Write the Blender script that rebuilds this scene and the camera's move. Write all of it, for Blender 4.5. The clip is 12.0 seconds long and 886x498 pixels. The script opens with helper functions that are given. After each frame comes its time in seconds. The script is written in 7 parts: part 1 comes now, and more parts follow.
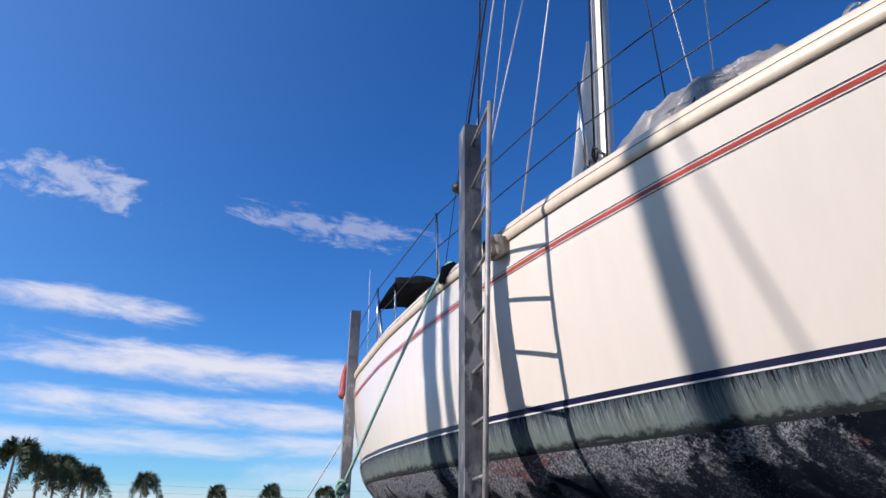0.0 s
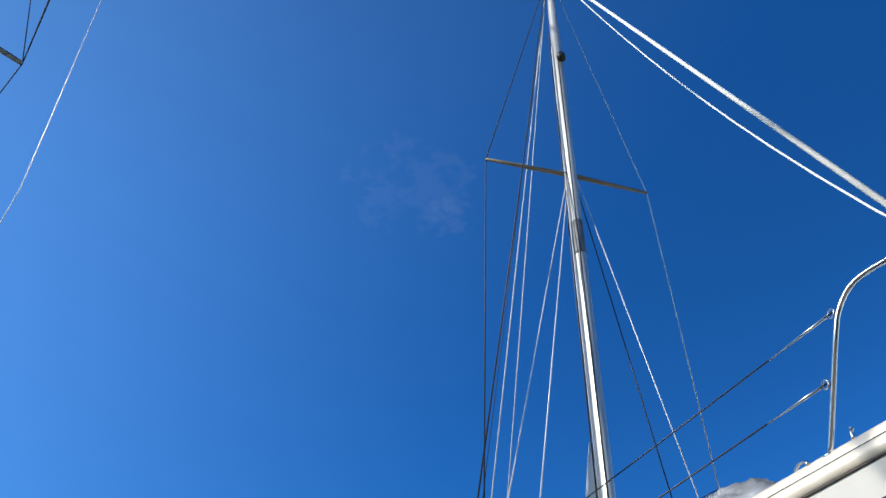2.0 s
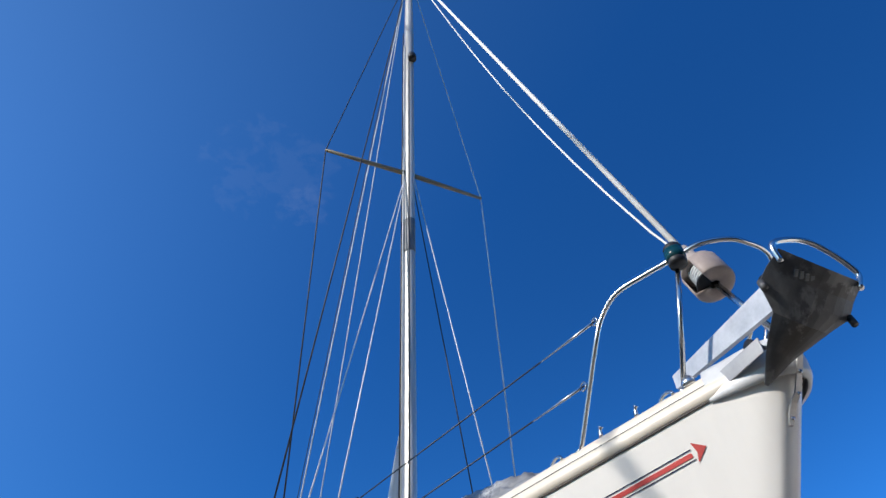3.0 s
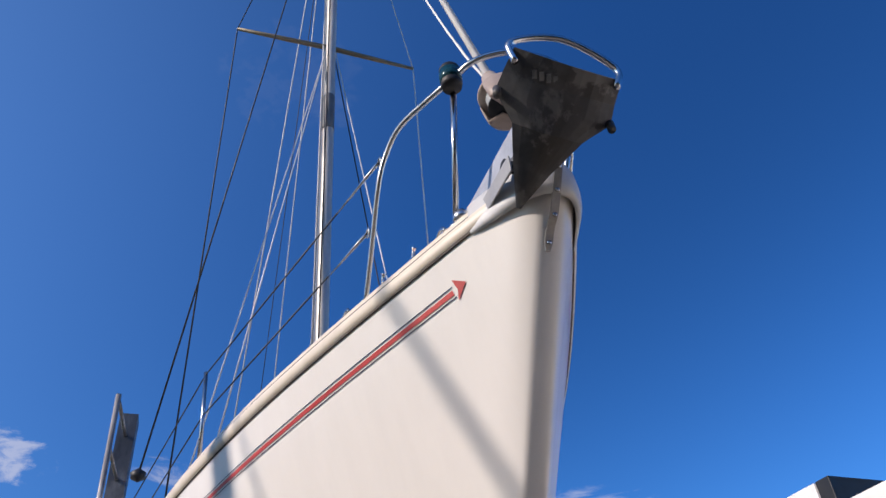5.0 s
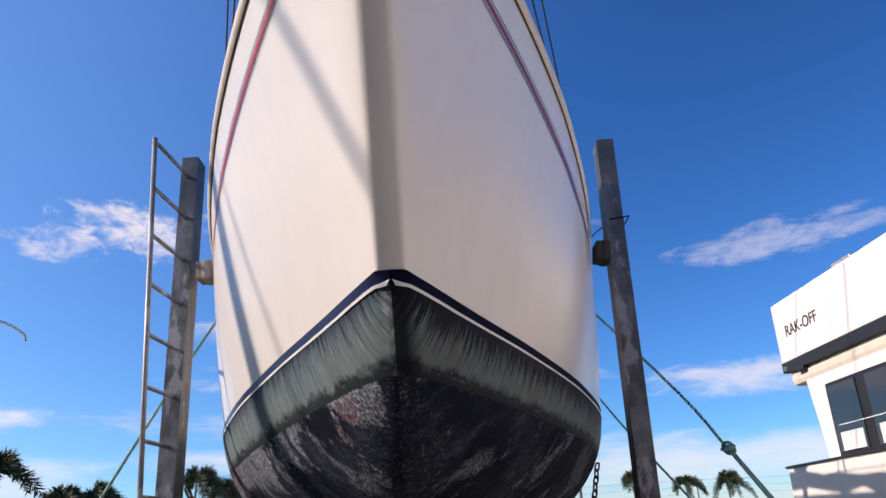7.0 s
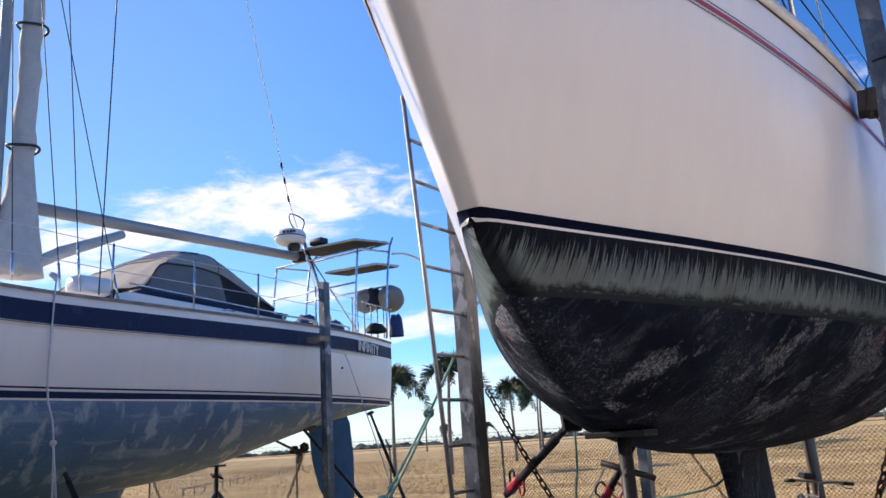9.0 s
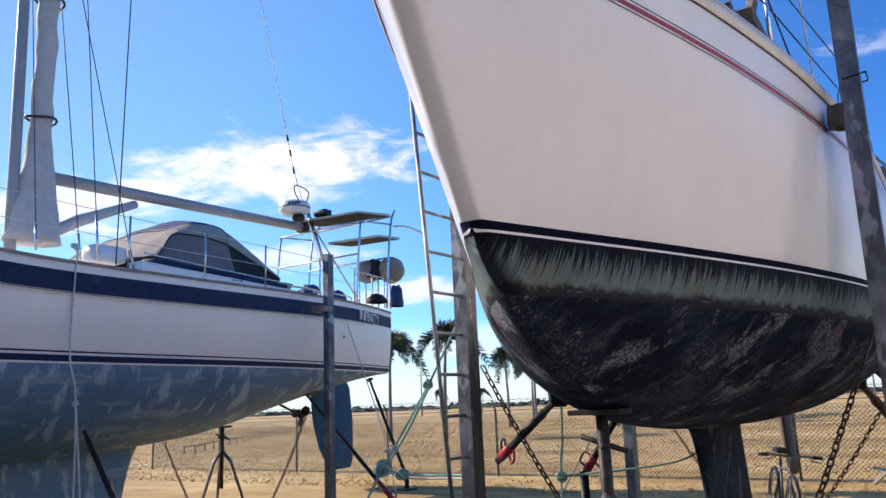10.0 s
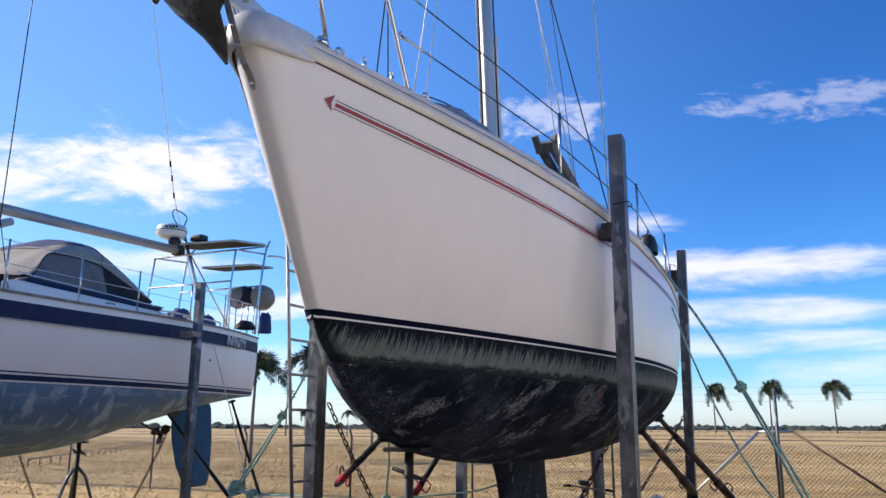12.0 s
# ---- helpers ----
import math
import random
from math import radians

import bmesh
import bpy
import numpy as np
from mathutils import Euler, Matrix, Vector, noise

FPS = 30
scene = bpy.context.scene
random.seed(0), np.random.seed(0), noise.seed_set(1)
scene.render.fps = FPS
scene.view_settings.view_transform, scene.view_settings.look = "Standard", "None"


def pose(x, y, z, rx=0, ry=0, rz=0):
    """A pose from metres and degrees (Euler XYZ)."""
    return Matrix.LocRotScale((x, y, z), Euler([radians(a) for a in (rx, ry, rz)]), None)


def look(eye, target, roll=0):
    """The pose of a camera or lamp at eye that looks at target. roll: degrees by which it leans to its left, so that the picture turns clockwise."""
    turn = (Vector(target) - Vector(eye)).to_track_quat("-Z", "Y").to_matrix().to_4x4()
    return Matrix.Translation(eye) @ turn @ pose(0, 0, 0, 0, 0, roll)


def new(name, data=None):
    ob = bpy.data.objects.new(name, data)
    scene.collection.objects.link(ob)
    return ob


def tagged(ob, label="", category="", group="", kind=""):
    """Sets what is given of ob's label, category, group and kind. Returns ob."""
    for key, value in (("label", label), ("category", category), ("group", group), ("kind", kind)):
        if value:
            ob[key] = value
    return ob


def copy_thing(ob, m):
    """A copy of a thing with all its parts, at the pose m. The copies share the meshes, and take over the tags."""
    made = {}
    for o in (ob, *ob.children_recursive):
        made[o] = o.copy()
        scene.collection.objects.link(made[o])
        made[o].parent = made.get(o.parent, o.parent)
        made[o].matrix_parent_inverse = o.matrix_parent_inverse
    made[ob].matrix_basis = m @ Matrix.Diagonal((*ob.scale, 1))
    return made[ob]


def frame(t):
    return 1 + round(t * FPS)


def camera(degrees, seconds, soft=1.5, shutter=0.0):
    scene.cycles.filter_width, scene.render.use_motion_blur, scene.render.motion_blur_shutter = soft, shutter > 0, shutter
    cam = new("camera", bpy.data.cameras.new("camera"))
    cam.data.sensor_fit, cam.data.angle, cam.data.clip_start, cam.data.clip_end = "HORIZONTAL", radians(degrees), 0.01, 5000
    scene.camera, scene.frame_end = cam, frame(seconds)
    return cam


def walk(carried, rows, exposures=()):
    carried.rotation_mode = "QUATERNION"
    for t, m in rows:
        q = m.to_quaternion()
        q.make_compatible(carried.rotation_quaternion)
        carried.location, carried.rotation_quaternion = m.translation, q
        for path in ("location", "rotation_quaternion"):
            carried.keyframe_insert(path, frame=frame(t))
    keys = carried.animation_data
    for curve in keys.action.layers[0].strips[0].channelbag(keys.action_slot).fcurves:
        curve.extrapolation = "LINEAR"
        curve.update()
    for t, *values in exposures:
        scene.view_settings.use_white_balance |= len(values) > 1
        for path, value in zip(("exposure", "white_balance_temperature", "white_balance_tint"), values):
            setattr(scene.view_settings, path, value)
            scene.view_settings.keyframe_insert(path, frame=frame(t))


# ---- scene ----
cam = camera(60.9, 12.0)
PATH = [
    (0, (-2.726, -1.785, 1.45), (-2.321, 0.042, 2.157), 0.5),
    (0.5, (-2.673, -2.055, 1.507), (-2.274, -0.321, 2.42), 0.5),
    (1, (-2.647, -2.227, 1.553), (-2.303, -0.615, 2.687), 0.4),
    (1.5, (-2.69, -2.31, 1.582), (-2.434, -0.84, 2.914), 1.1),
    (2, (-2.667, -2.362, 1.613), (-2.448, -1.013, 3.074), 2.3),
    (2.5, (-2.596, -2.425, 1.598), (-2.257, -1.14, 3.093), 0.1),
    (3, (-2.368, -2.485, 1.562), (-1.789, -1.23, 3.008), -4.6),
    (3.5, (-2.085, -2.427, 1.535), (-1.328, -1.177, 2.901), -8.0),
    (3.7, (-1.961, -2.428, 1.54), (-1.181, -1.162, 2.877), -9.2),
    (5.3, (-0.881, -2.484, 1.529), (-0.432, -0.963, 2.747), -4.9),
    (5.5, (-0.726, -2.478, 1.52), (-0.347, -0.914, 2.707), -4.4),
    (6, (-0.35, -2.464, 1.527), (-0.153, -0.772, 2.574), -4.2),
    (6.5, (-0.07, -2.298, 1.453), (0.052, -0.486, 2.289), -3.3),
    (7, (0.212, -2.117, 1.447), (0.167, -0.249, 2.161), -3.0),
    (7.5, (0.555, -2.123, 1.491), (0.078, -0.318, 2.21), -1.1),
    (7.7, (0.636, -2.096, 1.488), (0.008, -0.339, 2.21), 0.5),
    (9.3, (1.293, -2.031, 1.463), (0.208, -0.415, 1.922), -4.4),
    (9.5, (1.31, -2.134, 1.472), (0.226, -0.514, 1.918), -4.2),
    (10, (1.458, -2.405, 1.509), (0.38, -0.771, 1.917), -2.3),
    (10.5, (1.676, -2.623, 1.527), (0.676, -0.94, 1.937), -1.2),
    (11, (1.842, -2.9, 1.566), (0.955, -1.162, 2.007), -0.5),
    (11.5, (2.027, -3.124, 1.588), (1.206, -1.36, 2.052), -0.1),
    (12, (2.246, -3.326, 1.6), (1.452, -1.548, 2.058), 0.2),
]
walk(cam, [(t, look(eye, target, roll)) for t, eye, target, roll in PATH],
     exposures=[(0.0, 0.22, 6800, 18), (1.2, 0.12, 6550, 14), (2.0, 0.36, 6250, 6), (2.6, 0.35, 6250, 7), (3.4, 0.25, 6400, 13), (5.5, 0.14, 7000, 19), (7.0, 0.3, 7250, 22), (7.7, 0.4, 7150, 21), (9.3, 0.68, 7000, 20), (10.5, 0.68, 6900, 19), (12.0, 0.56, 6850, 18)])

# ---- light ----
SUN_TO = Vector((-1.0, -0.17, 0.56)).normalized()
world = bpy.data.worlds.new("sky")
scene.world = world
world.use_nodes = True
wn = world.node_tree.nodes
sky = wn.new("ShaderNodeTexSky")
sky.sky_type = "NISHITA"
sky.sun_disc = False
sky.sun_elevation = math.asin(SUN_TO.z)
sky.sun_rotation = math.atan2(SUN_TO.x, SUN_TO.y)
sky.altitude = 900
sky.air_density, sky.dust_density, sky.ozone_density = 1.0, 1.3, 4.5
wn["Background"].inputs["Strength"].default_value = 0.108
deep = wn.new("ShaderNodeMix")
deep.data_type, deep.blend_type = "RGBA", "MULTIPLY"
deep.inputs[0].default_value, deep.inputs[7].default_value = 1.0, (0.675, 0.98, 1.135, 1)
clear = wn.new("ShaderNodeGamma")
clear.inputs["Gamma"].default_value = 1.15
vivid = wn.new("ShaderNodeHueSaturation")
world.node_tree.links.new(sky.outputs[0], vivid.inputs["Color"])
world.node_tree.links.new(vivid.outputs[0], deep.inputs[6])
world.node_tree.links.new(deep.outputs[2], clear.inputs["Color"])
# sky brightness set by hand: up sunward at mid height, down near the sun
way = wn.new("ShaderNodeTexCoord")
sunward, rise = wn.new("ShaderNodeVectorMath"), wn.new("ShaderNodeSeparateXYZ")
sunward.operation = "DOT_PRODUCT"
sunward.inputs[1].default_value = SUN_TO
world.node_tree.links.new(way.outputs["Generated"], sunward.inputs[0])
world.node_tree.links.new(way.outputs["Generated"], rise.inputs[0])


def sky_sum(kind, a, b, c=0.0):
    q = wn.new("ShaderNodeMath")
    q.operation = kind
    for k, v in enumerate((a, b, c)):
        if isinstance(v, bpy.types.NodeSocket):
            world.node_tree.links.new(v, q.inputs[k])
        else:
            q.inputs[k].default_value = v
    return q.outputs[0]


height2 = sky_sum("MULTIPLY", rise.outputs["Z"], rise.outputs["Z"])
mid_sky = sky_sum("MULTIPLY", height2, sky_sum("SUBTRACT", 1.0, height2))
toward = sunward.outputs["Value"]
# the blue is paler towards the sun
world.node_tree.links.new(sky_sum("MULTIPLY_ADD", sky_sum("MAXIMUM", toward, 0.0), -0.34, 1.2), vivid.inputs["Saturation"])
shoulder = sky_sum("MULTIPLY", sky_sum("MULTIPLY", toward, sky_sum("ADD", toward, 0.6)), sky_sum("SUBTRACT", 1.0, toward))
near_sun = sky_sum("POWER", sky_sum("MAXIMUM", toward, 0.0), 4.0)
sky_gain = sky_sum("MULTIPLY_ADD", sky_sum("MULTIPLY", mid_sky, shoulder), 5.8, sky_sum("MULTIPLY_ADD", near_sun, -0.7, 1.0))
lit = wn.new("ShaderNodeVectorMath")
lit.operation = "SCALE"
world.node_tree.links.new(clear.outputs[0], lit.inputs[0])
world.node_tree.links.new(sky_gain, lit.inputs["Scale"])
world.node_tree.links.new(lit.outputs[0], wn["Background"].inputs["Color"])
sun_data = bpy.data.lights.new("sun", "SUN")
sun_data.energy, sun_data.angle, sun_data.color = 3.9, radians(0.53), (1.0, 0.93, 0.85)
sun = new("sun", sun_data)
sun.matrix_world = look(SUN_TO * 60, (0, 0, 0))
scene.view_settings.exposure = 0.0


# ---- materials ----
def nodes_of(name):
    m = bpy.data.materials.new(name)
    m.use_nodes = True
    return m, m.node_tree.nodes, m.node_tree.links, m.node_tree.nodes["Principled BSDF"]


def noise_node(n, l, scale, detail=4.0, rough=0.6, stretch=None, coord="Object"):
    tc = n.new("ShaderNodeTexCoord")
    t = n.new("ShaderNodeTexNoise")
    t.inputs["Scale"].default_value, t.inputs["Detail"].default_value, t.inputs["Roughness"].default_value = scale, detail, rough
    if stretch:
        mp = n.new("ShaderNodeMapping")
        mp.inputs["Scale"].default_value = stretch
        l.new(tc.outputs[coord], mp.inputs["Vector"])
        l.new(mp.outputs["Vector"], t.inputs["Vector"])
    else:
        l.new(tc.outputs[coord], t.inputs["Vector"])
    return t


def ramp(n, l, src, stops):
    r = n.new("ShaderNodeValToRGB")
    e = r.color_ramp.elements
    while len(e) < len(stops):
        e.new(0.5)
    for k, (pos, col) in enumerate(stops):
        e[k].position = pos
        e[k].color = (*col, 1) if len(col) == 3 else col
    l.new(src, r.inputs["Fac"])
    return r


def mix(n, l, fac, a, b, kind="MIX"):
    m = n.new("ShaderNodeMix")
    m.data_type, m.blend_type = "RGBA", kind
    for sock, v in ((m.inputs[0], fac), (m.inputs[6], a), (m.inputs[7], b)):
        if isinstance(v, bpy.types.NodeSocket):
            l.new(v, sock)
        elif isinstance(v, (int, float)):
            sock.default_value = v
        else:
            sock.default_value = (*v, 1)
    return m.outputs[2]


def bump(n, l, bsdf, src, strength, distance=0.01):
    b = n.new("ShaderNodeBump")
    b.inputs["Strength"].default_value, b.inputs["Distance"].default_value = strength, distance
    l.new(src, b.inputs["Height"])
    l.new(b.outputs["Normal"], bsdf.inputs["Normal"])


def worn(name, colour, rough=0.5, metal=0.0, var=0.12, scale=6.0, relief=0.05, fine=60.0, stretch=None, dirt=None, dirt_at=0.62):
    """A surface with large stains, fine grain, uneven gloss and light relief."""
    m, n, l, b = nodes_of(name)
    big = noise_node(n, l, scale, 5, 0.6, stretch)
    small = noise_node(n, l, fine, 3, 0.6, stretch)
    dark = tuple(c * (1 - var) for c in colour)
    light = tuple(min(1, c * (1 + var)) for c in colour)
    base = ramp(n, l, big.outputs["Fac"], [(0.3, dark), (0.7, light)]).outputs["Color"]
    g = ramp(n, l, small.outputs["Fac"], [(0.3, (1 - var * 0.6,) * 3), (0.7, (1, 1, 1))]).outputs["Color"]
    base = mix(n, l, 1.0, base, g, "MULTIPLY")
    if dirt:
        spot = noise_node(n, l, scale * 2.3, 7, 0.7, stretch)
        f = ramp(n, l, spot.outputs["Fac"], [(dirt_at, (0, 0, 0)), (dirt_at + 0.08, (1, 1, 1))]).outputs["Color"]
        base = mix(n, l, f, base, dirt)
    l.new(base, b.inputs["Base Color"])
    b.inputs["Metallic"].default_value = metal
    rr = ramp(n, l, big.outputs["Fac"], [(0.3, (max(0.03, rough - 0.1),) * 3), (0.7, (min(1, rough + 0.1),) * 3)])
    l.new(rr.outputs["Color"], b.inputs["Roughness"])
    if relief:
        bump(n, l, b, small.outputs["Fac"], relief)
    return m


def slanted(n, l, scale, detail, rough, turn, stretch):
    """Noise drawn out along a line that slopes across the hull's side."""
    tc = n.new("ShaderNodeTexCoord")
    m1, m2 = n.new("ShaderNodeMapping"), n.new("ShaderNodeMapping")
    m1.inputs["Rotation"].default_value = (radians(turn), 0, 0)
    m2.inputs["Scale"].default_value = stretch
    t = n.new("ShaderNodeTexNoise")
    t.inputs["Scale"].default_value, t.inputs["Detail"].default_value, t.inputs["Roughness"].default_value = scale, detail, rough
    l.new(tc.outputs["Object"], m1.inputs["Vector"])
    l.new(m1.outputs["Vector"], m2.inputs["Vector"])
    l.new(m2.outputs["Vector"], t.inputs["Vector"])
    return t


def calc(n, l, kind, *args):
    q = n.new("ShaderNodeMath")
    q.operation = kind
    for k, v in enumerate(args):
        if isinstance(v, bpy.types.NodeSocket):
            l.new(v, q.inputs[k])
        else:
            q.inputs[k].default_value = v
    return q.outputs[0]


def between(n, l, src, lo, hi, a=0.0, b=1.0):
    mr = n.new("ShaderNodeMapRange")
    mr.inputs["From Min"].default_value, mr.inputs["From Max"].default_value = lo, hi
    mr.inputs["To Min"].default_value, mr.inputs["To Max"].default_value = a, b
    l.new(src, mr.inputs["Value"])
    return mr.outputs["Result"]


def hull_axes(n, l):
    """Side (x), and depth below the waterline from the mesh's own map."""
    tc = n.new("ShaderNodeTexCoord")
    ob, uv = n.new("ShaderNodeSeparateXYZ"), n.new("ShaderNodeSeparateXYZ")
    l.new(tc.outputs["Object"], ob.inputs[0])
    l.new(tc.outputs["UV"], uv.inputs[0])
    return ob.outputs["X"], uv.outputs["Y"]


def bottom_paint():
    """Old antifouling: near black, with gritty grey patches, slanted scrapes and some red primer."""
    m, n, l, b = nodes_of("bottom paint")
    side, depth = hull_axes(n, l)
    broad = noise_node(n, l, 2.2, 3, 0.5, (1, 1, 1.4))
    patch = slanted(n, l, 2.8, 7, 0.68, -53, (1.0, 0.30, 1.35))
    edge = noise_node(n, l, 22, 6, 0.75)
    speck = noise_node(n, l, 70, 9, 0.9)
    grain = noise_node(n, l, 38, 5, 0.75)
    red = noise_node(n, l, 2.3, 3, 0.5)
    scrape = slanted(n, l, 9, 6, 0.7, -53, (0.8, 0.10, 1.6))
    base = ramp(n, l, broad.outputs["Fac"], [(0.35, (0.003, 0.0055, 0.014)), (0.7, (0.013, 0.019, 0.034))]).outputs["Color"]
    grit = ramp(n, l, speck.outputs["Fac"], [(0.42, (0.004, 0.005, 0.009)), (0.5, (0.055, 0.066, 0.085)), (0.57, (0.38, 0.42, 0.47))]).outputs["Color"]
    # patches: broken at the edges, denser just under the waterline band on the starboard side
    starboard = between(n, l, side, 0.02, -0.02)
    aft = n.new("ShaderNodeSeparateXYZ")
    l.new(n.new("ShaderNodeTexCoord").outputs["UV"], aft.inputs[0])
    starboard_aft = calc(n, l, "MULTIPLY", starboard, between(n, l, aft.outputs["X"], 0.7, 1.6, 0.35, 1.0))
    upper = calc(n, l, "MULTIPLY", calc(n, l, "ADD", between(n, l, depth, 0.47, 0.36, 0.0, 0.17), between(n, l, depth, 0.47, 0.60, 0.0, -0.10)), starboard_aft)
    field = calc(n, l, "ADD", calc(n, l, "MULTIPLY_ADD", edge.outputs["Fac"], 0.22, -0.11), calc(n, l, "ADD", calc(n, l, "ADD", patch.outputs["Fac"], upper), between(n, l, calc(n, l, "ABSOLUTE", side), 0.06, 0.02, 0.0, -0.25)))
    f = between(n, l, field, 0.55, 0.61)
    # starboard grit lifted by a third, its sunlight put into the colour
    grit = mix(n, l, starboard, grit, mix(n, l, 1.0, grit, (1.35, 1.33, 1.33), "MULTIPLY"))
    base = mix(n, l, f, base, grit)
    smear = calc(n, l, "MULTIPLY", between(n, l, scrape.outputs["Fac"], 0.53, 0.68, 0.0, 0.6), between(n, l, grain.outputs["Fac"], 0.35, 0.6))
    base = mix(n, l, smear, base, (0.085, 0.10, 0.13))
    # loose grit caught all over, thicker towards the keel
    dust = calc(n, l, "MULTIPLY", between(n, l, speck.outputs["Fac"], 0.55, 0.60, 0.0, 0.9), between(n, l, calc(n, l, "ADD", broad.outputs["Fac"], calc(n, l, "MULTIPLY", depth, 0.22)), 0.52, 0.68))
    base = mix(n, l, dust, base, (0.26, 0.29, 0.34))
    fr = calc(n, l, "MULTIPLY", calc(n, l, "MULTIPLY", f, between(n, l, red.outputs["Fac"], 0.61, 0.65)), between(n, l, grain.outputs["Fac"], 0.48, 0.56, 0.0, 0.8))
    base = mix(n, l, fr, base, (0.20, 0.05, 0.045))
    l.new(base, b.inputs["Base Color"])
    b.inputs["Roughness"].default_value = 0.75
    b.inputs["Specular IOR Level"].default_value = 0.10
    h = calc(n, l, "MULTIPLY", calc(n, l, "ADD", speck.outputs["Fac"], grain.outputs["Fac"]), between(n, l, f, 0.0, 1.0, 0.45, 1.0))
    bump(n, l, b, h, 0.9, 0.012)
    return m


def band_paint():
    """Grey-green waterline band: dark drips from the upper edge, pale streaks, a stained lower edge."""
    m, n, l, b = nodes_of("waterline band paint")
    side, depth = hull_axes(n, l)
    drip = noise_node(n, l, 34, 6, 0.75, (1, 0.05, 1), "UV")
    thin = noise_node(n, l, 120, 4, 0.7, (1, 0.03, 1), "UV")
    mid = noise_node(n, l, 55, 5, 0.8, (1, 0.035, 1), "UV")
    cloud = noise_node(n, l, 3, 4, 0.6)
    blot = noise_node(n, l, 11, 7, 0.72)
    green = ramp(n, l, cloud.outputs["Fac"], [(0.3, (0.120, 0.140, 0.134)), (0.5, (0.138, 0.175, 0.172)), (0.7, (0.105, 0.138, 0.162))]).outputs["Color"]
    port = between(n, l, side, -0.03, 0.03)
    # pale vertical streaks, strongest in the upper half
    pale = calc(n, l, "MULTIPLY", between(n, l, thin.outputs["Fac"], 0.5, 0.66, 0.0, 0.85), between(n, l, depth, 0.17, 0.08, 0.15, 1.0))
    # starboard goes darker and bluer towards the line
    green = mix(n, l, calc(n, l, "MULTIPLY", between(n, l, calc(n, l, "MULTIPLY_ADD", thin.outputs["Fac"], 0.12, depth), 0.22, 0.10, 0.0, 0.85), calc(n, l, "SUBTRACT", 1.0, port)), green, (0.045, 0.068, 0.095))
    # starboard colour is lifted too, its sunlight painted into the band
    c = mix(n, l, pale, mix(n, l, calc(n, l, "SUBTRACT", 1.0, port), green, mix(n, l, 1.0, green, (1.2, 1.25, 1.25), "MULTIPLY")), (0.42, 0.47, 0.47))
    blue = calc(n, l, "MULTIPLY", between(n, l, mid.outputs["Fac"], 0.46, 0.58, 0.0, 0.8), between(n, l, depth, 0.22, 0.06, 0.12, 1.0))
    c = mix(n, l, blue, c, (0.026, 0.040, 0.056))
    # dark drips below the line
    reach = calc(n, l, "MULTIPLY_ADD", drip.outputs["Fac"], between(n, l, port, 0, 1, 0.15, 0.20), between(n, l, port, 0, 1, -0.03, 0.02))
    fine = calc(n, l, "MULTIPLY_ADD", thin.outputs["Fac"], 0.5, -0.25)
    gap = calc(n, l, "SUBTRACT", calc(n, l, "ADD", reach, fine), depth)
    c = mix(n, l, between(n, l, gap, -0.016, 0.012, 0.0, 0.97), c, (0.002, 0.0035, 0.011))
    # thin dark runs all the way down
    run = noise_node(n, l, 75, 4, 0.7, (1, 0.02, 1), "UV")
    c = mix(n, l, calc(n, l, "MULTIPLY", between(n, l, run.outputs["Fac"], 0.56, 0.66, 0.0, 0.7), between(n, l, depth, 0.24, 0.10, 0.25, 1.0)), c, (0.012, 0.018, 0.026))
    # stained foot of the band and its thin pale edge
    foot = calc(n, l, "ADD", depth, calc(n, l, "MULTIPLY_ADD", blot.outputs["Fac"], 0.13, -0.07))
    c = mix(n, l, between(n, l, foot, 0.20, 0.228, 0.0, 0.9), c, (0.010, 0.013, 0.017))
    line = calc(n, l, "MULTIPLY", calc(n, l, "MULTIPLY", between(n, l, depth, 0.232, 0.236), between(n, l, depth, 0.244, 0.239)), between(n, l, blot.outputs["Fac"], 0.52, 0.60, 0.0, 0.6))
    c = mix(n, l, line, c, (0.13, 0.15, 0.14))
    # edge where the two sides meet at the stem: black drips plus painted shade
    edge = calc(n, l, "MULTIPLY", between(n, l, side, 0.085, 0.035), between(n, l, side, -0.02, 0.002))
    c = mix(n, l, calc(n, l, "MULTIPLY", edge, 0.92), c, (0.004, 0.006, 0.010))
    chips = between(n, l, blot.outputs["Fac"], 0.70, 0.715)
    c = mix(n, l, chips, c, (0.02, 0.02, 0.02))
    l.new(c, b.inputs["Base Color"])
    b.inputs["Roughness"].default_value = 0.6
    b.inputs["Specular IOR Level"].default_value = 0.07
    bump(n, l, b, thin.outputs["Fac"], 0.15, 0.004)
    return m


def peeling(name, colour, under, at, rough=0.28, gloss=0.4):
    """Tape that has come away in places."""
    m, n, l, b = nodes_of(name)
    t = noise_node(n, l, 4.5, 5, 0.62, (1, 1, 0.6))
    s = noise_node(n, l, 40, 3, 0.6)
    c = ramp(n, l, s.outputs["Fac"], [(0.3, tuple(x * 0.75 for x in colour)), (0.7, colour)]).outputs["Color"]
    c = mix(n, l, between(n, l, t.outputs["Fac"], at, at + 0.01), c, under)
    l.new(c, b.inputs["Base Color"])
    b.inputs["Roughness"].default_value = rough
    b.inputs["Specular IOR Level"].default_value = gloss
    return m


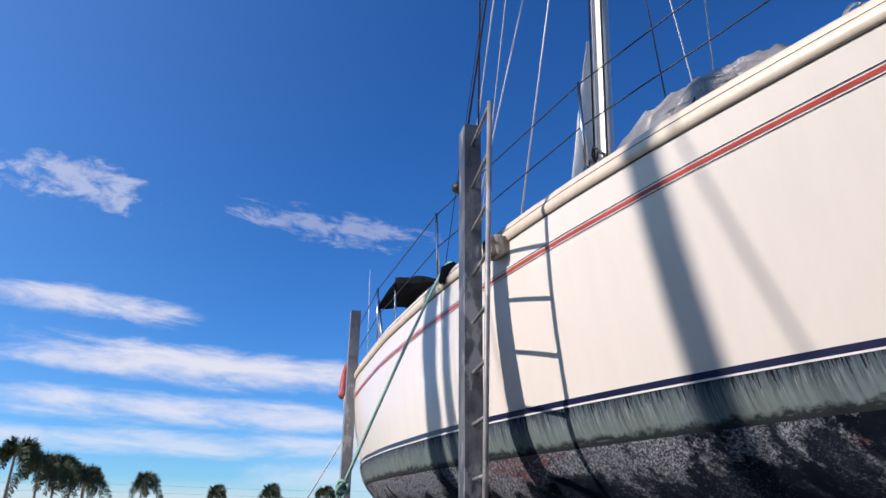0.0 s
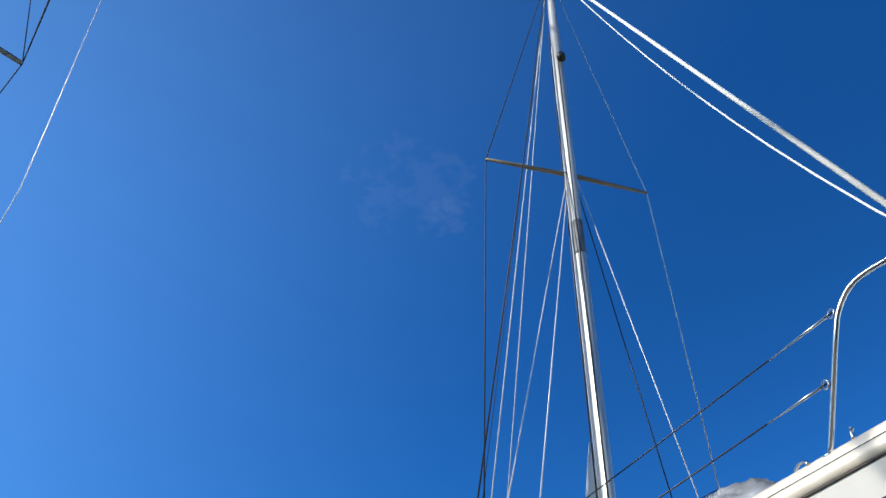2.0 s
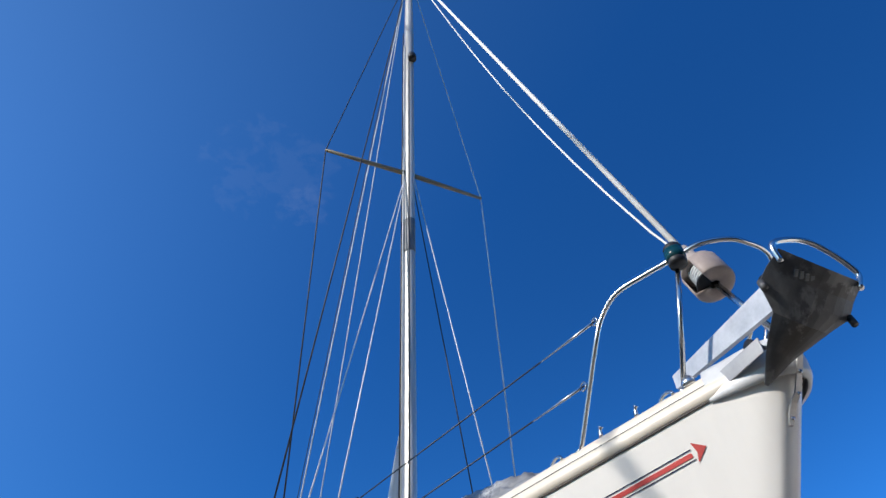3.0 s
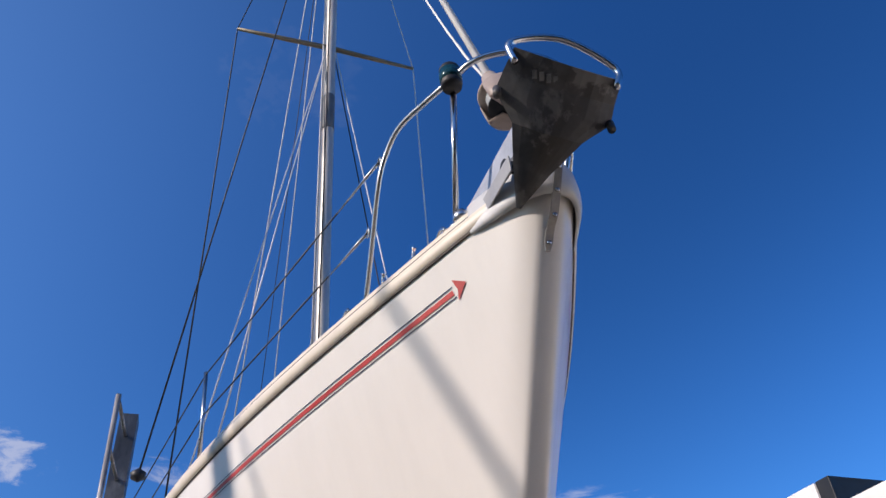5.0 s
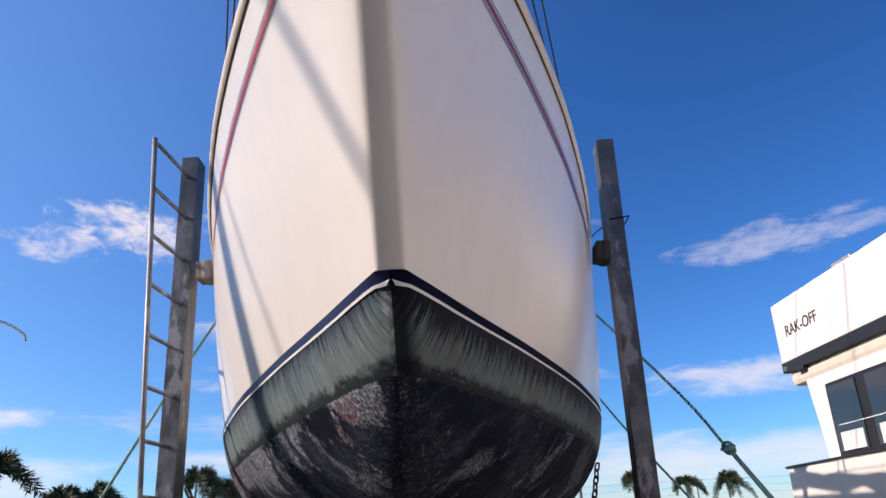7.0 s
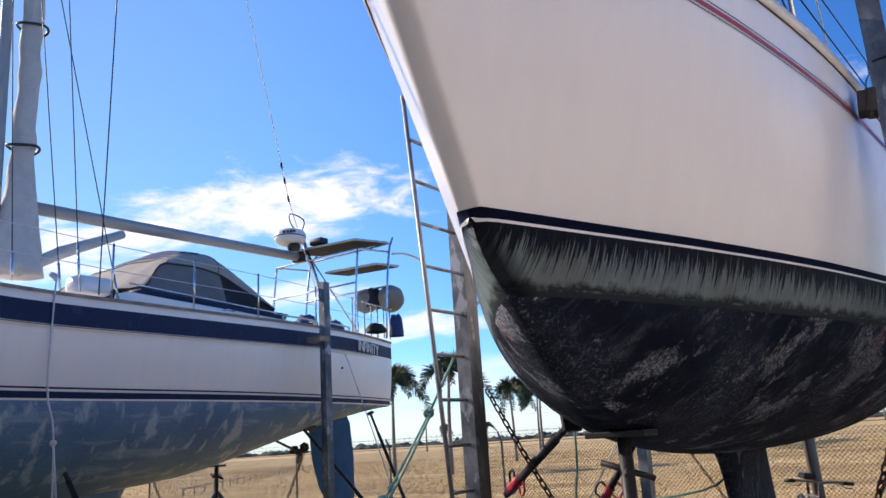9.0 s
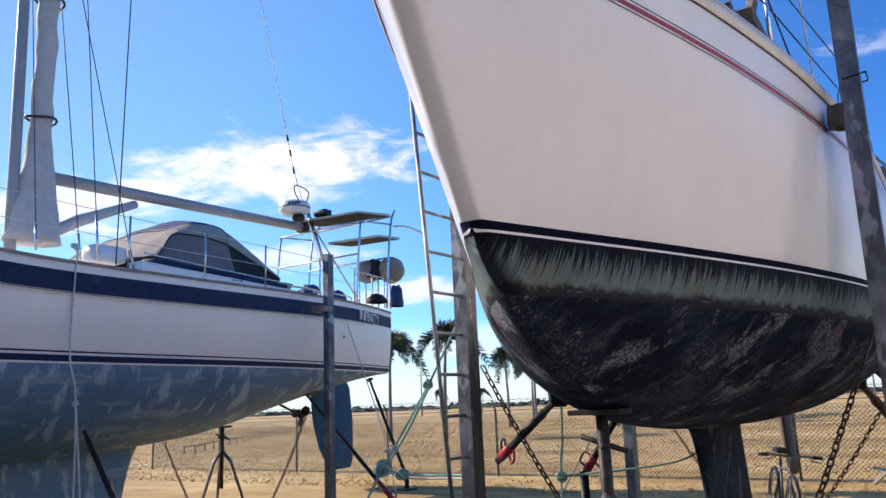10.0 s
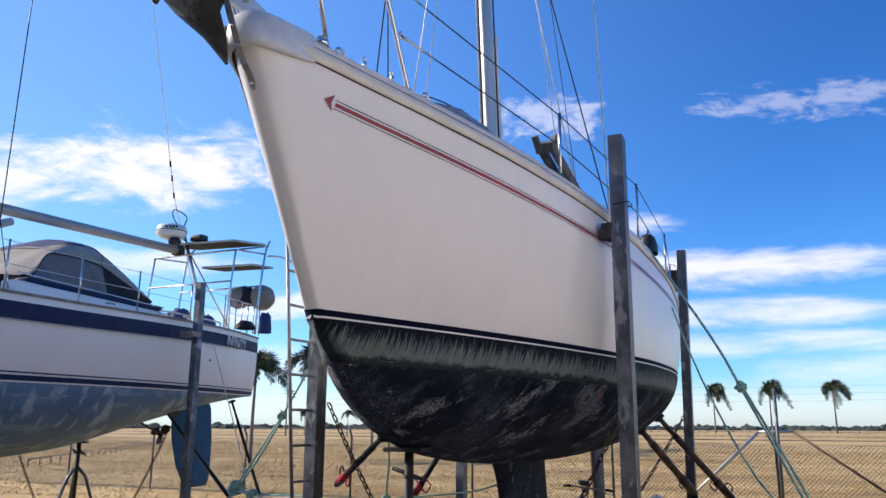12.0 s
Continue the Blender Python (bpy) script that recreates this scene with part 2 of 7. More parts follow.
def gelcoat(name, colour, streak=0.03, rough=0.24):
    m, n, l, b = nodes_of(name)
    down = noise_node(n, l, 9, 4, 0.6, (1, 1, 0.07))
    cloud = noise_node(n, l, 1.6, 4, 0.55)
    c1 = ramp(n, l, down.outputs["Fac"], [(0.35, tuple(c * (1 - streak) for c in colour)), (0.62, colour)]).outputs["Color"]
    c2 = ramp(n, l, cloud.outputs["Fac"], [(0.0, (0.985, 0.98, 0.975)), (1.0, (1, 1, 1))]).outputs["Color"]
    l.new(mix(n, l, 1.0, c1, c2, "MULTIPLY"), b.inputs["Base Color"])
    r = ramp(n, l, cloud.outputs["Fac"], [(0.0, (rough + 0.03,) * 3), (1.0, (rough + 0.01,) * 3)])
    l.new(r.outputs["Color"], b.inputs["Roughness"])
    ripple = noise_node(n, l, 2.5, 2, 0.4)
    bump(n, l, b, ripple.outputs["Fac"], 0.02, 0.02)
    return m


def glass(name, colour=(0.02, 0.025, 0.03), rough=0.03):
    m, n, l, b = nodes_of(name)
    b.inputs["Base Color"].default_value = (*colour, 1)
    b.inputs["Roughness"].default_value = rough
    b.inputs["Specular IOR Level"].default_value = 0.6
    return m


def blue_bottom():
    """Blue antifouling rubbed thin: pale roller strokes, level and upright, over darker blue."""
    m, n, l, b = nodes_of("faded blue antifouling")
    broad = noise_node(n, l, 0.9, 5, 0.6)
    level = noise_node(n, l, 2.6, 5, 0.62, (1, 0.35, 2.4))
    upright = slanted(n, l, 2.9, 4, 0.55, -16, (1.0, 1.5, 0.6))
    fine = noise_node(n, l, 30, 4, 0.7)
    c = ramp(n, l, broad.outputs["Fac"], [(0.3, (0.075, 0.17, 0.30)), (0.5, (0.115, 0.225, 0.36)), (0.72, (0.065, 0.185, 0.33))]).outputs["Color"]
    f = calc(n, l, "MAXIMUM", between(n, l, level.outputs["Fac"], 0.56, 0.64, 0.0, 0.3), between(n, l, upright.outputs["Fac"], 0.55, 0.63, 0.0, 0.6))
    c = mix(n, l, f, c, (0.48, 0.57, 0.64))
    c = mix(n, l, 0.6, c, ramp(n, l, fine.outputs["Fac"], [(0.3, (0.7, 0.7, 0.7)), (0.7, (1.1, 1.1, 1.1))]).outputs["Color"], "MULTIPLY")
    l.new(c, b.inputs["Base Color"])
    b.inputs["Roughness"].default_value = 0.65
    return m


def galvanised(name, base, bright, rust=(0.10, 0.05, 0.03), at=0.68):
    m, n, l, b = nodes_of(name)
    t = noise_node(n, l, 3.5, 6, 0.65, (1, 1, 0.5))
    t2 = noise_node(n, l, 26, 5, 0.6)
    c = ramp(n, l, t.outputs["Fac"], [(0.32, tuple(x * 0.62 for x in base)), (0.5, base), (0.66, bright)]).outputs["Color"]
    worn_off = noise_node(n, l, 5.0, 7, 0.62, (1, 1, 0.4))
    c = mix(n, l, between(n, l, worn_off.outputs["Fac"], 0.56, 0.60, 0.0, 0.65), c, tuple(min(0.6, x * 1.55) for x in bright))
    c = mix(n, l, between(n, l, worn_off.outputs["Fac"], 0.42, 0.38, 0.0, 0.6), c, (base[0] * 0.4, base[1] * 0.42, base[2] * 0.5))
    f = ramp(n, l, t2.outputs["Fac"], [(at, (0, 0, 0)), (at + 0.05, (1, 1, 1))]).outputs["Color"]
    c = mix(n, l, f, c, rust)
    l.new(c, b.inputs["Base Color"])
    b.inputs["Metallic"].default_value = 0.35
    rr = ramp(n, l, t.outputs["Fac"], [(0.3, (0.38,) * 3), (0.7, (0.6,) * 3)])
    l.new(rr.outputs["Color"], b.inputs["Roughness"])
    bump(n, l, b, t2.outputs["Fac"], 0.12, 0.004)
    return m


GEL = gelcoat("white gelcoat", (0.80, 0.765, 0.708))
GEL_COOL = gelcoat("off-white paint", (0.81, 0.775, 0.73), 0.03)
CREAM = gelcoat("cream moulding", (0.74, 0.66, 0.54), 0.10, 0.4)
DECK = worn("pale deck paint", (0.62, 0.60, 0.55), 0.6)
BAND, BOTTOM, BLUE_BOTTOM = band_paint(), bottom_paint(), blue_bottom()
NAVY_PEEL = peeling("peeling navy tape", (0.006, 0.008, 0.022), (0.5, 0.49, 0.47), 0.68, 0.7, 0.03)
NAVY = peeling("navy tape", (0.008, 0.013, 0.055), (0.3, 0.3, 0.3), 0.74)
NAVY_HULL = peeling("navy hull paint", (0.017, 0.032, 0.085), (0.024, 0.04, 0.095), 0.6, 0.5, 0.1)
WHITE = worn("white line paint", (0.75, 0.75, 0.73), 0.4, var=0.06)
# port copy of the red tape, its shade put into the colour
RED_SHADED = worn("red tape on the shaded side", (0.30, 0.022, 0.05), 0.4, var=0.2, scale=3)
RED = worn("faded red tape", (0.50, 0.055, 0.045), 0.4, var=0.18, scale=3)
BLACK = worn("black rubber", (0.012, 0.012, 0.013), 0.5)
STEEL = worn("polished stainless steel", (0.62, 0.62, 0.62), 0.2, 1.0, 0.08)
WIRE = worn("stainless wire", (0.60, 0.61, 0.63), 0.5, 0.35, 0.1)
DARKWIRE = worn("dark coated and unlit wire", (0.015, 0.016, 0.02), 0.55, 0.0, 0.2)
ALU = worn("anodised aluminium", (0.50, 0.485, 0.46), 0.4, 0.5, 0.18, 3, stretch=(1, 1, 0.15))
GALV = galvanised("weathered galvanised steel", (0.10, 0.108, 0.118), (0.27, 0.28, 0.29))
ZINC = galvanised("pale zinc tube", (0.24, 0.24, 0.245), (0.36, 0.36, 0.36))
DARKSTEEL = galvanised("dark painted steel", (0.02, 0.02, 0.022), (0.045, 0.04, 0.038), (0.09, 0.04, 0.02), 0.62)
DARKSTEEL.node_tree.nodes["Principled BSDF"].inputs["Metallic"].default_value = 0.05
DARKSTEEL.node_tree.nodes["Principled BSDF"].inputs["Specular IOR Level"].default_value = 0.2
RUST = galvanised("rusty chain steel", (0.06, 0.04, 0.032), (0.11, 0.07, 0.05), (0.13, 0.055, 0.025), 0.5)
REDPAINT = worn("red enamel", (0.42, 0.02, 0.03), 0.4, var=0.25, dirt=(0.05, 0.03, 0.03))
ANCHOR = galvanised("dull galvanised anchor", (0.06, 0.06, 0.063), (0.12, 0.12, 0.12), (0.10, 0.045, 0.03), 0.72)
def tarpaulin():
    """Silver sheet with dark creases and lashing marks, fold shade painted into the colour."""
    m, n, l, b = nodes_of("silver-grey tarpaulin")
    tc = n.new("ShaderNodeTexCoord")
    warp = noise_node(n, l, 5, 4, 0.6)
    vm = n.new("ShaderNodeVectorMath")
    vm.operation = "MULTIPLY_ADD"
    vm.inputs[1].default_value = (0.25, 0.25, 0.25)
    l.new(warp.outputs["Color"], vm.inputs[0])
    l.new(tc.outputs["Object"], vm.inputs[2])
    v = n.new("ShaderNodeTexVoronoi")
    v.feature = "DISTANCE_TO_EDGE"
    v.inputs["Scale"].default_value = 4.2
    l.new(vm.outputs[0], v.inputs["Vector"])
    fold = slanted(n, l, 4.5, 4, 0.5, 25, (1, 0.45, 1.3))
    crumple = noise_node(n, l, 16, 6, 0.65)
    rough_part = between(n, l, noise_node(n, l, 2.2, 2, 0.4).outputs["Fac"], 0.48, 0.56)
    c = ramp(n, l, fold.outputs["Fac"], [(0.32, (0.16, 0.16, 0.163)), (0.5, (0.27, 0.27, 0.272)), (0.68, (0.42, 0.42, 0.42))]).outputs["Color"]
    c = mix(n, l, calc(n, l, "MULTIPLY", rough_part, between(n, l, v.outputs["Distance"], 0.02, 0.0, 0.0, 0.7)), c, (0.05, 0.05, 0.055))
    l.new(c, b.inputs["Base Color"])
    b.inputs["Roughness"].default_value = 0.42
    b.inputs["Metallic"].default_value = 0.25
    bump(n, l, b, calc(n, l, "ADD", fold.outputs["Fac"], calc(n, l, "MULTIPLY", rough_part, calc(n, l, "ADD", calc(n, l, "MULTIPLY", crumple.outputs["Fac"], 0.35), between(n, l, v.outputs["Distance"], 0.0, 0.12, 0.0, 0.35)))), 0.7, 0.05)
    return m


TARP = tarpaulin()
CANVAS = worn("grey canvas", (0.33, 0.30, 0.26), 0.85, var=0.15, relief=0.2)
BLUECLOTH = worn("blue canvas", (0.03, 0.06, 0.16), 0.85, var=0.15)
BLACKCLOTH = worn("black cloth", (0.012, 0.012, 0.014), 0.8, relief=0.2)
SAILCLOTH = worn("grey sailcloth", (0.46, 0.45, 0.43), 0.8, var=0.1, relief=0.3, fine=18)
WHITECLOTH = worn("white sailcloth", (0.78, 0.77, 0.74), 0.7, var=0.06)
TIMBER = worn("grey weathered timber", (0.30, 0.25, 0.20), 0.85, var=0.3, scale=8, relief=0.3, stretch=(1, 1, 0.2))
ROPE_GREEN = worn("pale green rope", (0.27, 0.49, 0.40), 0.8, var=0.2, fine=160, relief=0.4)
ROPE_WHITE = worn("white rope", (0.62, 0.64, 0.64), 0.8, var=0.15, fine=160, relief=0.4)
TEALGLASS = worn("teal lamp glass", (0.004, 0.04, 0.05), 0.12, var=0.1)
PLASTIC = worn("white plastic", (0.72, 0.72, 0.70), 0.35, var=0.06)
TANBALL = worn("tan fender cloth", (0.27, 0.23, 0.19), 0.75, var=0.15)
GLASS = glass("dark window glass")
BARK = worn("grey palm bark", (0.22, 0.19, 0.16), 0.9, var=0.25, scale=3, stretch=(1, 1, 4), relief=0.4)
FROND = worn("palm frond green", (0.035, 0.055, 0.02), 0.55, var=0.45, scale=1.2)


# ---- mesh helpers ----
def part(name, bm, material, parent=None, label="", smooth=True):
    me = bpy.data.meshes.new(name)
    bmesh.ops.recalc_face_normals(bm, faces=bm.faces[:])
    bm.to_mesh(me)
    bm.free()
    me.materials.append(material)
    if smooth:
        me.shade_smooth()
    ob = new(name, me)
    if parent is not None:
        ob.parent = parent
    if label:
        ob["label"] = label
    return ob


def flat_part(name, bm, material, parent=None, label=""):
    return part(name, bm, material, parent, label, smooth=False)


def interp(table):
    """Monotone cubic through (x, y) pairs."""
    xs, ys = np.array([p[0] for p in table], float), np.array([p[1] for p in table], float)
    h, dl = np.diff(xs), np.diff(ys) / np.diff(xs)
    d = np.zeros(len(xs))
    for k in range(1, len(xs) - 1):
        if dl[k - 1] * dl[k] > 0:
            w1, w2 = 2 * h[k] + h[k - 1], h[k] + 2 * h[k - 1]
            d[k] = (w1 + w2) / (w1 / dl[k - 1] + w2 / dl[k])
    d[0], d[-1] = dl[0], dl[-1]

    def f(x):
        x = min(max(x, xs[0]), xs[-1])
        k = min(int(np.searchsorted(xs, x, side="right")) - 1, len(h) - 1)
        t = (x - xs[k]) / h[k]
        return float((2 * t**3 - 3 * t**2 + 1) * ys[k] + (t**3 - 2 * t**2 + t) * h[k] * d[k] + (3 * t**2 - 2 * t**3) * ys[k + 1] + (t**3 - t**2) * h[k] * d[k + 1])

    return f


def grid_mesh(bm, rows, closed=False):
    vs = [[bm.verts.new(p) for p in r] for r in rows]
    for a, b in zip(vs, vs[1:]):
        n = len(a)
        for k in range(n if closed else n - 1):
            q = [a[k], a[(k + 1) % n], b[(k + 1) % n], b[k]]
            pts = [v.co for v in q]
            if (pts[0] - pts[1]).length < 1e-6 and (pts[2] - pts[3]).length < 1e-6:
                continue
            bm.faces.new(q)
    return vs


def tube(bm, pts, r, sides=8, caps=True):
    """A round bar along points; r: one radius or one a point."""
    pts = [Vector(p) for p in pts]
    rs = r if isinstance(r, (list, tuple)) else [r] * len(pts)
    rings, up = [], None
    for k, p in enumerate(pts):
        t = (pts[min(k + 1, len(pts) - 1)] - pts[max(k - 1, 0)]).normalized()
        if up is None:
            up = t.orthogonal().normalized()
        up = (up - t * up.dot(t)).normalized()
        side = t.cross(up)
        rings.append([bm.verts.new(p + rs[k] * (math.cos(a) * up + math.sin(a) * side)) for a in (2 * math.pi * j / sides for j in range(sides))])
    for a, b in zip(rings, rings[1:]):
        for j in range(sides):
            bm.faces.new((a[j], a[(j + 1) % sides], b[(j + 1) % sides], b[j]))
    if caps:
        bm.faces.new(rings[0][::-1])
        bm.faces.new(rings[-1])
    return bm


def rod(pts, r, sides=8):
    return tube(bmesh.new(), pts, r, sides)


def smooth_path(pts, n=8):
    """Catmull-Rom through the points."""
    p = [Vector(q) for q in pts]
    p = [2 * p[0] - p[1]] + p + [2 * p[-1] - p[-2]]
    out = []
    for a, b, c, d in zip(p, p[1:], p[2:], p[3:]):
        for k in range(n):
            t = k / n
            out.append(0.5 * (2 * b + (c - a) * t + (2 * a - 5 * b + 4 * c - d) * t * t + (3 * b - a - 3 * c + d) * t**3))
    return out + [p[-2]]


def box(bm, lo, hi, bevel=0.0, m=None):
    c = [(a + b) / 2 for a, b in zip(lo, hi)]
    s = [abs(b - a) for a, b in zip(lo, hi)]
    mat = Matrix.Translation(c) @ Matrix.Diagonal((*s, 1))
    got = bmesh.ops.create_cube(bm, size=1, matrix=(m @ mat) if m else mat)
    if bevel:
        es = list({e for v in got["verts"] for e in v.link_edges})
        bmesh.ops.bevel(bm, geom=es, offset=bevel, segments=2, affect="EDGES", profile=0.6)
    return bm


def boxed(lo, hi, bevel=0.005, m=None):
    return box(bmesh.new(), lo, hi, bevel, m)


def lathe(bm, profile, m=None, sides=20):
    """Turn (radius, height) pairs about z."""
    rows = [[Vector((r * math.cos(a), r * math.sin(a), z)) for a in (2 * math.pi * k / sides for k in range(sides))] for r, z in profile]
    if m:
        rows = [[m @ p for p in r] for r in rows]
    vs = grid_mesh(bm, rows, closed=True)
    for ring in (vs[0], vs[-1]):
        try:
            bm.faces.new(ring)
        except ValueError:
            pass
    return bm


def thing(name, label, category, group="", kind="", m=None):
    ob = new(name)
    ob.empty_display_size = 0.3
    if m is not None:
        ob.matrix_basis = m
    return tagged(ob, label, category, group, kind)


def along(a, b):
    """Pose whose z runs from a to b, at a."""
    a, b = Vector(a), Vector(b)
    return Matrix.Translation(a) @ (b - a).to_track_quat("Z", "Y").to_matrix().to_4x4()


def letters(text, size, depth, m, material, name, parent):
    """Raised lettering as a mesh."""
    cu = bpy.data.curves.new("letters", "FONT")
    cu.body, cu.size, cu.extrude, cu.align_x = text, size, depth, "CENTER"
    ob = bpy.data.objects.new("letters", cu)
    scene.collection.objects.link(ob)
    dg = bpy.context.evaluated_depsgraph_get()
    me = bpy.data.meshes.new_from_object(ob.evaluated_get(dg))
    bpy.data.objects.remove(ob)
    me.materials.clear()
    me.materials.append(material)
    got = new(name, me)
    got.matrix_basis = m
    if parent is not None:
        got.parent = parent
    return got


# ---- ground and distance ----
def ground_material():
    m, n, l, b = nodes_of("dry grass field")
    tc = n.new("ShaderNodeTexCoord")
    big = noise_node(n, l, 0.09, 6, 0.68, (1, 2.6, 1))
    mid = noise_node(n, l, 0.7, 6, 0.7)
    fine = noise_node(n, l, 32, 6, 0.75)
    c = ramp(n, l, big.outputs["Fac"], [(0.38, (0.36, 0.23, 0.09)), (0.5, (0.60, 0.415, 0.175)), (0.62, (0.74, 0.56, 0.28))]).outputs["Color"]
    c = mix(n, l, 0.75, c, ramp(n, l, mid.outputs["Fac"], [(0.3, (0.66, 0.62, 0.54)), (0.65, (1.1, 1.08, 1.0))]).outputs["Color"], "MULTIPLY")
    c = mix(n, l, 0.8, c, ramp(n, l, fine.outputs["Fac"], [(0.3, (0.6, 0.56, 0.48)), (0.7, (1.2, 1.2, 1.15))]).outputs["Color"], "MULTIPLY")
    l.new(c, b.inputs["Base Color"])
    b.inputs["Roughness"].default_value = 0.95
    bump(n, l, b, fine.outputs["Fac"], 0.5, 0.03)
    return m


def yard_material():
    return worn("grey-brown yard gravel", (0.36, 0.315, 0.25), 0.95, var=0.35, scale=1.6, fine=45, relief=0.8, dirt=(0.33, 0.28, 0.19))


def build_ground():
    bm = bmesh.new()
    ts = [-2400, -600, -200, -80, -40, -20, -10, 0, 10, 20, 30, 40, 60, 80, 120, 200, 350, 700, 1500, 3000, 4200]
    xs = [-3600, -1500, -700, -300, -150, -80, -40, -20, 0, 20, 40, 80, 150, 300, 700, 1500, 3600]
    rows = [[(x, y, 0.0 if -30 < y < 30 and -30 < x < 30 else 0.05 * math.sin(x * 0.05) * math.sin(y * 0.04) - 0.0) for x in xs] for y in ts]
    grid_mesh(bm, rows)
    return tagged(part("ground", bm, ground_material()), "dry straw-coloured grass field", "ground", kind="structure")


build_ground()
yb = bmesh.new()
grid_mesh(yb, [[(x + 0.4 * math.sin(y), y + 0.3 * math.sin(x * 0.9), 0.03) for x in range(-5, 8)] for y in (-0.6, 0.4, 1.4, 2.4, 3.4, 4.4, 5.4)])
tagged(part("pavement", yb, yard_material()), "grey-brown compacted gravel yard", "pavement", kind="structure")
# unseen strip added south of the yard to dim bounce on the bow
rb = bmesh.new()
grid_mesh(rb, [[(x, y + 0.2 * math.sin(x * 0.5), 0.025) for x in range(-14, 13, 2)] for y in (-9, -5, -0.9)])
tagged(part("road", rb, worn("crushed gravel", (0.24, 0.215, 0.18), 0.95, var=0.3, scale=2, fine=70, relief=0.6)), "grey crushed gravel strip, unseen, added to set the bounce", "road", kind="structure")


# ---- the white yacht ----
YAW, HEEL, PIV = 3.19, -1.0, 2.2
BOAT = Matrix.Translation((0, 0, PIV)) @ pose(0, 0, 0, 0, 0, YAW) @ pose(0, 0, 0, 0, HEEL, 0) @ Matrix.Translation((0, 0, -PIV))
STERN = 10.0
sheer_x = interp([(0, 0), (0.003, 0.036), (0.012, 0.056), (0.03, 0.078), (0.06, 0.105), (0.18, 0.172), (0.68, 0.427), (1.18, 0.653), (1.68, 0.845), (2.68, 1.135), (3.68, 1.326), (4.68, 1.44), (5.68, 1.495), (6.68, 1.49), (7.68, 1.43), (8.68, 1.34), (9.68, 1.2), (10.8, 0.98)])
boot_x = interp([(0, 0), (0.002, 0.036), (0.01, 0.045), (0.035, 0.058), (0.12, 0.10), (0.25, 0.162), (0.5, 0.28), (1, 0.525), (2, 0.954), (3, 1.26), (4, 1.42), (5, 1.47), (6, 1.44), (7, 1.33), (8, 1.16), (9, 0.93), (10.1, 0.6)])
sheer_z = interp([(-0.7, 3.42), (-0.5, 3.40), (0, 3.345), (0.5, 3.302), (1, 3.268), (2, 3.215), (3, 3.17), (4, 3.13), (5, 3.10), (6, 3.08), (7, 3.075), (8, 3.08), (10.1, 3.12)])
boot_z = interp([(-0.7, 2.24), (0, 2.20), (0.5, 2.194), (1, 2.185), (2, 2.168), (3, 2.16), (4, 2.165), (5, 2.18), (6, 2.20), (7, 2.22), (10.1, 2.30)])
keel_z = interp([(0, 2.2), (0.05, 2.09), (0.14, 2.0), (0.29, 1.91), (0.54, 1.735), (0.89, 1.575), (1.29, 1.46), (1.84, 1.375), (2.6, 1.31), (3.5, 1.27), (4.5, 1.26), (5.5, 1.28), (6.5, 1.35), (7.5, 1.48), (8.5, 1.68), (9.4, 1.95), (10.1, 2.16)])
stripe_gap = interp([(-0.5, 0.15), (0, 0.155), (1, 0.172), (2, 0.19), (3, 0.2), (9.4, 0.2)])


def stem_y(z):
    return -0.57 * (z - 2.2) - 0.02 * max(0, z - 2.9)


def hull_x(y, z):
    d = max(0, y - stem_y(z))
    zb, zs = boot_z(y), sheer_z(y)
    v = (z - zb) / (zs - zb)
    swell = 0.05 * max(0, min(1, (d - 1.5) / 4)) * 4 * v * (1 - v)
    return (1 - v) * boot_x(d) + v * sheer_x(d) + swell


def bottom_pt(y, dz):
    """Half breadth dz metres below the waterline."""
    zb, h = boot_z(y), max(1e-4, boot_z(y) - keel_z(y))
    e = 1.0 + 0.42 * max(0, 1 - y / 3.2)
    sn = min(1, dz / h) ** (1 / e)
    return boot_x(y) * max(0, 1 - sn * sn) ** (e / 2), zb - min(dz, h)


def nose_steps(n_near=10, n_far=46, far=9.4):
    return [0.16 * (k / n_near) ** 2 for k in range(n_near)] + [0.16 + (far - 0.16) * (k / n_far) ** 1.35 for k in range(n_far + 1)]


def mirror_rows(rows):
    """Rows from the centreline stem aft on port, joined to their mirror image."""
    return [[(-x, y, z) for x, y, z in r[:0:-1]] + list(r) for r in rows]


def top_row(v, off=0.0, steps=None):
    row = []
    for d in steps or nose_steps():
        y = -0.6 + d
        for _ in range(4):
            z = boot_z(y) + v * (sheer_z(y) - boot_z(y))
            y0 = stem_y(z)
            y = y0 + d / 9.4 * (STERN - y0)
        row.append((hull_x(y, z) if d else 0.0, y, z))
    return row


def strip(y_from, y_to, z_of, half, off, n=90, side=1):
    """A tape on the topsides between two stations."""
    rows = []
    for k in range(n + 1):
        y = y_from + (y_to - y_from) * k / n
        r = []
        for s in (-1, 1):
            z = z_of(y) + s * half
            x = hull_x(y, z)
            dx = (hull_x(y + 0.02, z) - hull_x(y - 0.02, z)) / 0.04
            nn = Vector((1, -dx, 0)).normalized()
            r.append((side * (x + off * nn.x), y + off * nn.y, z))
        rows.append(r)
    bm = bmesh.new()
    grid_mesh(bm, rows)
    return bm


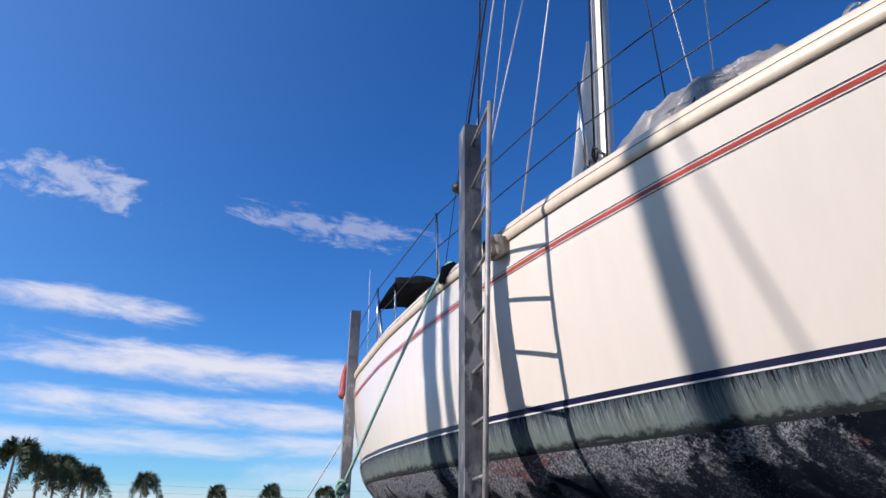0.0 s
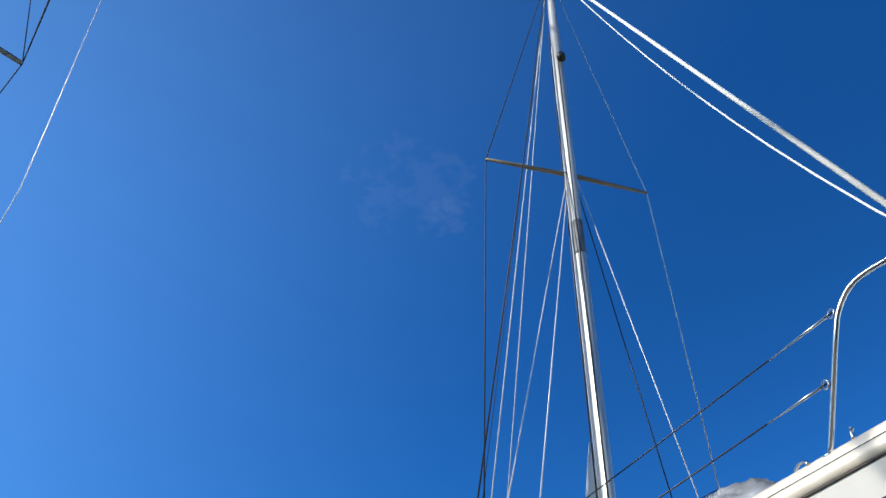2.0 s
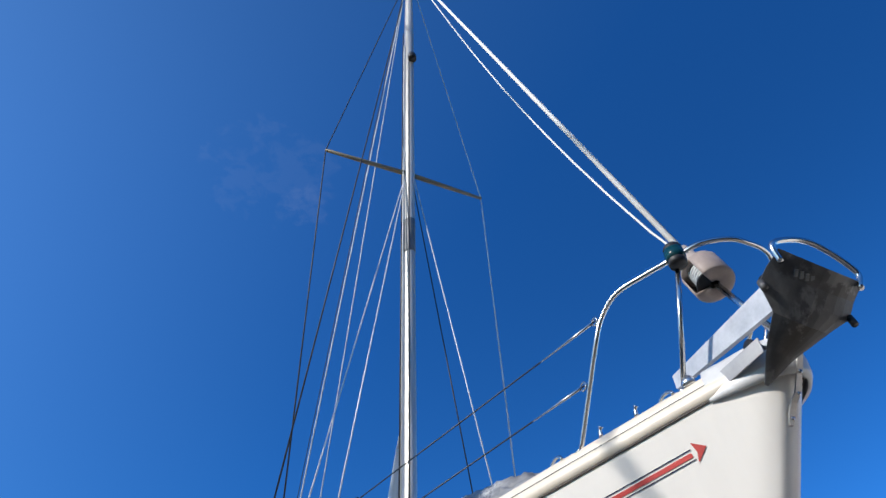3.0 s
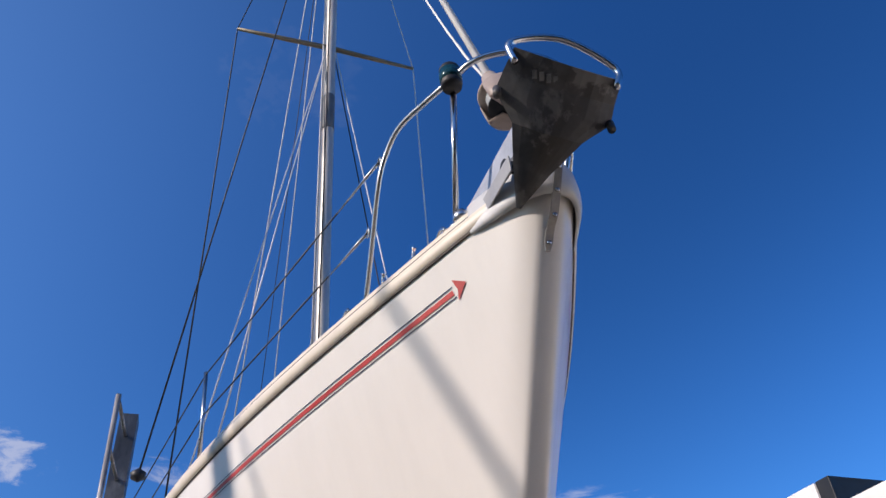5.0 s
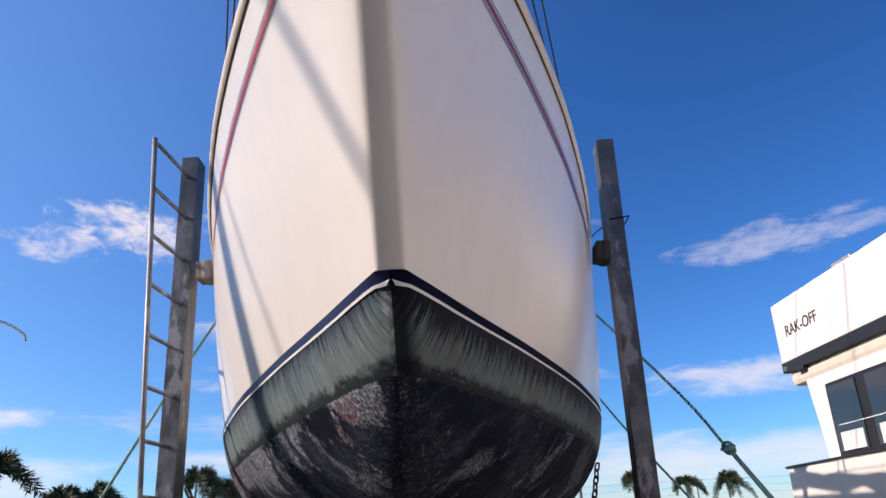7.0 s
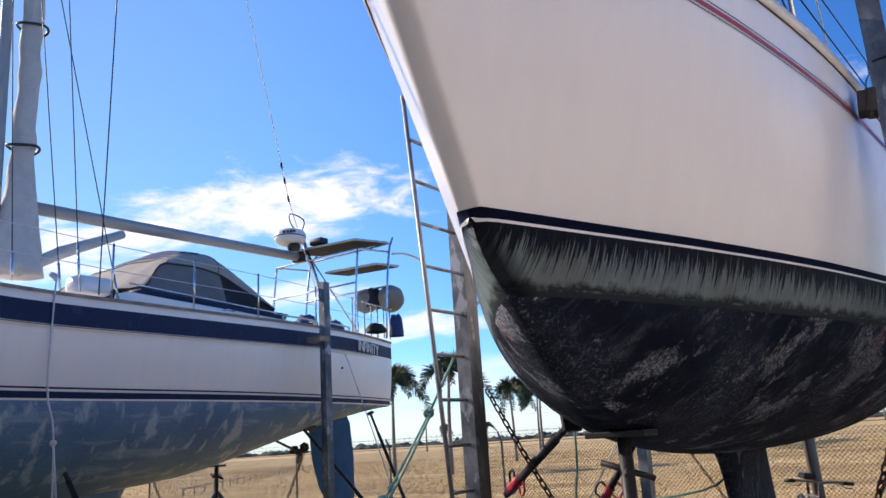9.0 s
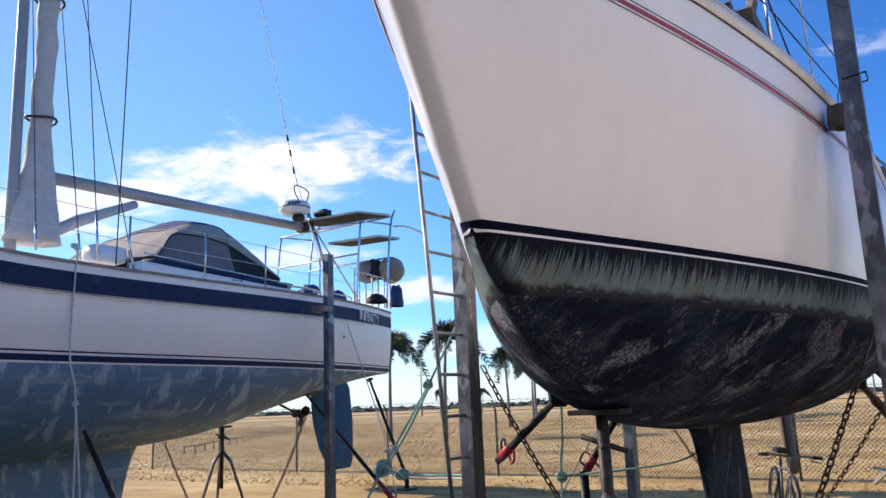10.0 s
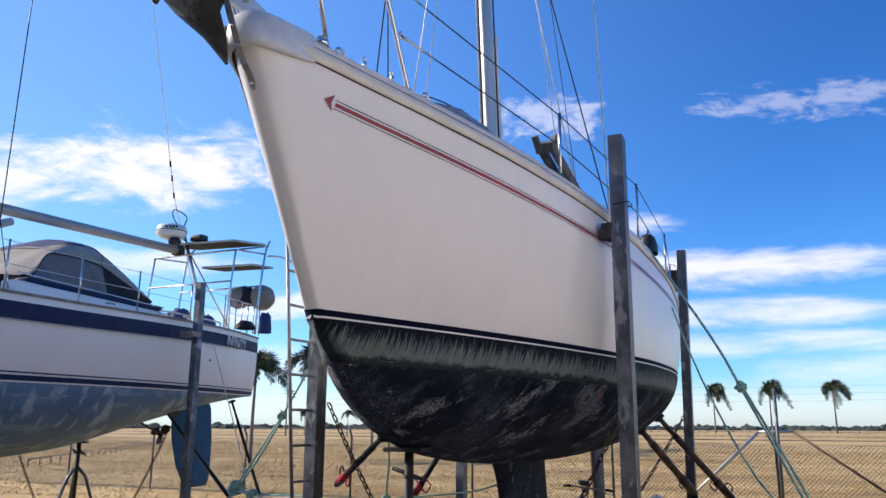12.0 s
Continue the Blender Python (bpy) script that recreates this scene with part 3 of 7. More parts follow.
def rail_sweep(profile, steps, fade=0.0):
    """Sweep (out, up) pairs along the sheer, both sides and round the stem."""
    line = mirror_rows([top_row(1.0, steps=steps)])[0]
    rows = []
    for k, p in enumerate(line):
        a, b = Vector(line[max(0, k - 1)]), Vector(line[min(len(line) - 1, k + 1)])
        t = b - a
        t.z = 0
        t.normalize()
        nrm = Vector((t.y, -t.x, 0))
        if nrm.dot(Vector((p[0], p[1] - 5, 0))) < 0:
            nrm = -nrm
        s = 1 - fade * (abs(2 * k / (len(line) - 1) - 1)) ** 2.5
        rows.append([Vector(p) + nrm * (o * s if o > 0 else o) + Vector((0, 0, u if u > 0.1 else u * s)) for o, u in profile])
    bm = bmesh.new()
    grid_mesh(bm, rows)
    return bm


def depth_map(ob):
    """UV: station along the hull, depth below the waterline."""
    me = ob.data
    lay = me.uv_layers.new(name="UVMap")
    for lp in me.loops:
        co = me.vertices[lp.vertex_index].co
        lay.data[lp.index].uv = (co.y, boot_z(co.y) - co.z)
    return ob


def build_yacht():
    yacht = thing("sailing_yacht", "white fibreglass sailing yacht with red stripe propped ashore", "sailboat", m=BOAT)
    bm = bmesh.new()
    vs = [k / 10 for k in range(11)]
    rows = mirror_rows([top_row(v) for v in vs])
    grid_mesh(bm, rows)
    # transom
    tr = [r[-1] for r in rows]
    tl = [r[0] for r in rows]
    under = [bottom_pt(STERN, k * 0.02) for k in range(1, 9)]
    ring = [bm.verts.new(p) for p in tr[::-1]] + [bm.verts.new((x, STERN, z)) for x, z in under] + [bm.verts.new((-x, STERN, z)) for x, z in under[::-1]] + [bm.verts.new(p) for p in tl]
    bm.faces.new(ring)
    bmesh.ops.remove_doubles(bm, verts=bm.verts[:], dist=0.0005)
    part("hull", bm, GEL, yacht, "glossy white gelcoat topsides")
    steps = [0] + [0.02 * (k / 4) ** 2 for k in range(1, 5)] + [0.02 + (STERN - 0.02) * (k / 60) ** 1.5 for k in range(1, 61)]
    dzs = [0.0, 0.03, 0.06, 0.1, 0.14, 0.18, 0.22, 0.26]
    bm = bmesh.new()
    grid_mesh(bm, mirror_rows([[(bottom_pt(y, d)[0], y, bottom_pt(y, d)[1]) for y in steps] for d in dzs]))
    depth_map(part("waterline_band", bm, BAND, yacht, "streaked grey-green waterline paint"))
    bm = bmesh.new()
    rows = []
    for q in range(13):
        row = []
        for y in steps:
            h = boot_z(y) - keel_z(y)
            d = min(h, 0.26) + max(0, h - 0.26) * math.sin(q / 12 * math.pi / 2)
            x, z = bottom_pt(y, d)
            row.append((x, y, z))
        rows.append(row)
    grid_mesh(bm, mirror_rows(rows))
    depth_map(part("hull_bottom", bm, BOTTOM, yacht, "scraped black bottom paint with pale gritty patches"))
    # waterline tapes
    for side in (-1, 1):
        for nm, mat, top, wide, off in (("boot_stripe", NAVY if side < 0 else NAVY_PEEL, 0.0, 0.034, 0.003), ("boot_line", WHITE, 0.034, 0.010, 0.004)):
            bm = bmesh.new()
            rr = []
            for d in (top, top + wide):
                rr.append([((bottom_pt(y, d)[0] + off * min(1.0, y / 0.004)) * side, y - (off if y < 0.3 else 0), bottom_pt(y, d)[1]) for y in steps])
            grid_mesh(bm, rr)
            part(nm, bm, mat, yacht)
        zf = lambda y: sheer_z(y) - stripe_gap(y)
        part("red_stripe", strip(-0.245, 9.6, zf, 0.0098, 0.003, side=side), RED if side < 0 else RED_SHADED, yacht, "faded red tape stripe")
        for s in (-1, 1):
            part("pin_line", strip(-0.25, 9.6, lambda y: zf(y) + s * 0.0212, 0.0022, 0.003, side=side), NAVY, yacht)
        # arrow head
        bm = bmesh.new()
        pts = [(-0.31, 0.004), (-0.262, 0.044), (-0.268, 0.0), (-0.252, -0.040)]
        cs = []
        for y, u in pts:
            z = zf(y) + u
            cs.append(bm.verts.new((side * (hull_x(y, z) + 0.004), y - 0.002, z)))
        bm.faces.new((cs[0], cs[1], cs[2]))
        bm.faces.new((cs[0], cs[2], cs[3]))
        part("arrow_head", bm, RED if side < 0 else RED_SHADED, yacht, "small red arrow head")
    # moulded rail
    rs = nose_steps(12, 70)
    cap = [(0.002, 0.0), (0.014, 0.006), (0.022, 0.03), (0.02, 0.058), (0.008, 0.072), (0.002, 0.075), (0.004, 0.08), (-0.012, 0.12), (-0.035, 0.142), (-0.06, 0.146), (-0.085, 0.13), (-0.09, 0.06)]
    part("toe_rail", rail_sweep(cap, rs), CREAM, yacht, "cream moulded toe rail")
    part("rail_gasket", rail_sweep([(0.001, 0.002), (0.006, 0.001), (0.006, -0.006), (0.001, -0.007)], rs), worn("brown rail sealant", (0.07, 0.055, 0.045), 0.7), yacht)
    part("rail_groove", rail_sweep([(0.0045, 0.0745), (0.0075, 0.077), (0.0045, 0.0795)], rs), BLACK, yacht)
    # deck with coachroof
    bm = bmesh.new()
    line = top_row(1.0, steps=rs)
    rows = []
    for x, y, z in line:
        rows.append([(s * max(0.0, x - 0.075), y, z + 0.07 + 0.05 * (1 - s * s)) for s in (-1, -0.6, -0.2, 0.2, 0.6, 1)])
    grid_mesh(bm, rows)
    part("deck", bm, DECK, yacht)
    bm = bmesh.new()
    rows = []
    for k in range(21):
        y = 2.2 + 4.6 * k / 20
        h = 0.32 * min(1, (k / 5) ** 0.7) * (1 if k < 17 else 1)
        w = 0.35 + 0.5 * min(1, k / 8)
        zd = sheer_z(y) + 0.08
        rows.append([(-w, y, zd), (-w * 0.93, y, zd + h * 0.75), (-w * 0.7, y, zd + h), (0, y, zd + h * 1.12), (w * 0.7, y, zd + h), (w * 0.93, y, zd + h * 0.75), (w, y, zd)])
    vs2 = grid_mesh(bm, rows)
    bm.faces.new(vs2[0]); bm.faces.new(vs2[-1])
    part("coachroof", bm, GEL, yacht)
    # fin keel and rudder
    bm = bmesh.new()
    rows = []
    for k in range(15):
        f = k / 14
        z = 1.40 - 1.22 * f
        le, te = 3.22 + 0.42 * f, 5.05 + 0.25 * f
        flare = math.exp(-f * 14)
        le, te, th = le - 0.22 * flare, te + 0.18 * flare, 0.085 + 0.10 * flare
        row = []
        for j in range(24):
            a = 2 * math.pi * j / 24
            u = (1 - math.cos(a)) / 2
            row.append((math.copysign(th * (1.9 * math.sqrt(u + 1e-6) * (1 - u) + 0.06), math.sin(a)) if 0 < j < 24 and j != 12 else 0, le + (te - le) * u, z))
        rows.append(row)
    vs3 = grid_mesh(bm, rows, closed=True)
    bm.faces.new(vs3[-1])
    depth_map(part("fin_keel", bm, BOTTOM, yacht, "black painted fin keel"))
    bm = bmesh.new()
    rows = []
    for k in range(8):
        f = k / 7
        z, le, te = 1.75 - 1.25 * f, 8.0 + 0.16 * f, 9.15 - 0.1 * f
        rows.append([(math.copysign(0.06 * math.sin(math.pi * ((1 - math.cos(a)) / 2) ** 0.6), math.sin(a)), le + (te - le) * (1 - math.cos(a)) / 2, z) for a in (2 * math.pi * j / 18 for j in range(18))])
    vs4 = grid_mesh(bm, rows, closed=True)
    bm.faces.new(vs4[-1])
    part("rudder", bm, worn("brown rudder paint", (0.075, 0.055, 0.046), 0.7, var=0.5, scale=5, stretch=(1, 1, 0.3), dirt=(0.30, 0.25, 0.22), dirt_at=0.6), yacht, "weathered brown rudder")
    return yacht


yacht = build_yacht()


def rail_top(y, side, inn=0.05, up=0.14):
    return Vector((side * (sheer_x(y - stem_y(sheer_z(y))) - inn), y, sheer_z(y) + up))


def mast_profile(foot, head, w, dpt, n=24):
    m = along(foot, head)
    h = (Vector(head) - Vector(foot)).length
    bm = bmesh.new()
    rows = []
    for k in range(13):
        f = k / 12
        tp = 1 if f < 0.85 else 1 - 0.35 * (f - 0.85) / 0.15
        rows.append([m @ Vector((w * tp * math.cos(a), dpt * tp * math.sin(a), h * f)) for a in (2 * math.pi * j / n for j in range(n))])
    v = grid_mesh(bm, rows, closed=True)
    bm.faces.new(v[0]); bm.faces.new(v[-1])
    return bm


def build_rig(yacht):
    foot, head = Vector((0, 3.42, 3.5)), Vector((0.1, 2.62, 14.0))
    at = lambda z: foot.lerp(head, (z - foot.z) / (head.z - foot.z))
    mast = part("mast", mast_profile(foot, head, 0.065, 0.09), ALU, yacht, "weathered aluminium mast")
    # sail track, spreaders, head gear
    part("sail_track", rod([at(z) + Vector((0, 0.095, 0)) for z in (3.9, 8, 13.8)], 0.014, 6), DARKWIRE, mast)
    part("mast_collar", mast_profile(at(7.75), at(8.35), 0.068, 0.094), worn("dull mast sleeve", (0.16, 0.16, 0.165), 0.5, 0.4, 0.2), mast)
    part("steaming_light", lathe(bmesh.new(), [(0.0, 0), (0.06, 0.0), (0.065, 0.08), (0.05, 0.14), (0, 0.15)], Matrix.Translation(at(11.45) + Vector((0, -0.13, 0))), 14), BLACK, mast)
    part("masthead_crane", boxed((-0.09, -0.22, -0.03), (0.09, 0.25, 0.12), 0.02, Matrix.Translation(head)), ALU, mast)
    part("masthead_disc", lathe(bmesh.new(), [(0, 0), (0.14, 0.01), (0.15, 0.05), (0.0, 0.07)], Matrix.Translation(head + Vector((0, -0.22, 0.12))), 16), PLASTIC, mast)
    root = at(9.1)
    tips = {}
    for s in (-1, 1):
        tip = root + Vector((s * 1.07, 0.08, 0.08))
        tips[s] = tip
        bm = bmesh.new()
        tube(bm, [root + Vector((s * 0.05, 0, 0)), root.lerp(tip, 0.5), tip], [0.032, 0.028, 0.02], 8)
        part("spreader", bm, worn("dull spreader aluminium", (0.20, 0.17, 0.12), 0.5, 0.4), mast, "dull brown aluminium spreader")
    chain = {s: Vector((s * 1.13, 3.39, 3.3)) for s in (-1, 1)}
    # dark or bright wire per shroud: which ones catch the sun is painted in
    for s in (-1, 1):
        part("cap_shroud", rod([chain[s], tips[s], head + Vector((s * 0.05, 0, -0.1))], 0.0075, 6), DARKWIRE if s < 0 else WIRE, mast)
        part("lower_shroud", rod([(s * 0.95, 3.05, 3.3), root + Vector((s * 0.06, -0.03, -0.12))], 0.007, 6), WIRE, mast)
        part("lower_shroud", rod([(s * 1.13, 3.82, 3.28), root + Vector((s * 0.06, 0.03, -0.12))], 0.007, 6), WIRE if s < 0 else DARKWIRE, mast)
    part("backstay", rod([head + Vector((0, 0.2, 0.05)), (0.0, 9.2, 3.3)], 0.0055, 6), DARKWIRE, mast)
    # halyards tied off along the side deck
    part("halyard", rod([at(13.7) + Vector((-0.06, 0, 0)), (-0.6, 5.87, 3.5)], 0.008, 6), ROPE_WHITE, mast)
    part("halyard", rod([at(13.7) + Vector((-0.05, 0.05, 0)), (0.04, 7.3, 3.6)], 0.007, 6), ROPE_WHITE, mast)
    part("topping_lift", rod([at(13.6) + Vector((-0.05, 0.05, 0)), (-1.33, 3.16, 3.84)], 0.008, 6), DARKWIRE, mast)
    part("rope_knot", lathe(bmesh.new(), [(0, -0.05), (0.05, -0.02), (0.055, 0.02), (0, 0.06)], Matrix.Translation((-1.33, 3.16, 3.84)), 10), DARKWIRE, mast)
    for k in range(5):
        a = 0.6 + k * 0.9
        z0, z1 = 3.95 + 0.02 * k, 13.4 - 0.5 * k
        o = Vector((0.085 * math.cos(a), 0.115 * math.sin(a), 0))
        part("mast_rope", rod([at(z0) + o, at(z1) + o], 0.009, 5), ROPE_WHITE if k % 2 else DARKWIRE, mast)
    # rope coils round the foot
    bm = bmesh.new()
    r = random.Random(8)
    for k in range(11):
        c = at(3.95 + 0.045 * k) + Vector((r.uniform(-0.05, 0.05), r.uniform(-0.1, 0.02), 0))
        tl = r.uniform(-0.5, 0.5)
        tube(bm, [c + Vector((0.12 * math.cos(a), 0.12 * math.sin(a), tl * 0.12 * math.cos(a + k) - 0.1 * abs(math.sin(a)))) for a in (2 * math.pi * j / 12 for j in range(13))], 0.011, 5)
    part("rope_coils", bm, DARKWIRE, mast, "dark rope coils hung at the mast foot")
    # furled headsail, forestay and furler drum on the stem
    drum = Vector((0.0, -0.47, 4.22))
    fs = [drum, drum.lerp(head, 0.5), head + Vector((0, -0.15, -0.05))]
    stay = part("forestay", rod([fs[0], fs[2]], [0.020, 0.018]), WHITECLOTH, yacht, "white furling foil on the forestay")
    sag = [fs[0].lerp(fs[2], k / 14) + Vector((0, 0.0, -0.55 * math.sin(math.pi * (k / 14) ** 0.8))) for k in range(15)]
    part("slack_line", rod(sag, 0.0075, 6), WHITECLOTH, stay)
    m = along(drum, head) @ Matrix.Diagonal((0.86, 0.86, 0.9, 1))
    tan = worn("tan furler plastic", (0.40, 0.33, 0.28), 0.5, var=0.2)
    dr = part("furler_drum", lathe(bmesh.new(), [(0.0, -0.03), (0.118, -0.03), (0.122, -0.02), (0.118, -0.008), (0.06, 0.02), (0.045, 0.2), (0, 0.2)], m, 28), tan, stay, "tan furler drum with an open guard")
    part("spool", lathe(bmesh.new(), [(0.0, -0.172), (0.1, -0.172), (0.1, -0.162), (0.05, -0.155), (0.05, -0.03), (0.0, -0.03)], m, 24), BLACK, dr)
    bm = bmesh.new()
    rows = []
    for k in range(25):
        a = 0.35 + 5.1 * k / 24
        rows.append([m @ Vector((r * math.cos(a), r * math.sin(a), z)) for r, z in ((0.118, -0.025), (0.126, -0.025), (0.126, -0.19), (0.118, -0.196), (0.03, -0.198), (0.03, -0.19), (0.118, -0.185))])
    ends = grid_mesh(bm, rows, closed=True)
    bm.faces.new(ends[0]); bm.faces.new(ends[-1])
    part("drum_guard", bm, worn("tan drum guard", (0.36, 0.29, 0.25), 0.5, var=0.15), dr)
    part("furling_coils", tube(bmesh.new(), [m @ Vector((0.075 * math.cos(a), 0.075 * math.sin(a), -0.14 + a * 0.0034)) for a in (k * 0.5 for k in range(63))], 0.009, 5), ROPE_WHITE, dr)
    part("toggle", rod([m @ Vector((0, 0, -0.16)), (0, -0.70, 3.62)], 0.017, 8), STEEL, stay)
    return mast


build_rig(yacht)


def build_pulpit(yacht):
    r = 0.0135
    top = 4.07
    bow = part("pulpit", rod(smooth_path([(-0.29, -0.60, top), (-0.235, -0.70, top + 0.01), (-0.12, -0.775, top + 0.015), (0, -0.79, top + 0.015), (0.12, -0.775, top + 0.015), (0.235, -0.70, top + 0.01), (0.29, -0.60, top)], 6), r, 10), STEEL, yacht, "polished stainless bow pulpit")
    for s in (-1, 1):
        foot = rail_top(0.22, s, 0.05, 0.13)
        side = smooth_path([(s * 0.29, -0.60, top), (s * 0.36, -0.45, top + 0.0), (s * 0.43, -0.29, top - 0.01), (s * 0.462, -0.18, top - 0.08), (s * 0.48, -0.10, top - 0.2), foot.lerp(Vector((s * 0.48, -0.10, top - 0.2)), 0.5), foot], 6)
        part("pulpit_leg", rod(side, r, 10), STEEL, bow)
        f2 = rail_top(-0.30, s, 0.05, 0.13)
        part("pulpit_leg", rod([(s * 0.29, -0.60, top), f2], r, 10), STEEL, bow)
        for f in (foot, f2):
            part("base_plate", lathe(bmesh.new(), [(0.03, 0), (0.03, 0.008), (0.018, 0.02), (0, 0.02)], Matrix.Translation(f - Vector((0, 0, 0.004))), 12), STEEL, bow)
        # navigation lamp on the rail
        c = Vector((s * 0.30, -0.60, top))
        lamp = part("navigation_light", lathe(bmesh.new(), [(0, -0.06), (0.042, -0.06), (0.046, -0.04), (0.046, 0.05), (0.04, 0.062), (0, 0.065)], Matrix.Translation(c), 16), BLACK, bow, "small black navigation light")
        part("lens", lathe(bmesh.new(), [(0.047, -0.03), (0.049, 0.0), (0.047, 0.035)], Matrix.Translation(c), 16), TEALGLASS if s < 0 else REDPAINT, lamp)
    return bow


build_pulpit(yacht)


def build_lifelines(yacht):
    ys = [1.8, 3.7, 5.6, 7.4, 8.9]
    tops = {}
    for s in (-1, 1):
        for y in ys:
            base = rail_top(y, s, 0.06, 0.12)
            tip = base + Vector((s * 0.015, 0, (0.53 if y < 2 and s > 0 else 0.60) if y < 8 else 0.62))
            st = part("stanchion", rod([base, base.lerp(tip, 0.5), tip], 0.0125, 8), STEEL, yacht)
            part("stanchion_base", lathe(bmesh.new(), [(0.032, 0), (0.032, 0.01), (0.018, 0.05), (0, 0.05)], Matrix.Translation(base), 12), STEEL, st)
            tops[s, y] = (base, tip)
        upper = [Vector((s * 0.475, -0.16, 3.985))] + [tops[s, y][1] - Vector((0, 0, 0.015)) for y in ys]
        lower = [Vector((s * 0.487, 0.03, 3.72))] + [tops[s, y][0].lerp(tops[s, y][1], 0.52) for y in ys]
        for ln in (upper, lower):
            part("lifeline", rod(ln, 0.0045, 6), DARKWIRE, yacht, "dark plastic-coated lifeline")
            part("turnbuckle", rod([ln[0].lerp(ln[1], 0.02), ln[0].lerp(ln[1], 0.09), ln[0].lerp(ln[1], 0.2)], [0.009, 0.008, 0.0045], 6), STEEL, yacht)
            c = ln[0].lerp(ln[1], 0.012)
            part("clamp_ring", rod([c + Vector((0, 0.022 * math.cos(q), 0.022 * math.sin(q))) for q in (2 * math.pi * j / 10 for j in range(11))], 0.005, 6), STEEL, yacht)


build_lifelines(yacht)


# ---- yard posts and ladder ----
def channel(lo, hi, w, d, t, opening):
    """A steel channel: w across x, d across y, walls t, open to +y or -y."""
    lo, hi = Vector(lo), Vector(hi)
    o = 1 if opening > 0 else -1
    prof = [(-w, -d * o), (w, -d * o), (w, d * o), (w - t, d * o), (w - t, (-d + t) * o), (-w + t, (-d + t) * o), (-w + t, d * o), (-w, d * o)]
    bm = bmesh.new()
    rows = [[p + Vector((x, y, 0)) for x, y in prof] for p in (lo, lo.lerp(hi, 0.5), hi)]
    v = grid_mesh(bm, rows, closed=True)
    bm.faces.new(v[0]); bm.faces.new(v[-1])
    return bm


def build_posts():
    spec = [((-1.60, 2.52, 0.0), (-1.60, 2.50, 3.97), 1, "tall galvanised steel channel post with a welded ladder"),
            ((1.165, 2.40, 0.0), (1.205, 2.38, 3.84), 1, "tall weathered steel channel post against the hull"),
            ((-1.925, 6.65, 0.0), (-1.885, 6.65, 3.84), 1, "tall steel channel post near the stern, pale for its sunlit face"),
            ((1.03, 7.15, 0.0), (1.13, 7.15, 3.94), 1, "tall dark steel channel post near the stern")]
    out = []
    for lo, hi, op, lab in spec:
        th = thing("support_post", lab, "post", "posts round the yacht", m=Matrix.Translation(lo))
        rel = Vector(hi) - Vector(lo)
        # the pale post: sun on its face put into a lighter zinc
        flat_part("channel", channel((0, 0, 0), rel, 0.055, 0.075, 0.008, op), ZINC if "pale" in lab else GALV, th)
        flat_part("base_plate", boxed((-0.2, -0.2, 0.0), (0.2, 0.2, 0.04), 0.004), GALV, th)
        out.append(th)
    return out


build_posts()


def build_ladder():
    th = thing("ladder", "grey steel rung ladder fixed to the post", "ladder", m=Matrix.Translation((-1.62, 2.1, 0)))
    lo, hi = Vector((0.01, 0.22, 0.1)), Vector((-0.01, -0.18, 3.84))
    part("rail", rod([lo, hi], 0.016, 8), ZINC, th)
    z = hi.z - 0.02
    k = 0
    while z > 0.3:
        f = (z - lo.z) / (hi.z - lo.z)
        a = lo.lerp(hi, f)
        part("rung", rod([a, (0.02, 0.36, z)], 0.0125, 8), ZINC, th)
        z -= 0.298
        k += 1
    return th


build_ladder()


# toothed edge of the aft post, drawn as a slim rail with rungs
def build_toothed_edge():
    th = thing("ladder", "dark steel rail with rungs, standing for the aft post's toothed edge", "ladder", m=Matrix.Translation((1.075, 7.30, 0)))
    part("rail", rod([(-0.03, 0, 0.05), (0.05, 0, 3.86)], 0.014, 8), GALV, th)
    for k in range(12):
        z = 0.35 + 0.3 * k
        part("rung", rod([(-0.03 + 0.021 * z, 0, z), (-0.07 + 0.021 * z, -0.34, z)], 0.011, 8), GALV, th)
    return th


build_toothed_edge()


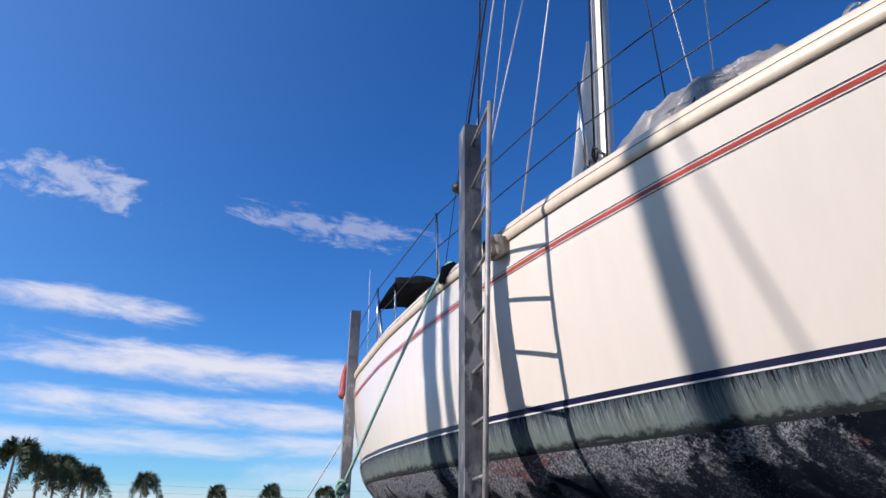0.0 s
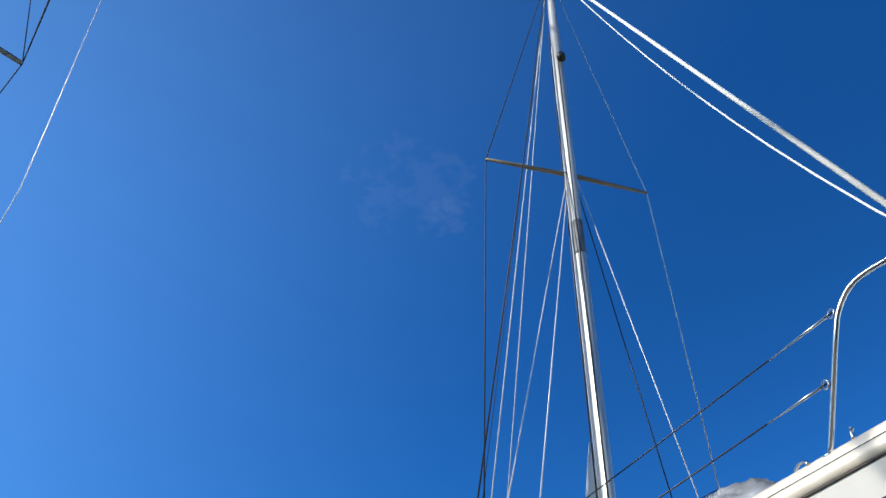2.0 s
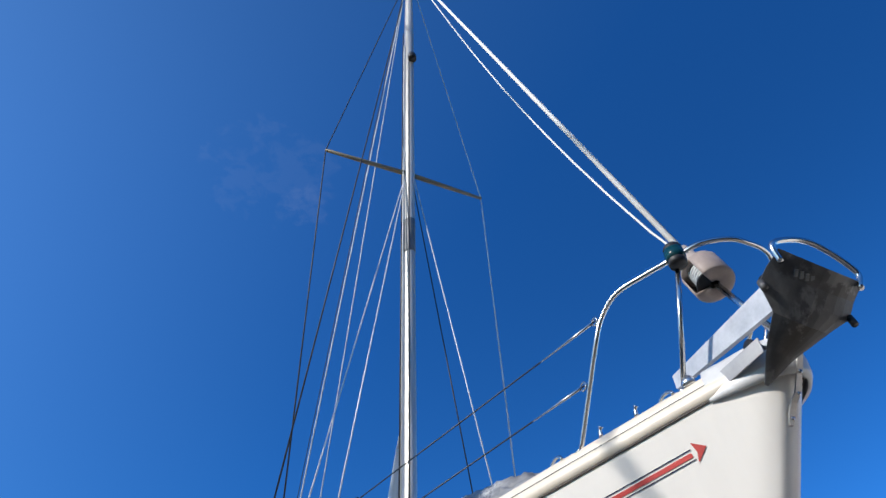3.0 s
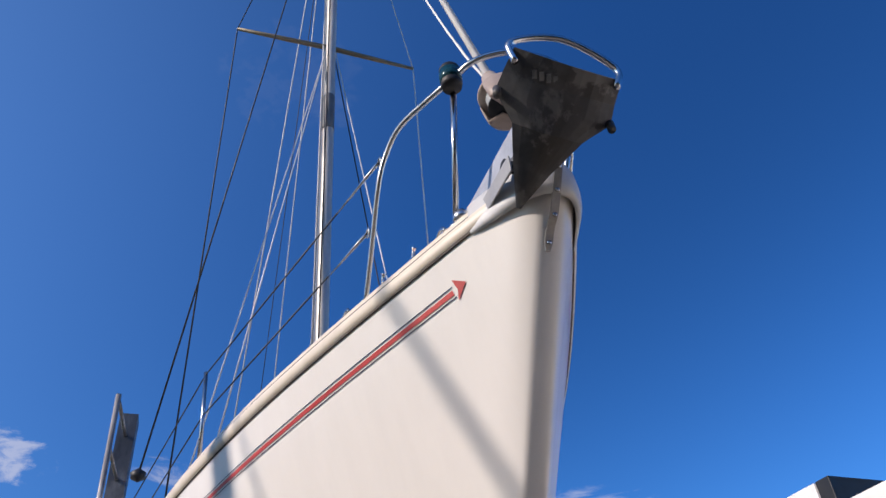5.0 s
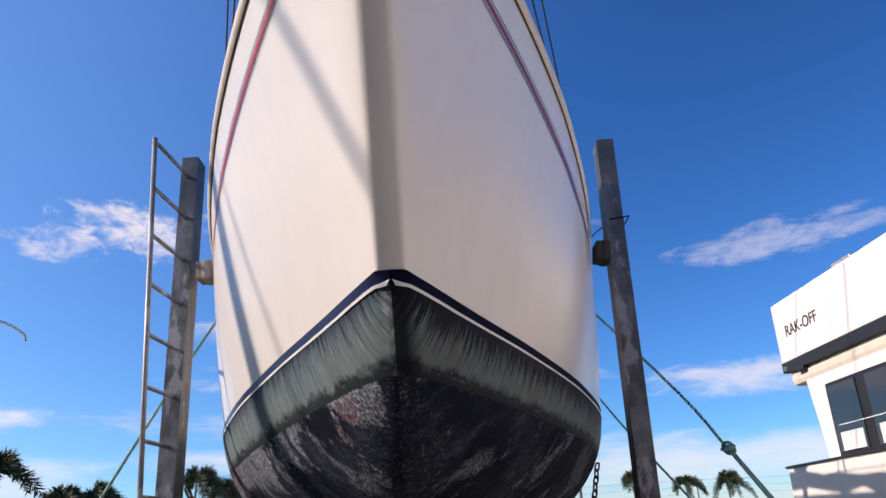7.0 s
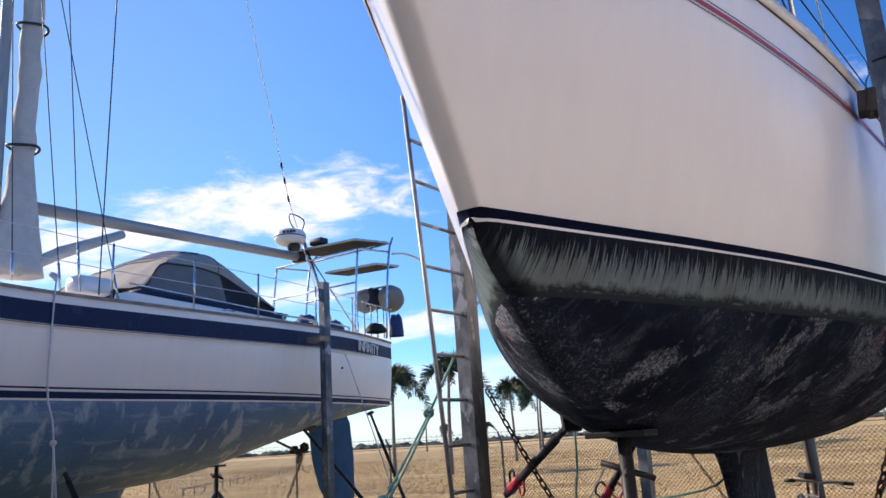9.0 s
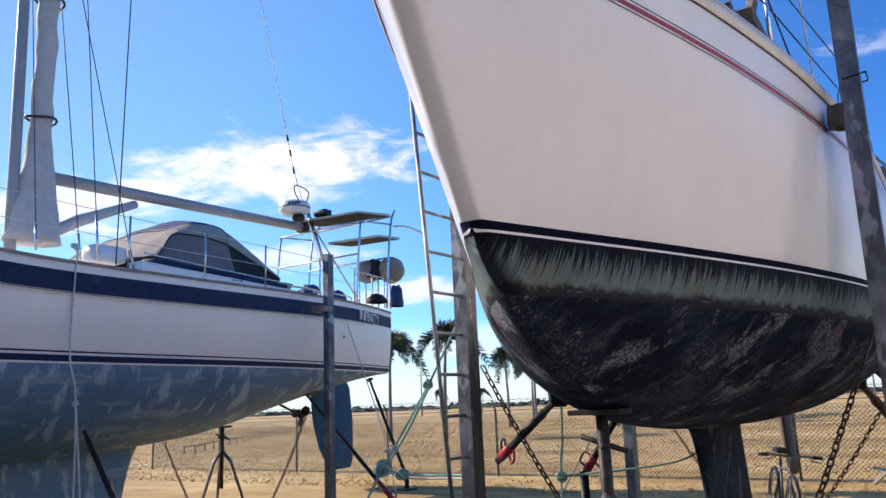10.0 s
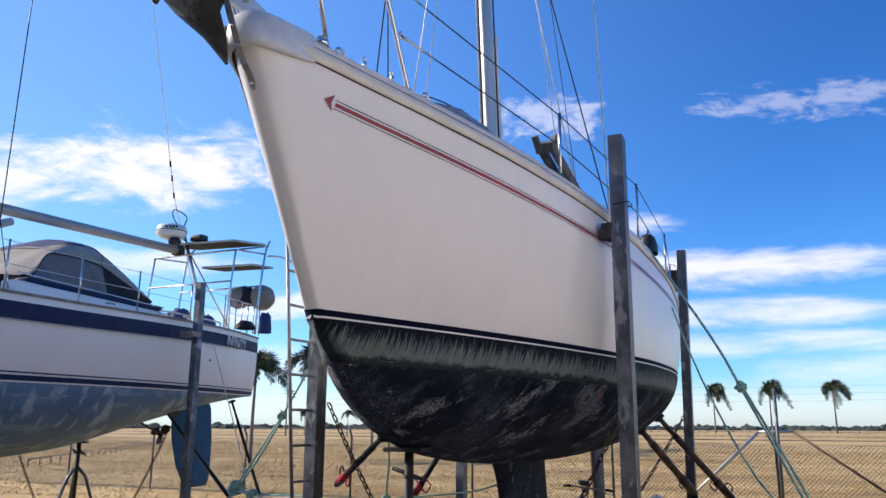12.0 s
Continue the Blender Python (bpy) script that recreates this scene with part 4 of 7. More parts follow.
def build_anchor(yacht):
    """Spade anchor with a roll bar, stowed nose down over the bow roller."""
    HL, HR, TIP = Vector((-0.31, -1.01, 3.60)), Vector((0.11, -1.03, 3.52)), Vector((-0.13, -0.63, 3.36))
    anchor = thing("anchor", "dull galvanised spade anchor with roll bar on the bow roller", "anchor", m=BOAT)
    mid = (HL + HR) / 2
    out = (HL - TIP).cross(HR - TIP).normalized()
    if out.z > 0:
        out = -out
    bm = bmesh.new()
    rows = []
    for f in (0.0, 0.11, 0.22, 0.33, 0.44, 0.55, 0.66, 0.72, 0.78, 0.84, 1.0, 1.2):
        row = []
        for j in range(9):
            u = j / 8 * 2 - 1
            w = 0.02 + 0.87 * f if f < 0.66 else 0.594 + 0.406 * min(1.0, (f - 0.66) / 0.18) - 0.08 * max(0.0, f - 0.84) / 0.36
            p = TIP.lerp(mid, f) + (HR - HL) * 0.5 * u * w
            p += -out * 0.05 * (u * u) * w + out * (0.02 * (1 - f) + 0.04 * max(0, 1 - abs(f - 0.66) / 0.34))
            row.append(p)
        rows.append(row)
    grid_mesh(bm, rows)
    bmesh.ops.recalc_face_normals(bm, faces=bm.faces[:])
    bmesh.ops.solidify(bm, geom=bm.faces[:], thickness=0.012)
    fl = flat_part("fluke", bm, ANCHOR, anchor, "grey galvanised concave fluke")
    # turned-up skids on the heel corners
    for p, s in ((HL, -1), (HR, 1)):
        part("skid", rod([p - out * 0.02 + (TIP - mid) * 0.14, p + out * 0.03 + (TIP - mid) * 0.17], 0.015, 12), ANCHOR, anchor)
    a, b = HL.lerp(HR, 0.06) + (mid - TIP) * 0.1, HL.lerp(HR, 0.92) + (mid - TIP) * 0.15
    up = -out * 0.04 + Vector((0, -0.04, 0.14))
    part("roll_bar", rod(smooth_path([a, a + up * 0.55 + (a - b) * 0.02, (a + b) / 2 + up, b + up * 0.55 + (b - a) * 0.02, b], 6), 0.013, 10), STEEL, anchor)
    # shank lies back along the roller
    back = Vector((-0.10, -0.16, 3.70))
    bm = bmesh.new()
    s0, s1, s2 = mid + (TIP - mid) * 0.25 - out * 0.12, mid + Vector((0.02, 0.10, 0.16)), back
    prof = [(s0, 0.12), (s1, 0.10), (s2, 0.05)]
    rows = []
    for p, h in prof:
        rows.append([p + Vector((x, 0, z)) for x, z in ((-0.012, -h), (0.012, -h), (0.012, h * 0.5), (-0.012, h * 0.5))])
    v = grid_mesh(bm, rows, closed=True)
    bm.faces.new(v[0]); bm.faces.new(v[-1])
    flat_part("shank", bm, worn("bright galvanised plate", (0.50, 0.52, 0.55), 0.42, 0.3, 0.15, 8), anchor, "bright galvanised flat shank")
    # raised maker's mark as plain bars
    for k in range(5):
        c = HL.lerp(HR, 0.24 + 0.06 * k) + (mid - TIP) * 0.06 + out * 0.006
        flat_part("raised_mark", boxed((-0.008, -0.015, -0.003), (0.008, 0.015, 0.003), 0.001, Matrix.Translation(c) @ out.to_track_quat("Z", "Y").to_matrix().to_4x4()), GALV, fl)
    return anchor


build_anchor(yacht)


def build_bow_fittings(yacht):
    # grey-white moulded nosing wrapped round the stem head
    near = [0.24 * (k / 20) ** 1.6 for k in range(21)]
    prof = [(0.004, -0.05), (0.02, -0.052), (0.036, -0.02), (0.04, 0.03), (0.036, 0.08), (0.018, 0.125), (-0.015, 0.155), (-0.05, 0.165), (-0.09, 0.15)]
    part("stemhead_nosing", rail_sweep(prof, near, 0.75), worn("scuffed grey-white nosing", (0.58, 0.58, 0.57), 0.36, 0.05, 0.14, 7, 0.1, 22), yacht, "scuffed grey-white stem head cover")
    # stainless chainplate down the stem
    bm = bmesh.new()
    plate_off = interp([(3.205, 0.008), (3.27, 0.012), (3.30, 0.042), (3.42, 0.052), (3.60, 0.056)])
    rows = []
    for k in range(17):
        z = 3.205 + 0.395 * k / 16
        y = stem_y(z) - plate_off(z)
        w = 0.016 * (0.55 if k == 0 else 1.0)
        rows.append([(-0.012 - w, y, z), (-0.012 + w, y, z), (-0.012 + w, y + 0.009, z), (-0.012 - w, y + 0.009, z)])
    v = grid_mesh(bm, rows, closed=True)
    bm.faces.new(v[0]); bm.faces.new(v[-1])
    plate = flat_part("stem_plate", bm, worn("dull stainless plate", (0.34, 0.33, 0.32), 0.35, 0.7, 0.25, 9), yacht, "stainless stem plate with bolts")
    for z in (3.228, 3.30, 3.375, 3.45):
        part("bolt", lathe(bmesh.new(), [(0.010, 0), (0.010, 0.005), (0.006, 0.009), (0, 0.009)], Matrix.Translation((-0.012, stem_y(z) - plate_off(z), z)) @ pose(0, 0, 0, 90, 0, 0), 10), STEEL, plate)
    # bow roller cheeks
    for x in (-0.19, -0.03):
        part("roller_cheek", boxed((x - 0.004, -0.74, 3.42), (x + 0.004, -0.42, 3.495), 0.003), worn("dull roller cheek", (0.36, 0.36, 0.36), 0.5, 0.2), yacht)
    part("roller", lathe(bmesh.new(), [(0.03, -0.075), (0.018, 0), (0.03, 0.075)], Matrix.Translation((-0.11, -0.68, 3.50)) @ pose(0, 0, 0, 0, 90, 0), 14), BLACK, yacht)
    # mooring cleats and fairlead on the rail
    for s in (-1, 1):
        for y in (0.10, -0.08):
            b = rail_top(y, s, 0.045, 0.145)
            part("cleat_horn", rod(smooth_path([b, b + Vector((0, 0, 0.03)), b + Vector((0, -0.012, 0.05))], 3), [0.011] * 3 + [0.009] * 3 + [0.015], 8), STEEL, yacht)
        b = rail_top(-0.33, s, 0.05, 0.14)
        part("vent_dome", lathe(bmesh.new(), [(0.034, 0), (0.036, 0.02), (0.028, 0.045), (0.0, 0.055)], Matrix.Translation(b), 14), STEEL, yacht)
        for y in (0.35, -0.22):
            b = rail_top(y, s, 0.05, 0.14)
            part("fairlead", rod([b + Vector((0, 0.05 * math.cos(a), 0.035 * math.sin(a))) for a in (math.pi * k / 8 for k in range(9))], 0.009, 8), STEEL, yacht)


build_bow_fittings(yacht)


def cloth_heap(centre, size, seed, lumps=0.12, nx=44, ny=30, power=2.2):
    """A draped heap: superellipse dome with creases."""
    r = Vector((seed * 7.1, seed * 3.3, seed * 1.7))
    bm = bmesh.new()
    rows = []
    for i in range(ny + 1):
        row = []
        for j in range(nx):
            a = 2 * math.pi * j / nx
            f = i / ny
            rad = math.cos(f * math.pi / 2) ** 0.6
            d = Vector((rad * math.cos(a), rad * math.sin(a), math.sin(f * math.pi / 2) ** 0.9))
            fold = noise.noise(d * 2.3 + r) * 0.9 + noise.noise(d * 6.5 + r) * 0.45 + abs(noise.noise(d * 11 + r)) * 0.45 - abs(noise.noise(d * 19 + r)) * 0.4 - abs(noise.noise(d * 31 + r)) * 0.22
            k = 1 + lumps * fold
            row.append(Vector(centre) + Vector((d.x * size[0] * k, d.y * size[1] * k, d.z * size[2] * (1 + lumps * 1.6 * fold))))
        rows.append(row)
    grid_mesh(bm, rows, closed=True)
    return bm


CARPET = worn("grey carpet", (0.42, 0.38, 0.33), 0.95, var=0.25, relief=0.5)
DARKTIMBER = worn("dark brown timber", (0.06, 0.05, 0.042), 0.8, var=0.35, relief=0.3)


def build_deck_gear():
    tarp = thing("tarpaulin_bundle", "crumpled silver-grey tarpaulin lashed over a dinghy on deck", "tarpaulin", m=BOAT @ Matrix.Translation((-0.02, 2.0, 3.34)))
    t = part("tarpaulin", cloth_heap((0, 0, 0), (0.60, 1.2, 0.67), 3, 0.055, 120, 80), TARP, tarp)
    for k in range(4):
        y = -0.6 + 0.4 * k
        h = 0.69 * math.sqrt(max(0.05, 1 - (y / 1.15) ** 2)) + 0.06
        part("lashing", rod(smooth_path([(-0.57, y, 0.0), (-0.45, y + 0.05, h * 0.66), (0, y + 0.1, h * 1.12), (0.45, y + 0.05, h * 0.66), (0.57, y, 0.0)], 4), 0.006, 5), DARKWIRE, tarp)
    sail = thing("furled_mainsail", "white sail bunched upright against the mast", "sail", m=BOAT @ Matrix.Translation((-0.03, 3.5, 3.55)))
    bm = bmesh.new()
    rows = []
    for k in range(9):
        f = k / 8
        w = 0.19 * (1 - f) + 0.012
        rows.append([(0.10 - w + w * math.cos(a) + 0.012 * math.sin(5 * f), 0.05 + 0.35 * w * math.sin(a) + 0.012 * math.sin(3 * a + 8 * f), 0.2 + 1.9 * f) for a in (2 * math.pi * j / 14 for j in range(14))])
    v = grid_mesh(bm, rows, closed=True)
    bm.faces.new(v[0]); bm.faces.new(v[-1])
    part("sailcloth", bm, WHITECLOTH, sail)
    # boom along the coachroof, with slack canvas
    boom = thing("boom", "aluminium boom resting low over the coachroof", "boom", m=BOAT)
    part("spar", rod([(0.0, 3.52, 4.05), (0.15, 7.4, 4.0)], 0.055, 14), ALU, boom)
    part("sail_cover", tube(bmesh.new(), [(0.0 + 0.04 * k, 3.75 + 0.36 * k, 4.13 + 0.02 * math.sin(2 * k)) for k in range(11)], [0.05 + 0.05 * abs(math.sin(1.3 * k + 1)) for k in range(11)], 12), BLUECLOTH, boom, "dark blue sail cover")
    # timber colour carries its shade; the pale patches stand for lit wood
    CRUTCH_WOOD = worn("shaded timber with lit patches", (0.15, 0.125, 0.10), 0.85, var=0.5, scale=9, relief=0.3, stretch=(1, 1, 0.2), dirt=(0.34, 0.31, 0.27), dirt_at=0.6)
    crutch = thing("boom_prop", "crossed grey weathered timber boom prop on the side deck", "prop", m=BOAT)
    foot, head = (1.02, 3.22, 3.27), (0.85, 2.04, 3.73)
    for dx in (-0.045, 0.045):
        flat_part("board", boxed((-0.018, -0.05, 0), (0.018, 0.05, (Vector(head) - Vector(foot)).length), 0.005, Matrix.Translation((dx, 0, 0)) @ along(foot, head)), CRUTCH_WOOD, crutch)
    flat_part("head_block", boxed((-0.07, -0.08, -0.05), (0.07, 0.08, 0.025), 0.008, along(head, (0.85, 1.98, 3.84))), CRUTCH_WOOD, crutch)
    for a, b, wd in (((0.80, 2.0, 3.70), (0.79, 1.94, 3.78), 0.022), ((0.90, 2.06, 3.72), (0.92, 2.10, 3.82), 0.022)):
        flat_part("cradle_arm", boxed((-wd, -wd, 0), (wd, wd, (Vector(b) - Vector(a)).length), 0.004, along(a, b)), CRUTCH_WOOD, crutch)
    # cockpit clutter seen over the stern quarter
    bim = thing("bimini", "black canvas bimini on thin steel poles over the cockpit", "canopy", m=BOAT @ Matrix.Translation((-0.86, 6.15, 3.2)))
    bm = bmesh.new()
    rows = []
    for i in range(13):
        u = i / 12 * 2 - 1
        row = []
        for j in range(13):
            v = j / 12 * 2 - 1
            edge = max(abs(u), abs(v)) ** 6
            row.append((0.42 * u, 0.5 * v, 0.86 - 0.05 * u * u - 0.13 * edge + 0.012 * math.sin(9 * u + 4 * v)))
        rows.append(row)
    grid_mesh(bm, rows)
    bmesh.ops.solidify(bm, geom=bm.faces[:], thickness=0.012)
    part("canopy", bm, BLACKCLOTH, bim)
    for x, y in ((-0.38, -0.44), (0.38, -0.44), (-0.38, 0.44), (0.38, 0.44)):
        part("pole", rod([(x * 0.9, y * 0.6, 0.0), (x, y, 0.78)], 0.011, 8), STEEL, bim)
    cov = thing("cockpit_cover", "black canvas cover bundled in the cockpit", "canvas cover", m=BOAT @ Matrix.Translation((-0.7, 6.1, 3.2)))
    part("cover", cloth_heap((0, 0, 0.0), (0.4, 0.6, 0.42), 5, 0.1, 60, 40), BLACKCLOTH, cov)
    buoy = thing("horseshoe_buoy", "faded red horseshoe buoy on the stern rail", "lifebuoy", m=BOAT @ Matrix.Translation((-1.28, 8.6, 3.42)))
    part("ring", rod([(0.06 * math.sin(a * 0.5), 0.19 * math.cos(a), 0.22 * math.sin(a)) for a in (-1.1 + 5.3 * k / 16 for k in range(17))], 0.06, 10), worn("faded red vinyl", (0.5, 0.12, 0.11), 0.6, var=0.3), buoy)
    part("bracket", rod([(0, 0, -0.22), (0.0, 0, -0.42)], 0.012, 8), STEEL, buoy)
    for s in (-1, 1):
        st = thing("stern_rail", "stainless stern rail at the quarter", "rail", "stern rails", m=BOAT)
        a, b, c = rail_top(8.7, s, 0.06, 0.12), rail_top(9.4, s, 0.06, 0.12), rail_top(9.9, s, 0.2, 0.12)
        up = Vector((0, 0, 0.66))
        part("top_tube", rod(smooth_path([a + up, b + up, c + up, (0, 9.95, c.z + 0.66)], 4), 0.0125, 8), STEEL, st)
        part("mid_tube", rod(smooth_path([a + up * 0.5, b + up * 0.5, c + up * 0.5], 4), 0.0125, 8), STEEL, st)
        for p in (a, b, c):
            part("upright", rod([p, p + up], 0.0125, 8), STEEL, st)
    w = thing("outboard_motor", "small black outboard motor clamped to the stern rail", "outboard motor", m=BOAT @ Matrix.Translation((1.17, 6.5, 3.2)))
    part("cowl", cloth_heap((0, 0, 0.58), (0.13, 0.17, 0.26), 9, 0.03, 28, 16), BLACK, w)
    part("leg", boxed((-0.035, -0.05, 0.0), (0.035, 0.06, 0.62), 0.015), BLACK, w)
    part("grab_handle", rod(smooth_path([(0.02, -0.16, 0.68), (0.03, -0.23, 0.78), (0.03, -0.12, 0.88)], 4), 0.012, 8), DARKWIRE, w)
    bk = thing("bucket", "black rubber bucket hung on the stern rail", "bucket", m=BOAT @ Matrix.Translation((1.30, 8.2, 3.55)))
    part("pail", lathe(bmesh.new(), [(0, 0), (0.10, 0), (0.105, 0.01), (0.145, 0.30), (0.152, 0.305), (0.14, 0.31), (0.10, 0.03), (0, 0.025)], None, 24), BLACK, bk)
    part("bail", rod([(0.145 * math.cos(q), 0.02, 0.3 + 0.13 * math.sin(q)) for q in (math.pi * k / 12 for k in range(13))], 0.005, 6), STEEL, bk)
    wh = thing("whip_aerial", "thin white whip aerial", "aerial", m=BOAT @ Matrix.Translation((-1.3, 6.9, 3.2)))
    part("rod", rod([(0, 0, 0), (0.0, 0, 1.25)], [0.008, 0.003], 6), PLASTIC, wh)
    # timber pads between posts and hull
    for x, y, z, s in ((-1.43, 2.48, 3.14, -1), (1.13, 2.38, 3.07, 1), (-1.84, 6.65, 2.88, -1), (1.05, 7.15, 3.0, 1)):
        pad = thing("fender_pad", "weathered timber pad wedged between post and hull", "pad", "pads on the posts", m=pose(x, y, z, 0, 6 * s, 3))
        # port block and wrap take the darker brown timber
        flat_part("block", boxed((-0.075, -0.07, -0.06), (0.075, 0.07, 0.06), 0.012), TIMBER if s < 0 else DARKTIMBER, pad)
        flat_part("carpet_wrap", boxed((-0.04, -0.078, -0.068), (0.02, 0.078, 0.068), 0.02), CARPET if s < 0 else DARKTIMBER, pad)


build_deck_gear()


def build_side_deck():
    """Small gear on the side decks that shows over the rail."""
    w = thing("sheet_winch", "small chrome winch with rope turns on the side deck", "winch", m=BOAT @ Matrix.Translation((-0.92, 2.14, 3.32)))
    part("drum", lathe(bmesh.new(), [(0.05, 0), (0.05, 0.03), (0.035, 0.05), (0.035, 0.10), (0.045, 0.125), (0.03, 0.14), (0, 0.14)], None, 18), STEEL, w)
    part("rope_turn", tube(bmesh.new(), [(0.042 * math.cos(a), 0.042 * math.sin(a), 0.055 + a * 0.0022) for a in (0.5 * k for k in range(38))], 0.006, 5), DARKWIRE, w)
    for k, (y, h) in enumerate(((2.32, 0.13), (2.48, 0.10), (2.02, 0.08))):
        b = thing("deck_block", "black turning block lying on the side deck", "block", "blocks on the side deck", m=BOAT @ pose(-0.95 + 0.03 * k, y, 3.32, 20 * k, 30, 40 * k))
        part("cheek", lathe(bmesh.new(), [(0, 0), (0.04, 0.004), (0.045, 0.02), (0.04, 0.036), (0, 0.04)], None, 14), BLACK, b)
        part("shackle", rod(smooth_path([(0.03, -0.015, 0.02), (0.085, -0.012, 0.02), (0.085, 0.012, 0.02), (0.03, 0.015, 0.02)], 3), 0.005, 6), STEEL, b)
    g = thing("chafe_guard", "black cloth wrapped over the rail under a rope", "cloth", m=BOAT)
    y = 3.4
    x = sheer_x(y - stem_y(sheer_z(y)))
    part("wrap", rod([(-x + 0.10, y, sheer_z(y) + 0.12), (-x + 0.05, y - 0.01, sheer_z(y) + 0.165), (-x - 0.015, y - 0.02, sheer_z(y) + 0.13), (-x - 0.045, y - 0.03, sheer_z(y) + 0.02)], [0.02, 0.035, 0.035, 0.025], 8), BLACKCLOTH, g)


build_side_deck()


def build_post_lashing():
    th = thing("lashing", "thin black wire lashed round the steel post", "wire", m=Matrix.Translation((1.228, 2.38, 3.27)))
    part("turn", rod([(-0.06, -0.08, 0), (0.06, -0.08, 0.012), (0.06, 0.08, 0.016), (-0.06, 0.08, 0.004), (-0.06, -0.08, 0)], 0.005, 6), DARKWIRE, th)
    part("tail", rod(smooth_path([(-0.06, 0.0, 0.0), (-0.12, 0.25, 0.02), (-0.14, 0.7, 0.03)], 4), 0.004, 6), DARKWIRE, th)


build_post_lashing()


# ---- the neighbouring blue and white yacht ----
INF = pose(-7.95, 2.2, 0, 0, 0, 8.0)
INF_BACK = INF.inverted()
IL0, IL1 = -6.2, 7.2      # bow and stern along its length
i_half = interp([(-6.2, 0), (-6.1, 0.08), (-5, 0.75), (-4, 1.2), (-2, 1.75), (-0.8, 1.9), (1, 1.95), (3, 1.88), (5, 1.68), (6.3, 1.46), (7.2, 1.25)])
i_deck = interp([(-6.2, 3.75), (-3, 3.28), (-0.8, 3.13), (1, 3.17), (3, 3.25), (5, 3.33), (7.2, 3.38)])
i_boot = interp([(-6.2, 2.08), (-0.8, 2.09), (3, 2.14), (7.2, 2.19)])
i_keel = interp([(-6.2, 2.9), (-5, 1.8), (-3, 1.25), (0, 1.05), (2.4, 1.18), (4, 1.5), (5.5, 1.83), (7.2, 2.15)])


def inf_x(y, z):
    v = min(1, max(0, (z - i_boot(y)) / (i_deck(y) - i_boot(y))))
    return i_half(y) * (0.93 + 0.07 * v + 0.08 * v * (1 - v))


def mirror_rows_all(rows):
    return [[(-x, y, z) for x, y, z in r[::-1]] + list(r) for r in rows]


def build_infinity():
    th = thing("sailing_yacht", "blue and white cruising yacht with patchy faded blue bottom, propped ashore", "sailboat", m=INF)
    ys = [IL0 + (IL1 - IL0) * k / 60 for k in range(61)]
    d = i_deck

    def wp(name, bm, mat, parent=None, label="", smooth=True):
        bmesh.ops.transform(bm, matrix=INF_BACK, verts=bm.verts[:])
        return part(name, bm, mat, parent or th, label, smooth)

    def band(name, z0, z1, mat, label="", off=0.0, n=3, y1=None):
        use = [y for y in ys if y1 is None or y <= y1]
        for s in (-1, 1):
            bm = bmesh.new()
            rows = []
            for k in range(n + 1):
                rows.append([(s * (inf_x(y, z0(y) + (z1(y) - z0(y)) * k / n) + off), y, z0(y) + (z1(y) - z0(y)) * k / n) for y in use])
            grid_mesh(bm, rows)
            part(name, bm, mat, th, label)

    band("topside", lambda y: i_boot(y), d, GEL_COOL, "glossy white topsides", n=8)
    band("blue_band", lambda y: d(y) - 0.315, lambda y: d(y) - 0.105, NAVY_HULL, "broad navy band under the rail", 0.004)
    band("rub_strake", lambda y: d(y) - 0.365, lambda y: d(y) - 0.335, CREAM, "pale rubbing strake", 0.016, y1=6.2)
    band("strake_shadow_gap", lambda y: d(y) - 0.330, lambda y: d(y) - 0.322, BLACK, "", 0.008, 1, y1=6.2)
    band("cap_rail", lambda y: d(y) - 0.025, lambda y: d(y) + 0.012, TIMBER, "weathered timber cap rail", 0.02)
    band("boot_stripe", lambda y: i_boot(y) + 0.02, lambda y: i_boot(y) + 0.085, NAVY_HULL, "", 0.004, 1)
    band("boot_line", lambda y: i_boot(y) + 0.11, lambda y: i_boot(y) + 0.128, NAVY_HULL, "", 0.004, 1)
    bm = bmesh.new()
    rows = []
    for q in range(13):
        a = q / 12 * math.pi / 2
        rows.append([(inf_x(y, i_boot(y)) * math.cos(a) ** 0.8, y, i_boot(y) - max(0.02, i_boot(y) - i_keel(y)) * math.sin(a) ** 1.5) for y in ys])
    grid_mesh(bm, mirror_rows_all(rows))
    part("hull_bottom", bm, BLUE_BOTTOM, th, "patchy faded blue antifouling")
    bm = bmesh.new()
    st = [(inf_x(IL1, z), z) for z in (d(IL1), 3.1, 2.9, 2.6, i_boot(IL1))]
    ring = [bm.verts.new((x, IL1, z)) for x, z in st]
    ring += [bm.verts.new((inf_x(IL1, i_boot(IL1)) * math.cos(a), IL1, i_boot(IL1) - (i_boot(IL1) - i_keel(IL1)) * math.sin(a))) for a in (0.4, 0.9, math.pi / 2, 2.24, 2.74)]
    ring += [bm.verts.new((-x, IL1, z)) for x, z in st[::-1]]
    bm.faces.new(ring)
    flat_part("transom", bm, GEL_COOL, th)
    # rounded counter behind the transom
    bm = bmesh.new()
    rows = []
    for k in range(7):
        f = k / 6
        rows.append([(inf_x(IL1, z) * math.cos(u) * (1 - 0.25 * f * f), IL1 + 0.16 * math.sin(f * 1.57) * (1 - 0.3 * abs(math.cos(u)) ** 3), z) for z, u in ((d(IL1), 0.05), (3.1, 0.02), (2.75, 0), (2.5, 0), (i_boot(IL1), 0.05))])
    grid_mesh(bm, rows)
    part("counter", bm, GEL_COOL, th)
    bm = bmesh.new()
    grid_mesh(bm, [[(s * max(0.0, inf_x(y, d(y)) - 0.01), y, d(y) + 0.02 + 0.03 * (1 - s * s)) for s in (-1, -0.5, 0, 0.5, 1)] for y in ys])
